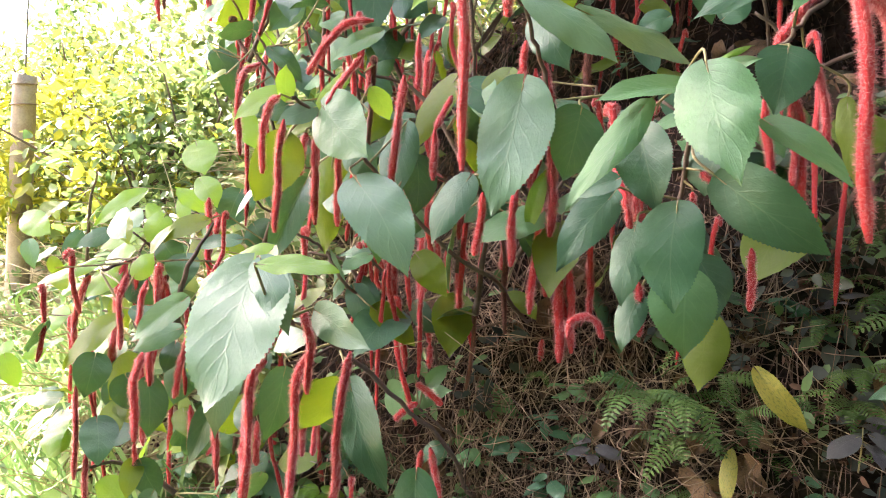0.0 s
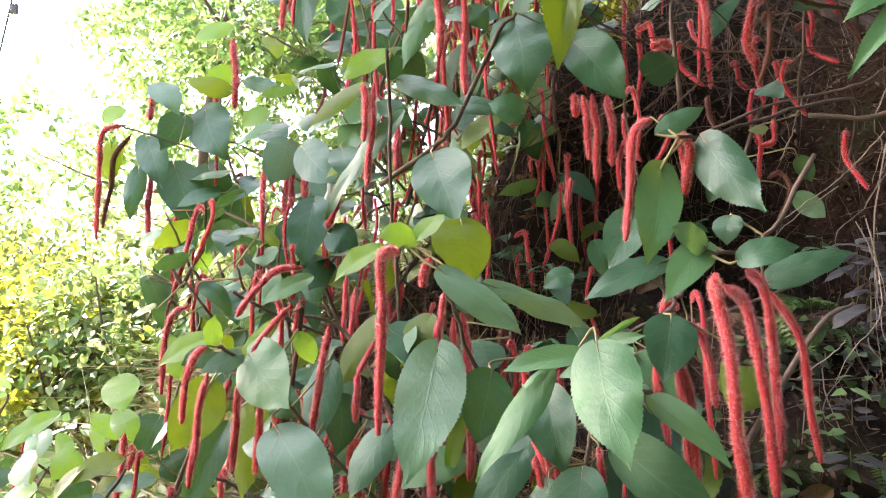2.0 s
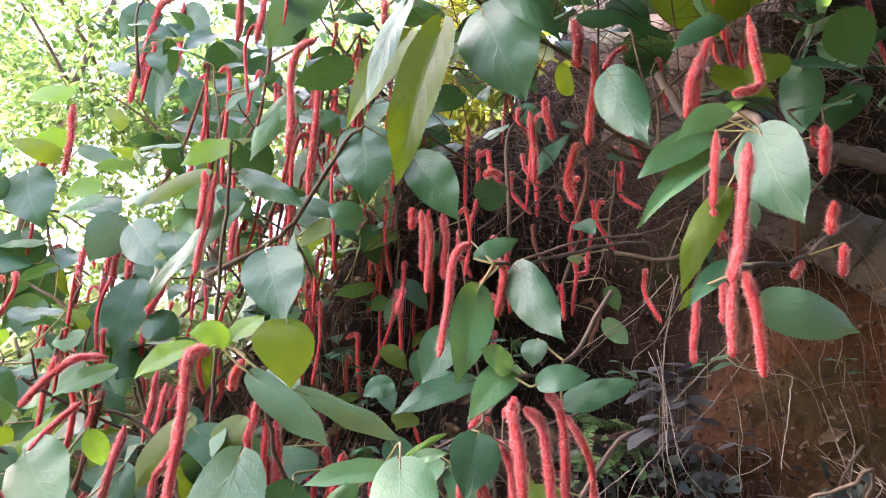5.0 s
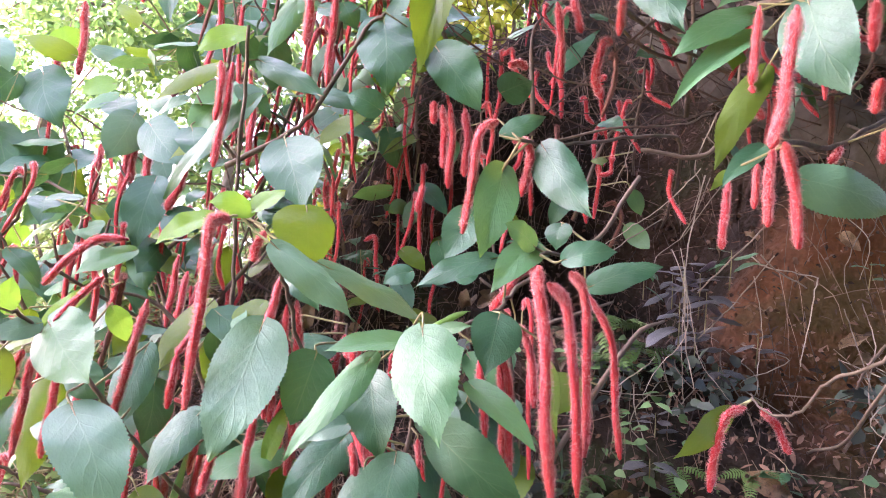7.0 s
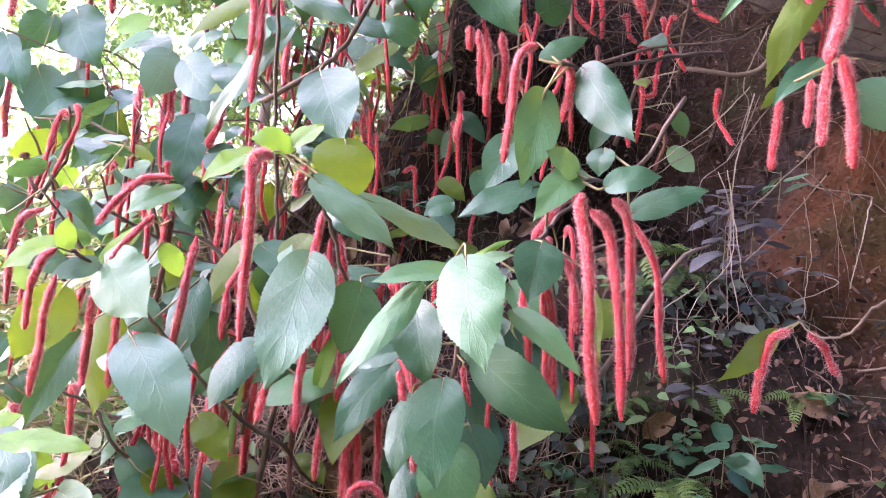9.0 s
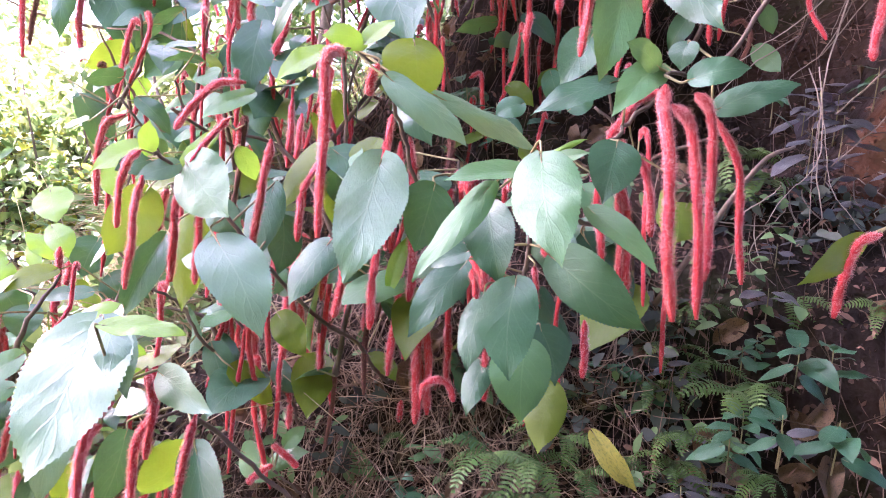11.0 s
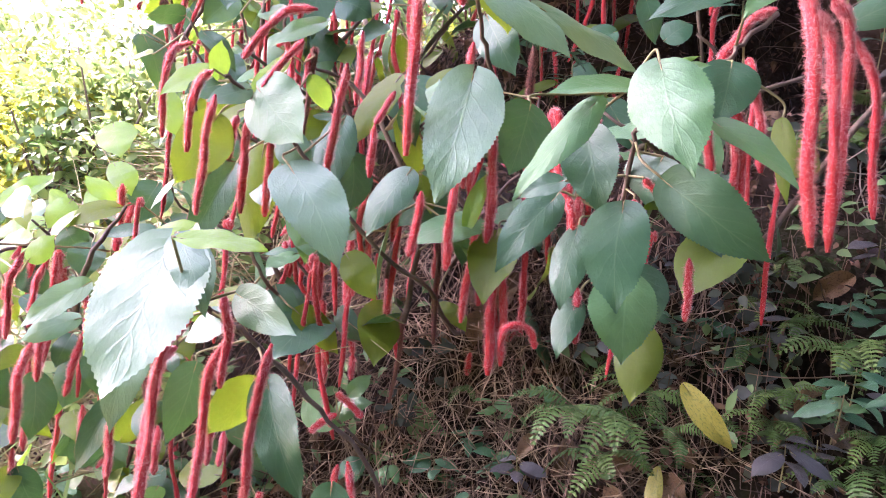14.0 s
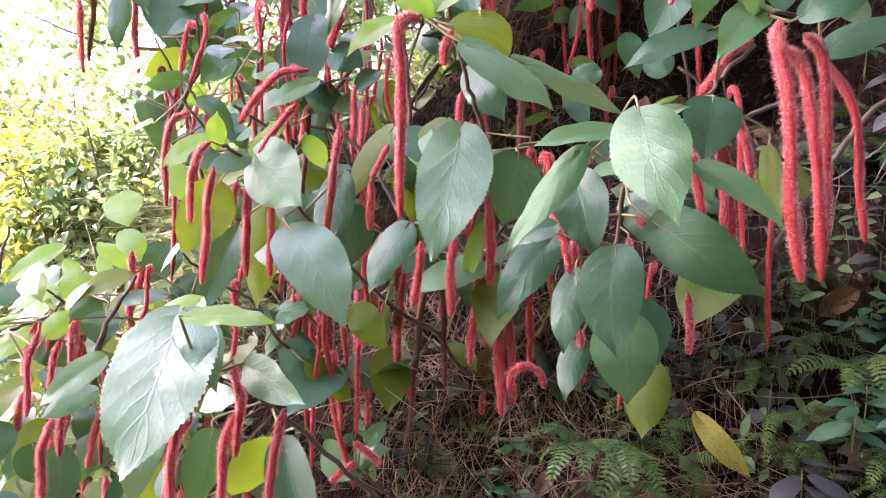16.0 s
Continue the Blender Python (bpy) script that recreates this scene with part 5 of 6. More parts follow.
spray(shrub_near, 41, (-0.05, 1.00, 1.36), (0.50, 1.14, 1.62), 24, 14)
spray(shrub_near, 12, (-0.10, 1.10, 1.22), (0.34, 1.22, 1.46), 7, 9, tail=(0.06, 0.16))
spray(shrub_near, 13, (0.28, 0.92, 1.38), (0.60, 1.02, 1.60), 13, 6)
spray(shrub_left, 14, (-0.62, 1.02, 1.00), (-0.22, 1.30, 1.42), 56, 16, size=(0.045, 0.08), kinds=("mature", "olive", "fresh", "young"))
spray(shrub_left, 15, (-0.45, 1.05, 0.78), (-0.10, 1.35, 1.15), 40, 8, size=(0.045, 0.085), kinds=("mature", "fresh", "olive"))
spray(shrub_left, 31, (-0.36, 1.15, 1.42), (-0.12, 1.36, 1.78), 26, 4, size=(0.05, 0.085), kinds=("mature", "fresh", "mature", "young", "olive"))
spray(shrub_left, 16, (-0.95, 1.35, 1.05), (-0.45, 1.75, 1.42), 50, 10, size=(0.04, 0.075), kinds=("fresh", "young", "mature", "olive"))
spray(shrub_upper, 17, (-0.55, 1.75, 1.55), (-0.05, 2.05, 2.05), 44, 14)
spray(shrub_near, 29, (-0.12, 1.04, 1.22), (0.16, 1.16, 1.46), 14, 12, size=(0.05, 0.085))
spray(shrub_upper, 18, (-0.30, 1.40, 1.50), (0.30, 1.70, 1.95), 40, 14)
spray(shrub_upper, 19, (-0.30, 1.55, 2.05), (0.25, 2.00, 2.70), 90, 9, tail=(0.10, 0.22), radius=0.007)
spray(shrub_upper, 32, (-0.05, 1.30, 1.95), (0.34, 1.60, 2.45), 40, 22, size=(0.06, 0.11), tail=(0.12, 0.30), radius=0.006, kinds=("mature", "mature", "olive", "fresh"))
spray(shrub_upper, 20, (0.10, 1.25, 2.15), (0.70, 1.50, 2.65), 50, 30, tail=(0.10, 0.26))
spray(shrub_upper, 21, (0.10, 1.35, 1.55), (0.55, 1.60, 2.25), 24, 44, size=(0.05, 0.09), tail=(0.08, 0.24))
spray(shrub_upper, 33, (-0.52, 1.66, 1.55), (-0.12, 1.95, 2.10), 44, 6, size=(0.07, 0.12), tail=(0.10, 0.20), radius=0.006, kinds=("mature", "fresh", "mature", "young", "pale", "olive"))
spray(shrub_upper, 34, (-0.45, 1.34, 1.42), (0.06, 1.58, 1.84), 44, 10, size=(0.06, 0.10), tail=(0.08, 0.18), radius=0.0055, kinds=("mature", "fresh", "mature", "pale", "olive"))
# Filler above the view, added to shade the foliage below.
spray(shrub_upper, 22, (0.00, 1.20, 2.75), (0.50, 2.00, 3.30), 70, 6)
spray(shrub_upper, 30, (-0.05, 1.36, 1.70), (0.42, 1.52, 2.20), 26, 8, size=(0.05, 0.10))
# Mostly unseen overhead leaves, thickened to keep sky light off the bank.
spray(shrub_upper, 23, (0.30, 0.80, 2.55), (1.10, 1.50, 3.10), 190, 8, size=(0.10, 0.16))
spray(shrub_bank, 24, (0.62, 1.02, 1.90), (1.05, 1.24, 2.25), 7, 20, size=(0.04, 0.07), tail=(0.06, 0.13))
spray(shrub_bank, 25, (0.45, 1.16, 1.75), (0.85, 1.32, 2.25), 6, 16, size=(0.04, 0.07), tail=(0.06, 0.13))
spray(shrub_bank, 26, (0.80, 0.75, 2.05), (1.25, 1.05, 2.50), 30, 12, tail=(0.06, 0.14))
# Unseen overhang added above the right side to darken shrub and bank.
spray(shrub_bank, 27, (0.40, 0.35, 2.50), (1.50, 1.10, 3.00), 230, 6, size=(0.11, 0.18))
for some in SHRUBS:
    for child in some.children:
        child.matrix_parent_inverse = Matrix.Translation(-some.location)
finish_branches()


# ---- on the bank: ferns, weeds, roots, dead leaves ----
def frond_mesh(seed):
    """A drooping frond, 1 long along +x, with pairs of narrow leaflets."""
    r = np.random.default_rng(seed)
    n = 15
    verts, faces = [], []
    droop, side = r.uniform(0.25, 0.5), r.uniform(-0.12, 0.12)

    def at(u):
        return np.array([u * (1 - 0.12 * u), side * u * u, 0.22 * math.sin(u * 2.2) - droop * u * u])

    line = np.array([at(u) for u in np.linspace(0, 1, 9)])
    v, f = tube(line, np.linspace(0.010, 0.004, 9), 4)
    verts += [tuple(p) for p in v]
    faces += f
    for i in range(n):
        u = 0.12 + 0.87 * i / (n - 1)
        size = 0.175 * math.sin(math.pi * min(1, (0.18 + 0.82 * u) ** 0.9)) ** 0.7 + 0.03
        c, t = at(u), at(u + 0.01) - at(u)
        t /= np.linalg.norm(t)
        for sgn in (-1, 1):
            way = np.array([0.32, sgn * 1.0, -0.18 + r.normal(0, 0.08)])
            way = way / np.linalg.norm(way)
            w = t * 0.0215
            lift = np.array([0, 0, 0.012])
            k = len(verts)
            length = size * r.uniform(0.88, 1.08)
            for p in (c - w * 0.5, c + way * length * 0.35 - w + lift, c + way * length * 0.75 - w * 0.7, c + way * length,
                      c + way * length * 0.75 + w * 0.8, c + way * length * 0.35 + w * 1.1 + lift, c + w * 0.7):
                verts.append(tuple(p))
            faces += [(k, k + 1, k + 5, k + 6), (k + 1, k + 2, k + 4, k + 5), (k + 2, k + 3, k + 4)]
    return mesh_from("frond", verts, faces, [FERN], False)


FRONDS = [frond_mesh(i) for i in range(6)]
fern_rng = np.random.default_rng(3)


def fern(at, length, count):
    ob = thing("fern", "small green fern with feathery fronds on the soil bank", "fern", "ferns on the bank", at)
    for i in range(count):
        a = math.pi * 1.36 + (i - (count - 1) / 2) * 0.62 + fern_rng.normal(0, 0.25)
        f = new("frond", FRONDS[fern_rng.integers(6)])
        f.parent = ob
        size = length * fern_rng.uniform(0.42, 0.82)
        f.matrix_basis = pose(0, 0, 0, fern_rng.normal(0, 18), fern_rng.uniform(-15, 25), math.degrees(a)) @ Matrix.Scale(size, 4)
    return ob


weed_rng = np.random.default_rng(5)


def weed(at, size, kind, count):
    look_of = {"purple": "low weed with dusky purple-grey leaves on the bank", "fresh": "low weed with fresh green leaves on the bank",
               "young": "low weed with bright yellow-green leaves on the bank", "mature": "low weed with dull green oval leaves on the bank"}
    ob = thing("weed", look_of[kind], "weed", "weeds on the bank", at)
    lean = np.array([-0.2, -0.4, 0]) * size * 0.6
    line = smooth_line([(0.004, 0.012, -0.03), lean * 0.5 + (0, 0, size * 0.2), lean + (0, 0, size * 0.6)], 5)
    v, f = tube(line, np.linspace(0.0011, 0.0006, len(line)), 5)
    part("stem", mesh_from("stem", v, f, [GREEN_STEM]), ob)
    for i in range(count):
        a = i * 2.4 + weed_rng.uniform(-0.5, 0.5)
        way = Vector((math.cos(a) - 0.15, math.sin(a) - 0.3, weed_rng.uniform(-0.7, 0.35))).normalized()
        length = size * weed_rng.uniform(0.5, 0.85)
        base = Vector(line[min(len(line) - 1, int(len(line) * (0.35 + 0.65 * i / count)))]) + way * length * 0.25
        leaf(ob, kind, base, base + way * length, (weed_rng.normal(-0.15, 0.3), -0.4, 1.0), length * weed_rng.uniform(0.42, 0.62), near=False)
    return ob


def grass_clump(at, length, count):
    """Broad arching blades from one foot."""
    ob = thing("grass_clump", "clump of broad arching green grass blades", "grass", "grass clumps", at)
    r = weed_rng
    for _ in range(count):
        a, l = r.uniform(0, 2 * math.pi), length * r.uniform(0.6, 1.1)
        out = np.array([math.cos(a), math.sin(a), 0])
        side = np.array([-math.sin(a), math.cos(a), 0]) * r.uniform(0.005, 0.011)
        verts, faces = [], []
        for k in range(8):
            u = k / 7
            c = out * l * 1.0 * u ** 1.25 + np.array([0, 0, l * (1.05 * u - 0.95 * u ** 2.1)])
            w = side * (0.4 + 1.4 * u) * (1 - u ** 3) + side * 0.02
            verts += [c - w, c - np.array([0, 0, 0.15]) * np.linalg.norm(w), c + w]
            if k:
                j = 3 * k
                faces += [(j - 3, j - 2, j + 1, j), (j - 2, j - 1, j + 2, j + 1)]
        part("blade", mesh_from("blade", verts, faces, [GRASS]), ob)
    return ob


def dry_root(thick, thin, *points):
    line = smooth_line(points, 6)
    line = line + rng.normal(0, 0.0007, line.shape)
    v, f = tube(line, np.linspace(thick, thin, len(line)) * (0.55 if thick < 0.0025 else 0.6), 6, 0.15)
    ob = new("dry_root", mesh_from("dry_root", v, f, [PALE_ROOT if thick < 0.0025 else ROOT if thick < 0.004 else BARK]))
    return tagged(ob, "thin pale dry root hanging over the bank" if thick < 0.003 else "woody brown stem lying against the bank", "root", "roots and stems")


def loose_leaf(kind, base, tip, normal, width):
    ob = new("fallen_leaf" if kind == "dead" else "yellow_leaf", PLAIN_LEAVES[kind][rng.integers(8)] if kind == "dead" else leaf_mesh(kind, 900 + int(1000 * width), 56, 6, toothed=True))
    ob.matrix_basis = leaf_matrix(base, tip, normal, width)
    label = "curled brown dead leaf caught on the bank" if kind == "dead" else "yellowing leaf with green blotches on the bank"
    return tagged(ob, label, "leaf", "fallen leaves")



def hanging_roots():
    """Loose pale roots that hang over the face of the bank in twos and threes."""
    r = np.random.default_rng(77)
    for _ in range(15):
        s, d = r.uniform(-0.56, -0.15), r.uniform(1.42, 1.56)
        for _ in range(r.integers(1, 4)):
            top = np.array(bank_point(d, s + r.normal(0, 0.02)))
            drop = r.uniform(0.15, 0.5)
            out = -np.array([INTO[0], INTO[1], 0])
            pts = []
            for u in (0, 0.2, 0.45, 0.7, 1.0):
                z = top[2] - drop * u
                q = top + out * (0.03 + 0.05 * math.sin(u * 3)) + np.array([r.normal(0, 0.022), r.normal(0, 0.012), 0])
                face = np.array(bank_behind((q[0], q[1], z + 0.15)))
                q[:2] = face[:2] + out[:2] * (0.06 + 0.05 * math.sin(3 * u)) + np.array([ALONG[0], ALONG[1]]) * r.normal(0, 0.02)
                pts.append((q[0], q[1], z))
            pts[0] = tuple(top)
            dry_root(0.0020, 0.0012, *pts)


hanging_roots()


def fallen_log(thick, thin, label, *points):
    line = smooth_line(points, 14)
    line = line + rng.normal(0, 0.003, line.shape)
    v, f = tube(line, np.linspace(thick, thin, len(line)), 26, 0.03)
    for k in range(len(v)):
        axis = line[min(len(line) - 1, k // 26)]
        w = noise.noise((v[k][0] * 9, v[k][1] * 9, (k % 26) * 0.9)) * 0.16 + noise.noise((v[k][0] * 4, v[k][1] * 4, v[k][2] * 4)) * 0.2
        v[k] = v[k] + (v[k] - axis) * w
    return tagged(new("fallen_log", mesh_from("fallen_log", v, f, [ROCK])), label, "log", "logs on the bank")


fallen_log(0.075, 0.085, "weathered grey log lodged in the soil bank", (0.95, 1.37, 2.38), (1.15, 1.22, 2.17), (1.30, 1.10, 1.99), (1.47, 0.98, 1.82))
fallen_log(0.018, 0.022, "thin pale grey branch lying over the bank", (0.80, 1.26, 2.44), (0.98, 1.20, 2.33), (1.16, 1.10, 2.22), (1.32, 0.99, 2.14))


def strewn_leaves():
    """Curled dead leaves caught on the bank."""
    r = np.random.default_rng(83)
    for _ in range(190):
        s = r.uniform(-0.95, 0.65)
        d = float(bank_depth([r.uniform(0.55, 1.95)], [s])[0])
        p = np.array(bank_point(d, s)) - np.array([INTO[0], INTO[1], 0]) * r.uniform(0.015, 0.04)
        way = r.normal(0, 1, 3) + np.array([-0.2, -0.2, -0.5])
        way = way / np.linalg.norm(way) * r.uniform(0.03, 0.07)
        loose_leaf("dead", tuple(p), tuple(p + way), (r.normal(-0.3, 0.5), r.normal(-0.7, 0.5), 0.6), np.linalg.norm(way) * r.uniform(0.35, 0.6))


strewn_leaves()
fern((0.348, 0.980, 1.171), .13, 7)
fern((0.395, 0.970, 1.167), .13, 6)
fern((0.449, 1.000, 1.192), .13, 7)
fern((0.472, 0.970, 1.152), .12, 5)
fern((0.401, 0.980, 1.111), .13, 5)
fern((0.506, 0.990, 1.094), .09, 5)
fern((0.538, 1.000, 1.165), .09, 5)
fern((0.598, 0.950, 1.215), .11, 6)
fern((0.590, 0.950, 1.177), .10, 5)
fern((0.675, 0.950, 1.275), .13, 6)
fern((0.709, 0.950, 1.285), .12, 5)
fern((0.656, 0.860, 1.156), .12, 6)
fern((0.627, 0.850, 1.137), .12, 5)
fern((0.670, 0.870, 1.188), .10, 5)
fern((0.599, 0.830, 1.088), .11, 6)
fern((0.633, 0.800, 1.080), .12, 6)
fern((0.493, 0.960, 1.009), .11, 6)
fern((0.448, 0.950, 0.986), .11, 6)
fern((0.322, 1.030, 1.002), .09, 6)
fern((0.417, 1.000, 1.032), .09, 5)
fern((0.509, 0.920, 1.007), .10, 5)
fern((0.484, 1.080, 1.424), .09, 3)
fern((0.654, 1.000, 1.302), .09, 5)
fern((0.435, 1.050, 1.224), .10, 4)
fern((0.764, 1.140, 1.622), .15, 7)
fern((0.713, 1.120, 1.560), .13, 6)
fern((0.807, 1.140, 1.587), .12, 5)
fern((0.787, 1.020, 1.401), .10, 5)
fern((0.655, 1.050, 1.377), .10, 5)
fern((0.885, 0.960, 1.396), .09, 5)
fern((0.622, 1.040, 1.313), .10, 5)
fern((0.587, 1.020, 1.270), .09, 5)
fern((0.222, 1.130, 1.150), .08, 4)
weed((0.572, 0.880, 1.140), .055, "purple", 6)
weed((0.620, 0.900, 1.145), .05, "purple", 6)
weed((0.657, 0.900, 1.227), .06, "mature", 6)
weed((0.698, 0.880, 1.215), .05, "purple", 6)
weed((0.382, 1.000, 0.996), .05, "fresh", 8)
weed((0.397, 0.950, 0.973), .05, "young", 7)
weed((0.323, 1.030, 0.994), .04, "fresh", 6)
weed((0.263, 1.110, 1.116), .05, "fresh", 6)
weed((0.293, 1.040, 1.054), .045, "purple", 7)
weed((0.570, 1.020, 1.259), .045, "mature", 5)
weed((0.545, 1.040, 1.269), .04, "mature", 5)
weed((0.694, 0.980, 1.308), .045, "mature", 6)
weed((0.623, 0.950, 1.196), .04, "purple", 5)
weed((0.599, 1.020, 1.277), .04, "purple", 6)
weed((0.497, 1.060, 1.269), .04, "mature", 6)
weed((0.229, 1.110, 1.068), .045, "mature", 6)
weed((0.272, 1.080, 1.047), .05, "mature", 6)
weed((0.120, 1.140, 1.001), .05, "fresh", 6)
weed((0.096, 1.100, 0.913), .05, "fresh", 7)
weed((-0.117, 1.190, 0.860), .05, "young", 7)
weed((-0.189, 1.210, 0.834), .05, "fresh", 8)
weed((-0.272, 1.270, 0.862), .05, "mature", 8)
weed((-0.114, 1.230, 0.935), .05, "mature", 8)
weed((-0.033, 1.120, 0.834), .05, "fresh", 7)
weed((-0.345, 1.320, 0.889), .05, "fresh", 8)
weed((0.868, 1.150, 1.683), .07, "purple", 6)
weed((0.892, 1.120, 1.592), .06, "purple", 7)
weed((0.813, 1.150, 1.709), .05, "mature", 5)
weed((0.901, 1.070, 1.534), .045, "purple", 6)
weed((0.776, 1.050, 1.457), .04, "purple", 6)
weed((0.985, 1.080, 1.597), .045, "purple", 4)
weed((0.916, 0.940, 1.392), .045, "mature", 6)
weed((1.186, 1.040, 1.737), .04, "mature", 3)
weed((0.738, 1.000, 1.386), .05, "purple", 6)
weed((0.327, 1.400, 1.736), .05, "mature", 6)
weed((0.381, 1.350, 1.698), .05, "mature", 6)
weed((0.285, 1.450, 1.729), .05, "mature", 6)
weed((0.387, 1.490, 1.861), .05, "mature", 5)
weed((0.738, 0.920, 1.309), .07, "mature", 5)
weed((0.648, 0.800, 1.246), .065, "mature", 5)
weed((0.620, 0.860, 1.219), .06, "mature", 5)
weed((0.757, 0.880, 1.318), .06, "mature", 5)
weed((0.701, 0.780, 1.247), .065, "mature", 5)
weed((0.830, 1.050, 1.692), .06, "purple", 6)
weed((0.869, 1.050, 1.643), .06, "purple", 6)
weed((0.858, 1.050, 1.666), .07, "purple", 8)
weed((0.820, 1.050, 1.615), .07, "purple", 7)
weed((0.883, 1.000, 1.711), .05, "mature", 5)
weed((0.381, 1.400, 1.661), .05, "mature", 7)
weed((0.374, 1.300, 1.554), .05, "mature", 7)
weed((0.617, 1.200, 1.748), .05, "mature", 6)
loose_leaf("yellow", (0.475, 0.930, 1.213), (0.522, 0.900, 1.149), (-0.51, -0.86, 0.05), 0.032)
loose_leaf("yellow", (0.446, 0.930, 1.110), (0.432, 0.900, 1.058), (-0.46, -0.79, 0.40), 0.021)
loose_leaf("dead", (0.494, 0.980, 1.128), (0.509, 0.960, 1.105), (-0.69, -0.71, 0.16), 0.024)
loose_leaf("dead", (0.410, 0.990, 1.064), (0.470, 0.950, 1.043), (-0.60, -0.75, -0.27), 0.049)
loose_leaf("dead", (0.477, 0.970, 1.090), (0.495, 0.940, 1.050), (-0.66, -0.71, 0.23), 0.039)
loose_leaf("dead", (0.650, 0.940, 1.219), (0.612, 0.940, 1.190), (-0.57, -0.38, 0.73), 0.022)
loose_leaf("dead", (0.458, 0.950, 1.026), (0.474, 0.940, 0.994), (-0.51, -0.86, 0.01), 0.031)
loose_leaf("dead", (0.313, 1.050, 1.104), (0.291, 1.050, 1.076), (-0.48, -0.79, 0.37), 0.022)
loose_leaf("dead", (0.239, 1.170, 1.254), (0.225, 1.160, 1.208), (-0.37, -0.88, 0.31), 0.038)
dry_root(0.0016, 0.001, (0.768, 0.980, 1.730), (0.791, 0.980, 1.662), (0.785, 0.980, 1.592), (0.742, 0.980, 1.547), (0.716, 0.980, 1.505))
dry_root(0.0015, 0.001, (0.795, 1.000, 1.738), (0.812, 1.000, 1.631), (0.825, 1.000, 1.562), (0.874, 1.000, 1.504))
dry_root(0.0013, 0.001, (0.801, 1.000, 1.684), (0.794, 1.000, 1.595), (0.795, 1.000, 1.493))
dry_root(0.0015, 0.001, (0.925, 1.000, 1.705), (0.936, 1.000, 1.624), (0.926, 1.000, 1.570), (0.921, 1.000, 1.517))
dry_root(0.002, 0.0015, (0.884, 0.950, 1.723), (0.913, 0.950, 1.709), (0.992, 0.950, 1.703), (0.997, 0.950, 1.690), (0.977, 0.950, 1.622), (0.958, 0.950, 1.561))
dry_root(0.0022, 0.002, (0.876, 0.920, 1.721), (0.904, 0.920, 1.698), (0.955, 0.920, 1.677))
dry_root(0.0018, 0.0018, (0.795, 0.800, 1.725), (0.765, 0.825, 1.686), (0.727, 0.850, 1.640))
dry_root(0.0015, 0.001, (0.768, 0.900, 1.833), (0.732, 0.933, 1.786), (0.695, 0.967, 1.755), (0.656, 1.000, 1.722))
dry_root(0.0013, 0.001, (0.696, 0.950, 1.909), (0.685, 0.975, 1.856), (0.679, 1.000, 1.826))
dry_root(0.003, 0.0025, (0.558, 1.050, 2.036), (0.631, 1.067, 2.030), (0.757, 1.083, 2.043), (0.903, 1.100, 2.061))
dry_root(0.0035, 0.0025, (0.487, 0.800, 1.793), (0.601, 0.850, 1.851), (0.733, 0.900, 1.897), (0.824, 0.950, 1.952))
dry_root(0.005, 0.004, (1.110, 0.950, 1.546), (1.056, 0.975, 1.450), (1.001, 1.000, 1.363))
dry_root(0.004, 0.003, (1.065, 0.900, 1.600), (1.048, 0.925, 1.559), (1.055, 0.950, 1.534))
dry_root(0.007, 0.005, (0.682, 1.000, 2.147), (0.795, 1.033, 2.123), (0.940, 1.067, 2.099), (1.074, 1.100, 2.115))
dry_root(0.006, 0.004, (0.674, 1.050, 2.165), (0.781, 1.067, 2.117), (0.905, 1.083, 2.113), (1.013, 1.100, 2.128))
dry_root(0.002, 0.0015, (0.846, 1.000, 1.937), (0.921, 1.050, 1.904), (0.862, 1.100, 1.786))
dry_root(0.002, 0.001, (0.868, 1.000, 1.981), (0.845, 1.033, 1.898), (0.876, 1.067, 1.872), (0.874, 1.100, 1.819))
dry_root(0.002, 0.0015, (0.672, 1.050, 1.510), (0.751, 1.075, 1.508), (0.846, 1.100, 1.512))
dry_root(0.002, 0.001, (0.676, 1.000, 1.510), (0.731, 1.000, 1.547), (0.749, 1.000, 1.565))
dry_root(0.003, 0.0025, (0.624, 1.000, 1.299), (0.609, 1.000, 1.204), (0.583, 1.000, 1.130), (0.561, 1.000, 1.071))
dry_root(0.002, 0.0015, (0.575, 1.000, 1.271), (0.665, 1.025, 1.228), (0.764, 1.050, 1.207))
dry_root(0.002, 0.0015, (0.518, 0.950, 1.024), (0.581, 0.975, 1.075), (0.668, 1.000, 1.138))
dry_root(0.0015, 0.0015, (0.528, 0.980, 1.028), (0.541, 0.980, 0.980), (0.546, 0.980, 0.939))
dry_root(0.0015, 0.001, (0.319, 0.950, 1.005), (0.305, 0.975, 0.951), (0.298, 1.000, 0.904))
dry_root(0.0016, 0.001, (0.299, 1.200, 1.228), (0.316, 1.200, 1.125), (0.330, 1.200, 1.029))
dry_root(0.0035, 0.003, (0.170, 1.150, 1.227), (0.092, 1.150, 1.206), (0.040, 1.150, 1.205), (-0.014, 1.150, 1.213))
dry_root(0.003, 0.002, (-0.014, 1.250, 1.361), (0.077, 1.237, 1.305), (0.157, 1.225, 1.257), (0.217, 1.212, 1.218), (0.275, 1.200, 1.197))
dry_root(0.003, 0.002, (0.067, 1.250, 0.956), (0.122, 1.225, 0.919), (0.195, 1.200, 0.876))
dry_root(0.0016, 0.001, (-0.434, 1.200, 0.894), (-0.258, 1.233, 0.888), (-0.087, 1.267, 0.839), (-0.010, 1.300, 0.809))
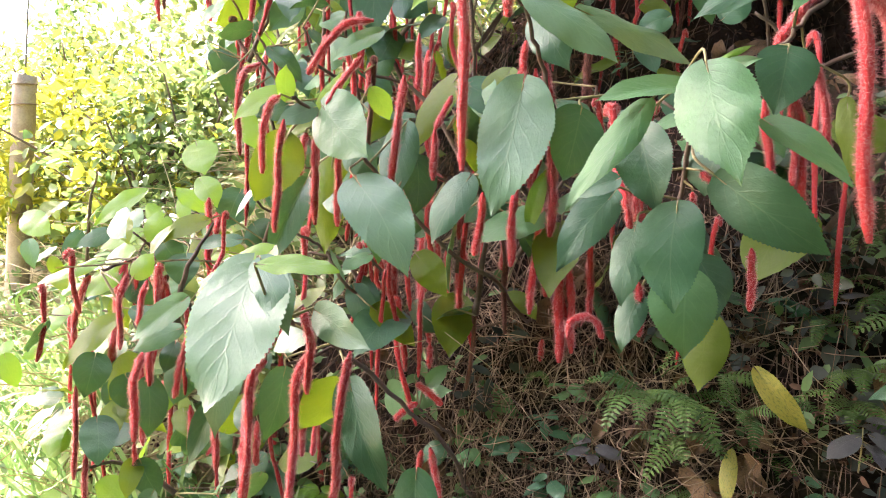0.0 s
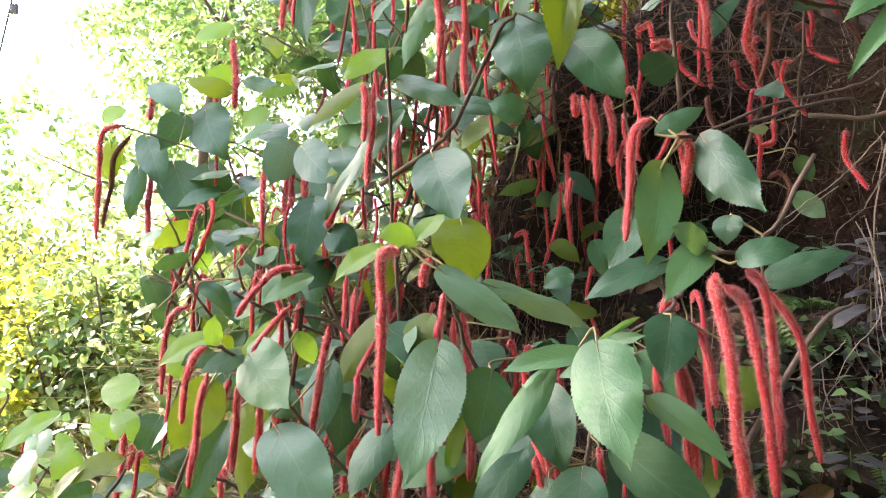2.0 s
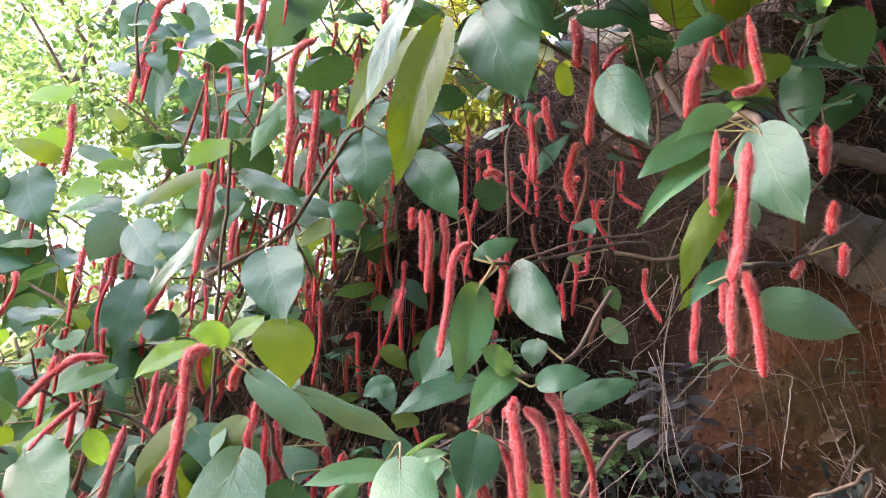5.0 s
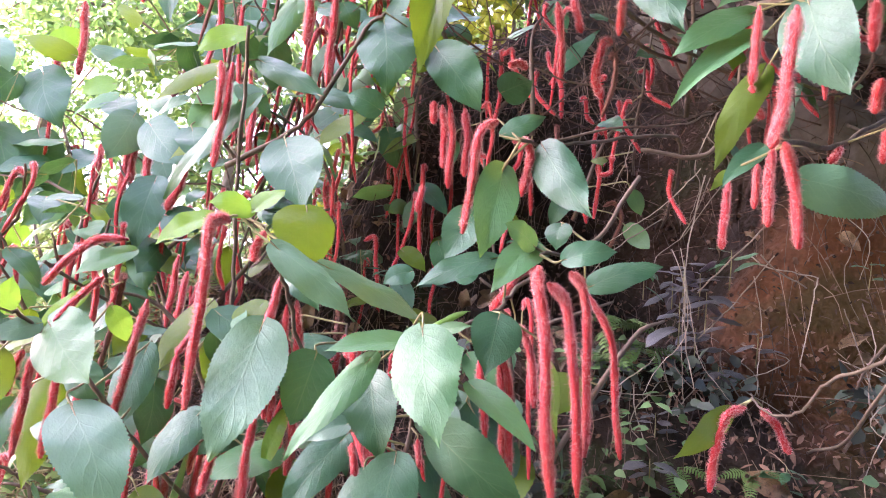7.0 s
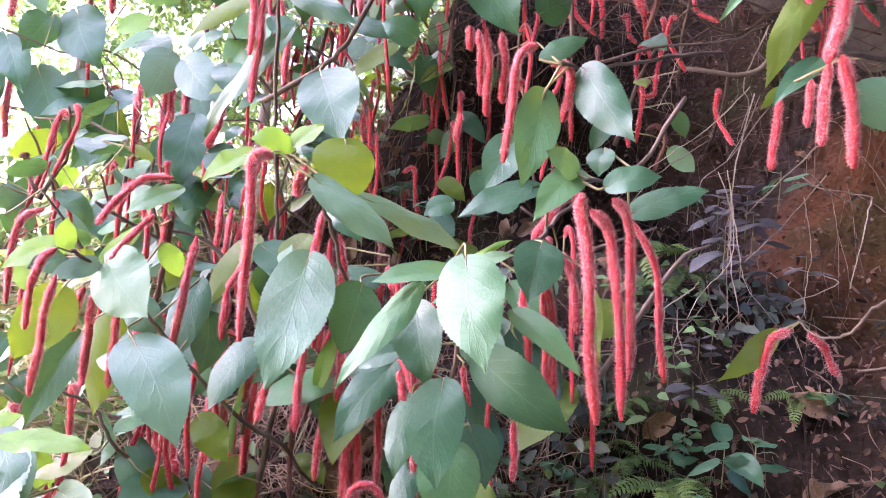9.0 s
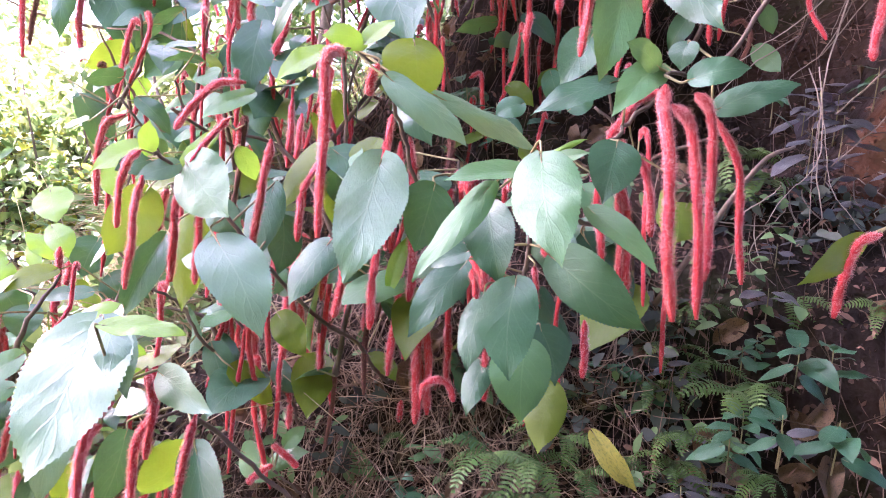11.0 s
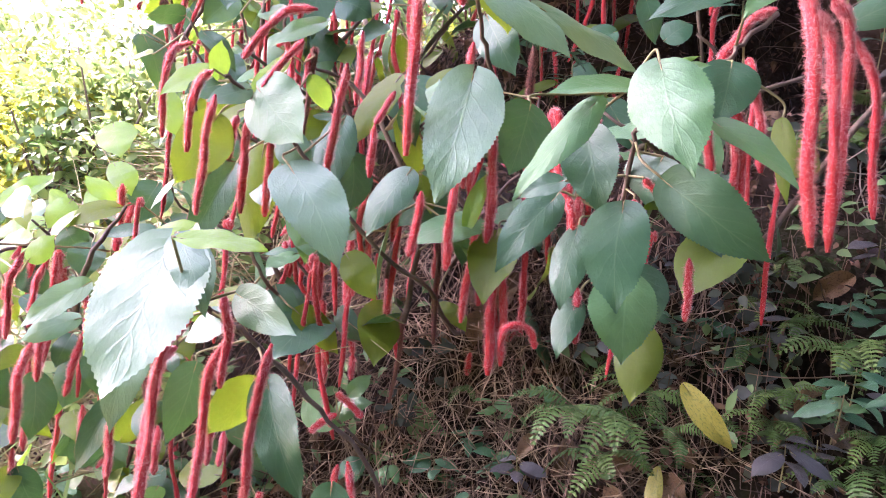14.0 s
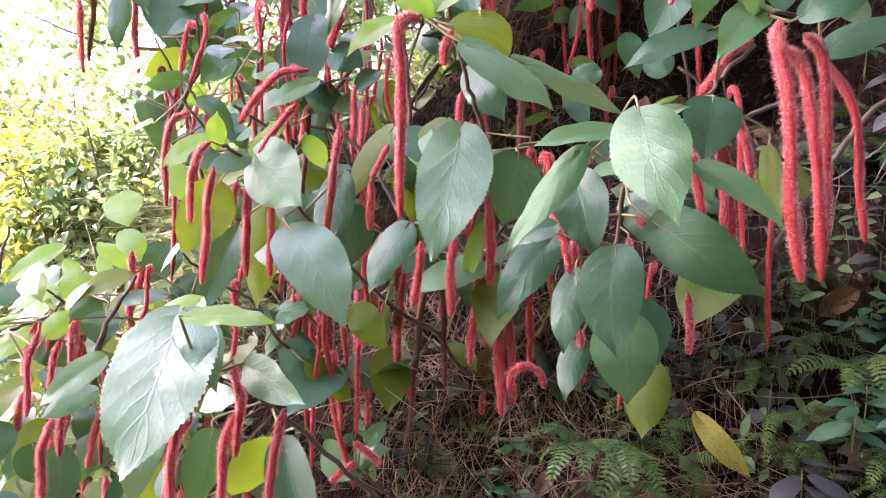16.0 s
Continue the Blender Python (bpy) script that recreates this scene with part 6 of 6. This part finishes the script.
dry_root(0.006, 0.004, (0.781, 1.000, 2.350), (0.823, 1.033, 2.254), (0.866, 1.067, 2.156), (0.955, 1.100, 2.128))
dry_root(0.008, 0.006, (0.868, 0.900, 1.930), (0.839, 0.933, 1.907), (0.808, 0.967, 1.882), (0.726, 1.000, 1.894))
dry_root(0.005, 0.004, (0.855, 0.900, 1.912), (0.836, 0.900, 1.949), (0.842, 0.900, 2.014))
dry_root(0.002, 0.0015, (0.842, 1.000, 1.865), (0.809, 1.000, 1.747), (0.800, 1.000, 1.662), (0.801, 1.000, 1.581), (0.813, 1.000, 1.519))
dry_root(0.0015, 0.001, (0.852, 1.000, 1.865), (0.803, 1.000, 1.765), (0.749, 1.000, 1.713), (0.758, 1.000, 1.671))
dry_root(0.002, 0.0015, (0.964, 1.000, 1.744), (0.889, 1.000, 1.660), (0.821, 1.000, 1.596))
dry_root(0.002, 0.001, (0.820, 1.100, 1.815), (0.729, 1.100, 1.749), (0.682, 1.100, 1.694))
dry_root(0.006, 0.004, (0.695, 1.200, 2.204), (0.813, 1.200, 2.129), (0.907, 1.200, 2.067), (1.006, 1.200, 2.092))
grass_clump((-0.207, 1.250, 0.727), .22, 12)
grass_clump((-0.067, 1.200, 0.778), .2, 10)
grass_clump((-0.378, 1.250, 0.732), .24, 12)
grass_clump((-0.528, 1.300, 0.736), .25, 12)
grass_clump((0.004, 1.250, 0.748), .18, 9)
grass_clump((-0.443, 1.600, 0.626), .22, 12)
grass_clump((-0.733, 1.800, 0.598), .25, 12)
grass_clump((-0.960, 1.500, 0.815), .25, 12)
grass_clump((-1.108, 1.800, 0.818), .25, 12)
weed((-0.511, 1.380, 0.839), .07, "fresh", 9)
weed((-0.564, 1.360, 0.773), .07, "fresh", 9)
weed((-0.370, 1.290, 0.822), .07, "fresh", 8)
weed((-0.247, 1.280, 0.903), .07, "fresh", 9)
weed((-0.153, 1.210, 0.878), .06, "young", 9)
weed((-0.078, 1.180, 0.878), .06, "fresh", 8)
weed((-0.005, 1.140, 0.884), .06, "mature", 8)
weed((0.054, 1.110, 0.876), .06, "fresh", 8)
weed((0.142, 1.080, 0.900), .05, "mature", 7)
weed((0.181, 1.120, 1.023), .05, "mature", 7)
weed((0.236, 1.070, 0.985), .05, "mature", 7)
weed((0.209, 1.060, 0.925), .05, "mature", 7)
weed((0.273, 1.030, 0.937), .05, "mature", 7)
weed((0.431, 0.980, 1.002), .045, "mature", 7)
weed((0.557, 0.930, 1.053), .045, "mature", 7)
weed((0.591, 0.850, 1.043), .05, "mature", 7)
weed((0.532, 0.900, 0.997), .05, "purple", 7)
weed((0.335, 1.080, 1.157), .035, "mature", 6)
weed((0.426, 1.100, 1.264), .035, "mature", 5)
weed((0.611, 1.050, 1.338), .035, "mature", 5)
weed((0.720, 0.990, 1.325), .04, "mature", 6)
weed((0.652, 0.920, 1.185), .045, "fresh", 6)


def scatter_leaves(centres, ways, normals, lengths, widths):
    """Vertices and faces of many small folded leaves."""
    x = ways / np.linalg.norm(ways, axis=1)[:, None]
    z = normals - x * np.sum(normals * x, axis=1)[:, None]
    z /= np.linalg.norm(z, axis=1)[:, None] + 1e-9
    y = np.cross(z, x)
    L, W = lengths[:, None], widths[:, None]

    def at(u, v, h):
        return centres + x * L * u + y * W * v + z * (W * h - L * 0.14 * u * u)

    rows = [at(0, 0, 0), at(0.22, 0.36, 0.14), at(0.22, 0, 0), at(0.22, -0.36, 0.14), at(0.55, 0.46, 0.18), at(0.55, 0, 0), at(0.55, -0.46, 0.18),
            at(0.85, 0.20, 0.06), at(0.85, -0.20, 0.06), at(1, 0, 0)]
    v = np.stack(rows, axis=1).reshape(-1, 3)
    f = []
    for k in range(0, 10 * len(centres), 10):
        f += [(k, k + 2, k + 1), (k, k + 3, k + 2), (k + 1, k + 2, k + 5, k + 4), (k + 2, k + 3, k + 6, k + 5), (k + 4, k + 5, k + 7), (k + 5, k + 6, k + 8), (k + 5, k + 8, k + 9, k + 7)]
    return v, f


def random_ways(r, n, down=0.3):
    w = r.normal(0, 1, (n, 3))
    w[:, 2] = w[:, 2] * 0.6 - down
    return w


def make_litter():
    """Dead leaves strewn over the face of the bank."""
    r = np.random.default_rng(21)
    n = 42000
    s = r.uniform(-1.1, 1.4, n)
    d = bank_depth(np.where(r.uniform(0, 1, n) < 0.6, r.uniform(0.35, 1.6, n), r.uniform(1.6, 2.8, n)), s)
    c = np.array([bank_point(a, b, 0.008) for a, b in zip(d, s)]) - np.array([INTO[0], INTO[1], 0]) * r.uniform(0.005, 0.045, n)[:, None]
    v, f = scatter_leaves(c, random_ways(r, n, 0.5), r.normal(0, 0.7, (n, 3)) + np.array([-0.4, -0.7, 0.5]), r.uniform(0.006, 0.030, n) * r.uniform(0.35, 1, n), r.uniform(0.002, 0.010, n))
    tagged(new("leaf_litter", mesh_from("leaf_litter", v, f, [LITTER])), "brown dead leaves strewn over the soil bank", "leaf litter", kind="stuff")


def make_tangle():
    """Dry roots, stalks and twigs that hang and lie over the bank."""
    r = np.random.default_rng(22)
    verts, faces = [], []
    out = -np.array([INTO[0], INTO[1], 0])
    along = np.array([ALONG[0], ALONG[1], 0])
    for i in range(5800):
        s = r.uniform(-1.0, 1.0)
        if s < -0.16 and r.uniform() < 0.45:
            continue
        d = float(bank_depth([r.uniform(0.45, 2.8)], [s])[0])
        p = np.array(bank_point(d, s)) + out * r.uniform(0.0, 0.03)
        if r.uniform() < 0.62:
            drop = r.uniform(0.05, 0.26)
            way = np.array([0, 0, -drop]) + out * drop * r.uniform(0.35, 0.75) + along * drop * r.normal(0, 0.22)
        else:
            way = (along * r.normal(0, 1) + np.array([0, 0, -0.5]) * r.normal(0.6, 0.7) + out * 0.3) * r.uniform(0.05, 0.15)
        bow = out * r.uniform(0, 0.035) + r.normal(0, 0.012, 3)
        line = smooth_line([p, p + way * 0.5 + bow, p + way + r.normal(0, 0.01, 3)], 3)
        v, f = tube(line, np.linspace(1, 0.55, len(line)) * r.uniform(0.0004, 0.0013), 3, 0, len(verts))
        verts += v.tolist()
        faces += f
    tagged(new("root_tangle", mesh_from("root_tangle", verts, faces, [ROOT])), "tangle of dry roots, stalks and twigs on the bank", "roots", kind="stuff")


def make_dry_grass():
    """Matted dry grass and fine roots over the foot of the bank beside the shrub."""
    r = np.random.default_rng(31)
    verts, faces = [], []
    out = -np.array([INTO[0], INTO[1], 0])
    along = np.array([ALONG[0], ALONG[1], 0])
    for _ in range(3400):
        s = r.normal(0.40, 0.15) if r.uniform() < 0.7 else r.uniform(-0.05, 0.3)
        d = float(bank_depth([r.uniform(0.75, 1.42)], [s])[0])
        p = np.array(bank_point(d, s)) + out * r.uniform(0.01, 0.06)
        a = r.normal(-0.9, 0.75)
        way = (along * r.choice([-1, 1]) * math.cos(a) + np.array([0, 0, 1]) * math.sin(a) + out * r.uniform(0, 0.3)) * r.uniform(0.03, 0.13)
        bow = out * r.uniform(0, 0.02) + r.normal(0, 0.010, 3)
        line = smooth_line([p, p + way * 0.5 + bow, p + way + r.normal(0, 0.008, 3)], 3)
        v, f = tube(line, np.linspace(1, 0.5, len(line)) * r.uniform(0.0004, 0.0012), 3, 0, len(verts))
        verts += v.tolist()
        faces += f
    tagged(new("dry_grass", mesh_from("dry_grass", verts, faces, [HAY])), "matted dry brown grass over the foot of the bank", "dry grass", kind="stuff")


def make_low_weeds():
    """Small dusky oval leaves that creep over the bank."""
    r = np.random.default_rng(29)
    n = 5200
    d, s = r.uniform(0.78, 1.44, n), r.uniform(-1.0, 0.55, n)
    keep = np.array([noise.noise((a * 6, b * 6, 9.0)) for a, b in zip(d, s)]) - 0.35 * (s > 0.16) > 0.14
    d, s = d[keep], s[keep]
    n = len(d)
    c = np.array([bank_point(a, b) for a, b in zip(d, s)]) - np.array([INTO[0], INTO[1], 0]) * r.uniform(0.02, 0.07, n)[:, None]
    v, f = scatter_leaves(c, random_ways(r, n, 0.3), r.normal(0, 0.5, (n, 3)) + np.array([-0.3, -0.8, 0.7]), r.uniform(0.016, 0.042, n), r.uniform(0.011, 0.026, n))
    tagged(new("creeping_weeds", mesh_from("creeping_weeds", v, f, [DUSKY])), "dusky purple-green creeping weeds on the bank", "weeds", kind="stuff")


def make_cover():
    """Tiny green seedlings over the bank."""
    r = np.random.default_rng(23)
    n = 2600
    d, s = r.uniform(0.72, 1.4, n), r.uniform(-0.8, 1.7, n)
    keep = np.array([noise.noise((a * 5, b * 5, 3.0)) for a, b in zip(d, s)]) + 0.25 * (s > 0.7) > 0.05
    d, s = d[keep], s[keep]
    n = len(d)
    c = np.array([bank_point(a, b, r.uniform(0.0, 0.05)) for a, b in zip(d, s)]) - np.array([INTO[0], INTO[1], 0]) * 0.035
    v, f = scatter_leaves(c, random_ways(r, n, 0.1), r.normal(0, 0.4, (n, 3)) + np.array([-0.2, -0.5, 1.0]), r.uniform(0.014, 0.040, n), r.uniform(0.010, 0.022, n))
    tagged(new("seedlings", mesh_from("seedlings", v, f, [WEED])), "small green seedlings scattered over the bank", "seedlings", kind="stuff")


def make_slope_cover():
    """Low leafy growth over the sunlit slope."""
    r = np.random.default_rng(24)
    n = 11000
    s = 0.9 + 5.2 * r.uniform(0, 1, n) ** 1.3
    d = r.uniform(0.55, 3.2, n)
    c = np.array([bank_point(a, b, 0.02) for a, b in zip(d, s)]) + np.stack([np.zeros(n), np.zeros(n), r.uniform(0, 0.28, n)], axis=1)
    v, f = scatter_leaves(c, random_ways(r, n, 0.1), r.normal(0, 0.5, (n, 3)) + np.array([-0.1, -0.3, 1.0]), r.uniform(0.03, 0.075, n), r.uniform(0.02, 0.05, n))
    tagged(new("undergrowth", mesh_from("undergrowth", v, f, [BUSH])), "sunlit green undergrowth covering the slope", "undergrowth", kind="stuff")


def make_straw():
    """Dry stalks and dead twigs that lie and stand over the sunlit slope."""
    r = np.random.default_rng(25)
    verts, faces = [], []
    for _ in range(4200):
        s = 0.8 + 3.2 * r.uniform() ** 1.4
        p = np.array(bank_point(r.uniform(0.9, 2.9), s, 0.02))
        way = r.normal(0, 1, 3) * (0.20, 0.20, 0.12) + np.array([0, 0, r.uniform(0.0, 0.16)])
        line = smooth_line([p, p + way * 0.5 + r.normal(0, 0.03, 3), p + way + np.array([0, 0, -0.05])], 3)
        v, f = tube(line, np.linspace(1, 0.5, len(line)) * r.uniform(0.0012, 0.003), 3, 0, len(verts))
        verts += v.tolist()
        faces += f
    tagged(new("dry_stalks", mesh_from("dry_stalks", verts, faces, [STRAW])), "dry straw-coloured stalks over the sunlit slope", "dry stalks", kind="stuff")


def make_dead_twigs():
    """Brittle brown twigs caught in the shrubs and lying against the upper face of the bank."""
    r = np.random.default_rng(26)
    verts, faces = [], []
    for _ in range(380):
        p = np.array([r.uniform(0.36, 1.25), 0, r.uniform(2.00, 2.68)])
        p[1] = r.uniform(1.06, 1.42) - 0.42 * (p[0] - 0.6)
        a = r.normal(0, 0.6)
        way = np.array([math.cos(a) * r.choice([-1, 1]), r.normal(0, 0.35), math.sin(a) - 0.2]) * r.uniform(0.04, 0.19)
        kink = r.normal(0, 0.016, 3)
        line = smooth_line([p - way, p - way * 0.3 + kink, p + way * 0.4 - kink, p + way + r.normal(0, 0.02, 3)], 3)
        v, f = tube(line, np.linspace(1, 0.45, len(line)) * r.choice([0.0008, 0.0012, 0.0018, 0.003], p=[0.4, 0.35, 0.2, 0.05]), 4, 0.1, len(verts))
        verts += v.tolist()
        faces += f
    tagged(new("dead_twigs", mesh_from("dead_twigs", verts, faces, [TWIG])), "brittle brown dead twigs against the upper bank", "twigs", kind="stuff")


make_slope_cover()
make_dead_twigs()
make_straw()
make_litter()
make_tangle()
make_dry_grass()
make_low_weeds()
make_cover()


# ---- the sunlit side: bushes, trees, grass, a post; unseen trees and bushes added to block light ----
def crown(r, centre, radius, clumps, per, size, flat=0.8):
    """Leaves in loose clumps round a centre."""
    pos, way = [], []
    for _ in range(clumps):
        p = r.normal(0, 1, 3)
        p = p / np.linalg.norm(p) * r.uniform(0.35, 1.0) ** 0.6
        p = centre + p * radius * np.array([1, 1, flat])
        spread = r.uniform(0.08, 0.2) * radius
        pos.append(p + r.normal(0, 1, (per, 3)) * spread)
        way.append(r.normal(0, 0.8, (per, 3)) + (p - centre) / radius * 0.6 + np.array([0, 0, -0.25]))
    pos, way = np.vstack(pos), np.vstack(way)
    n = len(pos)
    return scatter_leaves(pos, way, r.normal(0, 0.5, (n, 3)) + np.array([0.1, -0.25, 1.0]), r.uniform(0.6, 1.3, n) * size, r.uniform(0.35, 0.8, n) * size)


def bush(d, along, height, radius, seed, clumps=26, per=34, size=0.055, material=None):
    r = np.random.default_rng(seed)
    foot = bank_point(d, along)
    ob = thing("bush", "sunlit leafy wild bush on the slope", "bush", "bushes on the slope", foot)
    for _ in range(6):
        end = np.array([r.normal(0, 0.5) * radius, r.normal(0, 0.5) * radius, height * r.uniform(0.6, 1.1)])
        line = smooth_line([(0, 0, -0.1), end * 0.5 + r.normal(0, 0.05, 3), end], 5)
        v, f = tube(line, np.linspace(0.010, 0.003, len(line)), 5, 0.1)
        part("stem", mesh_from("stem", v, f, [BARK]), ob)
    v, f = crown(r, np.array([0, 0, height * 0.6]), radius, clumps, per, size, height / radius * 0.6)
    part("crown", mesh_from("crown", v, f, [material or BUSH]), ob)
    return ob


far_rng = np.random.default_rng(40)
for i in range(34):
    along = far_rng.uniform(1.9, 6.0)
    d = 1.65 + far_rng.uniform(0, 1.7) + 0.05 * along
    bush(d, along, far_rng.uniform(0.5, 0.9), far_rng.uniform(0.35, 0.55), 100 + i, 32, 28, far_rng.uniform(0.045, 0.08), (BUSH_YELLOW, BUSH_PALE, BUSH)[i % 3])


for i in range(6):
    along = far_rng.uniform(0.75, 2.2)
    bush(2.1 + far_rng.uniform(0, 1.3), along, far_rng.uniform(0.3, 0.6), far_rng.uniform(0.25, 0.45), 160 + i, 34, 30, far_rng.uniform(0.04, 0.07), BUSH_PALE if i % 2 else BUSH)


for i in range(12):
    along = far_rng.uniform(-0.1, 1.3)
    bush(2.3 + far_rng.uniform(0, 1.6), along, far_rng.uniform(0.35, 0.7), far_rng.uniform(0.30, 0.45), 180 + i, 34, 30, far_rng.uniform(0.045, 0.075), (BUSH_PALE, BUSH, BUSH_YELLOW)[i % 3])


def tree(x, y, height, spread, seed, size=0.09, clumps=70, per=30, bare=0.35):
    r = np.random.default_rng(seed)
    d, s = float(np.dot(INTO, (x, y))), float(np.dot(ALONG, (x, y)))
    foot = bank_point(d, s)
    ob = thing("tree", "tall tree with airy yellow-green leaves, some added unseen as shade", "tree", "trees on the slope", foot)
    top = np.array([r.normal(0, 0.2), r.normal(0, 0.2), height])
    line = smooth_line([(0, 0, -0.3), top * 0.4 + r.normal(0, 0.08, 3), top], 7)
    v, f = tube(line, np.linspace(0.055, 0.015, len(line)), 9, 0.08)
    trunk = part("trunk", mesh_from("trunk", v, f, [BARK]), ob)
    cv, cf = [], []
    for k in range(12):
        p = line[int(len(line) * r.uniform(bare, 0.98)) - 1]
        a = r.uniform(0, 2 * math.pi)
        end = p + np.array([math.cos(a), math.sin(a), r.uniform(0.0, 0.6)]) * spread * r.uniform(0.5, 1.0)
        limb = smooth_line([p, (p + end) / 2 + r.normal(0, 0.1, 3), end], 5)
        v, f = tube(limb, np.linspace(0.016, 0.004, len(limb)), 6, 0.1)
        part("limb", mesh_from("limb", v, f, [BARK]), ob)
        v, f = crown(r, end, spread * 0.42, clumps // 6, per, size, 0.7)
        cf += [tuple(i + len(cv) for i in q) for q in f]
        cv += v.tolist()
    part("crown", mesh_from("crown", cv, cf, [TREE_LEAF]), ob)
    return ob


tree(-1.6, 4.9, 4.2, 1.5, 201, 0.070, 190)
tree(-0.4, 4.6, 3.8, 1.5, 202, 0.070, 180)
tree(-2.5, 7.4, 5.0, 1.7, 203, 0.09, 110)
tree(0.6, 4.6, 3.2, 1.4, 204, clumps=48)
tree(-1.0, 7.0, 4.6, 1.8, 205, clumps=48)
# Three unseen trees, added left of the view to keep direct sun off the shrubs.
tree(-3.95, 3.00, 5.75, 0.95, 207, size=0.24, clumps=300, per=40, bare=0.86)
tree(-3.40, 2.78, 6.05, 0.95, 208, size=0.24, clumps=300, per=40, bare=0.86)
tree(-2.93, 2.68, 5.95, 1.0, 206, size=0.28, clumps=260, per=40, bare=0.80)


# Unseen trees added behind the viewer; their crowns cut sky light on the bank.
tree(1.9, -0.9, 4.6, 1.8, 212, size=0.30, clumps=130, per=28, bare=0.66)
tree(0.0, -2.2, 5.2, 1.9, 213, size=0.32, clumps=110, per=24, bare=0.66)


def shade_hedge():
    """Thick growth added unseen across the path, behind the viewer, to block low front light."""
    r = np.random.default_rng(60)
    for i in range(8):
        along = -4.2 + 0.75 * i
        x, y = INTO * -1.9 + ALONG * along
        ob = thing("hedge_bush", "dense dark green bush added unseen across the path to block light", "bush", "bushes across the path", (x, y, -0.15))
        v, f = tube(smooth_line([(0, 0, -0.2), (0.05, 0.02, 1.5), (0, 0.1, 3.2)], 5), np.linspace(0.06, 0.02, 11), 7, 0.1)
        part("trunk", mesh_from("trunk", v, f, [BARK]), ob)
        v, f = crown(r, np.array([0, 0, 2.0]), 1.0, 75, 18, 0.32, 2.0)
        part("crown", mesh_from("crown", v, f, [BUSH]), ob)


shade_hedge()


def make_grass():
    """Long grass along the path."""
    r = np.random.default_rng(50)
    n = 11000
    s = 0.35 + 6.0 * r.uniform(0, 1, n) ** 1.4
    d = r.uniform(-0.6, 0.90, n) + 0.7 * np.clip((s - 1.0) / 1.8, 0, 1)
    foot = np.array([bank_point(a, b) for a, b in zip(d, s)])
    a = r.uniform(0, 2 * math.pi, n)
    h = r.uniform(0.16, 0.42, n)
    out = np.stack([np.cos(a), np.sin(a), np.zeros(n)], axis=1)
    side = np.stack([-np.sin(a), np.cos(a), np.zeros(n)], axis=1) * r.uniform(0.003, 0.007, n)[:, None]
    bend = r.uniform(0.15, 0.75, n)[:, None] * h[:, None]
    up = np.array([0, 0, 1.0]) * h[:, None]
    rows = [foot - side, foot + side, foot + out * bend * 0.3 + up * 0.55 - side * 0.9, foot + out * bend * 0.3 + up * 0.55 + side * 0.9,
            foot + out * bend * 0.8 + up * 0.85 - side * 0.5, foot + out * bend * 0.8 + up * 0.85 + side * 0.5, foot + out * bend * 1.3 + up * 0.8]
    v = np.stack(rows, axis=1).reshape(-1, 3)
    f = []
    for k in range(0, 7 * n, 7):
        f += [(k, k + 1, k + 3, k + 2), (k + 2, k + 3, k + 5, k + 4), (k + 4, k + 5, k + 6)]
    tagged(new("grass", mesh_from("grass", v, f, [GRASS], False)), "long bright green grass beside the path", "grass", kind="stuff")


make_grass()


def utility_pole():
    """A slightly leaning wooden pole with a thin cable rising from it and a small plate on the cable."""
    foot = bank_point(1.66, 3.28)
    ob = thing("utility_pole", "weathered wooden pole with a thin cable above", "pole", "", foot)
    lean = 0.10

    def shaft(low, high, radius, material, name, label):
        line = np.array([(lean * h, 0, h) for h in np.linspace(low, high, 14)])
        v, f = tube(line, np.linspace(radius, radius * 0.97, 14), 14, 0.035)
        return part(name, mesh_from(name, v, f, [material]), ob, label)

    ring_at = 1.93 - foot.z
    shaft(-0.3, ring_at, 0.050, POST, "lower_shaft", "weathered brown lower shaft")
    cable = np.array([(lean * h, 0, h) for h in np.linspace(ring_at - 0.05, 5.2 - foot.z, 10)])
    v, f = tube(cable, np.full(10, 0.004), 6)
    part("cable", mesh_from("cable", v, f, [IRON]), ob, "thin dark cable")
    for h in (ring_at - 0.04, ring_at - 0.13, ring_at - 0.62):
        ring = [(lean * h + 0.053 * math.cos(a), 0.053 * math.sin(a), h + 0.004 * math.sin(a)) for a in np.linspace(0, 2 * math.pi, 19)]
        v, f = tube(np.array(ring), np.full(19, 0.004), 6)
        part("wire", mesh_from("wire", v, f, [WIRE]), ob, "rusty binding wire")
    h = 3.20 - foot.z
    bm = bmesh.new()
    bmesh.ops.create_cube(bm, size=1, matrix=Matrix.Translation((lean * h + 0.03, -0.012, h)) @ Matrix.Rotation(-lean, 4, "Y") @ Matrix.Diagonal((0.034, 0.018, 0.048, 1)))
    bmesh.ops.bevel(bm, geom=bm.edges[:], offset=0.003, segments=1, affect="EDGES")
    me = bpy.data.meshes.new("plate")
    bm.to_mesh(me)
    bm.free()
    me.materials.append(IRON)
    part("plate", me, ob, "small dark grey plate")
    return ob


utility_pole()
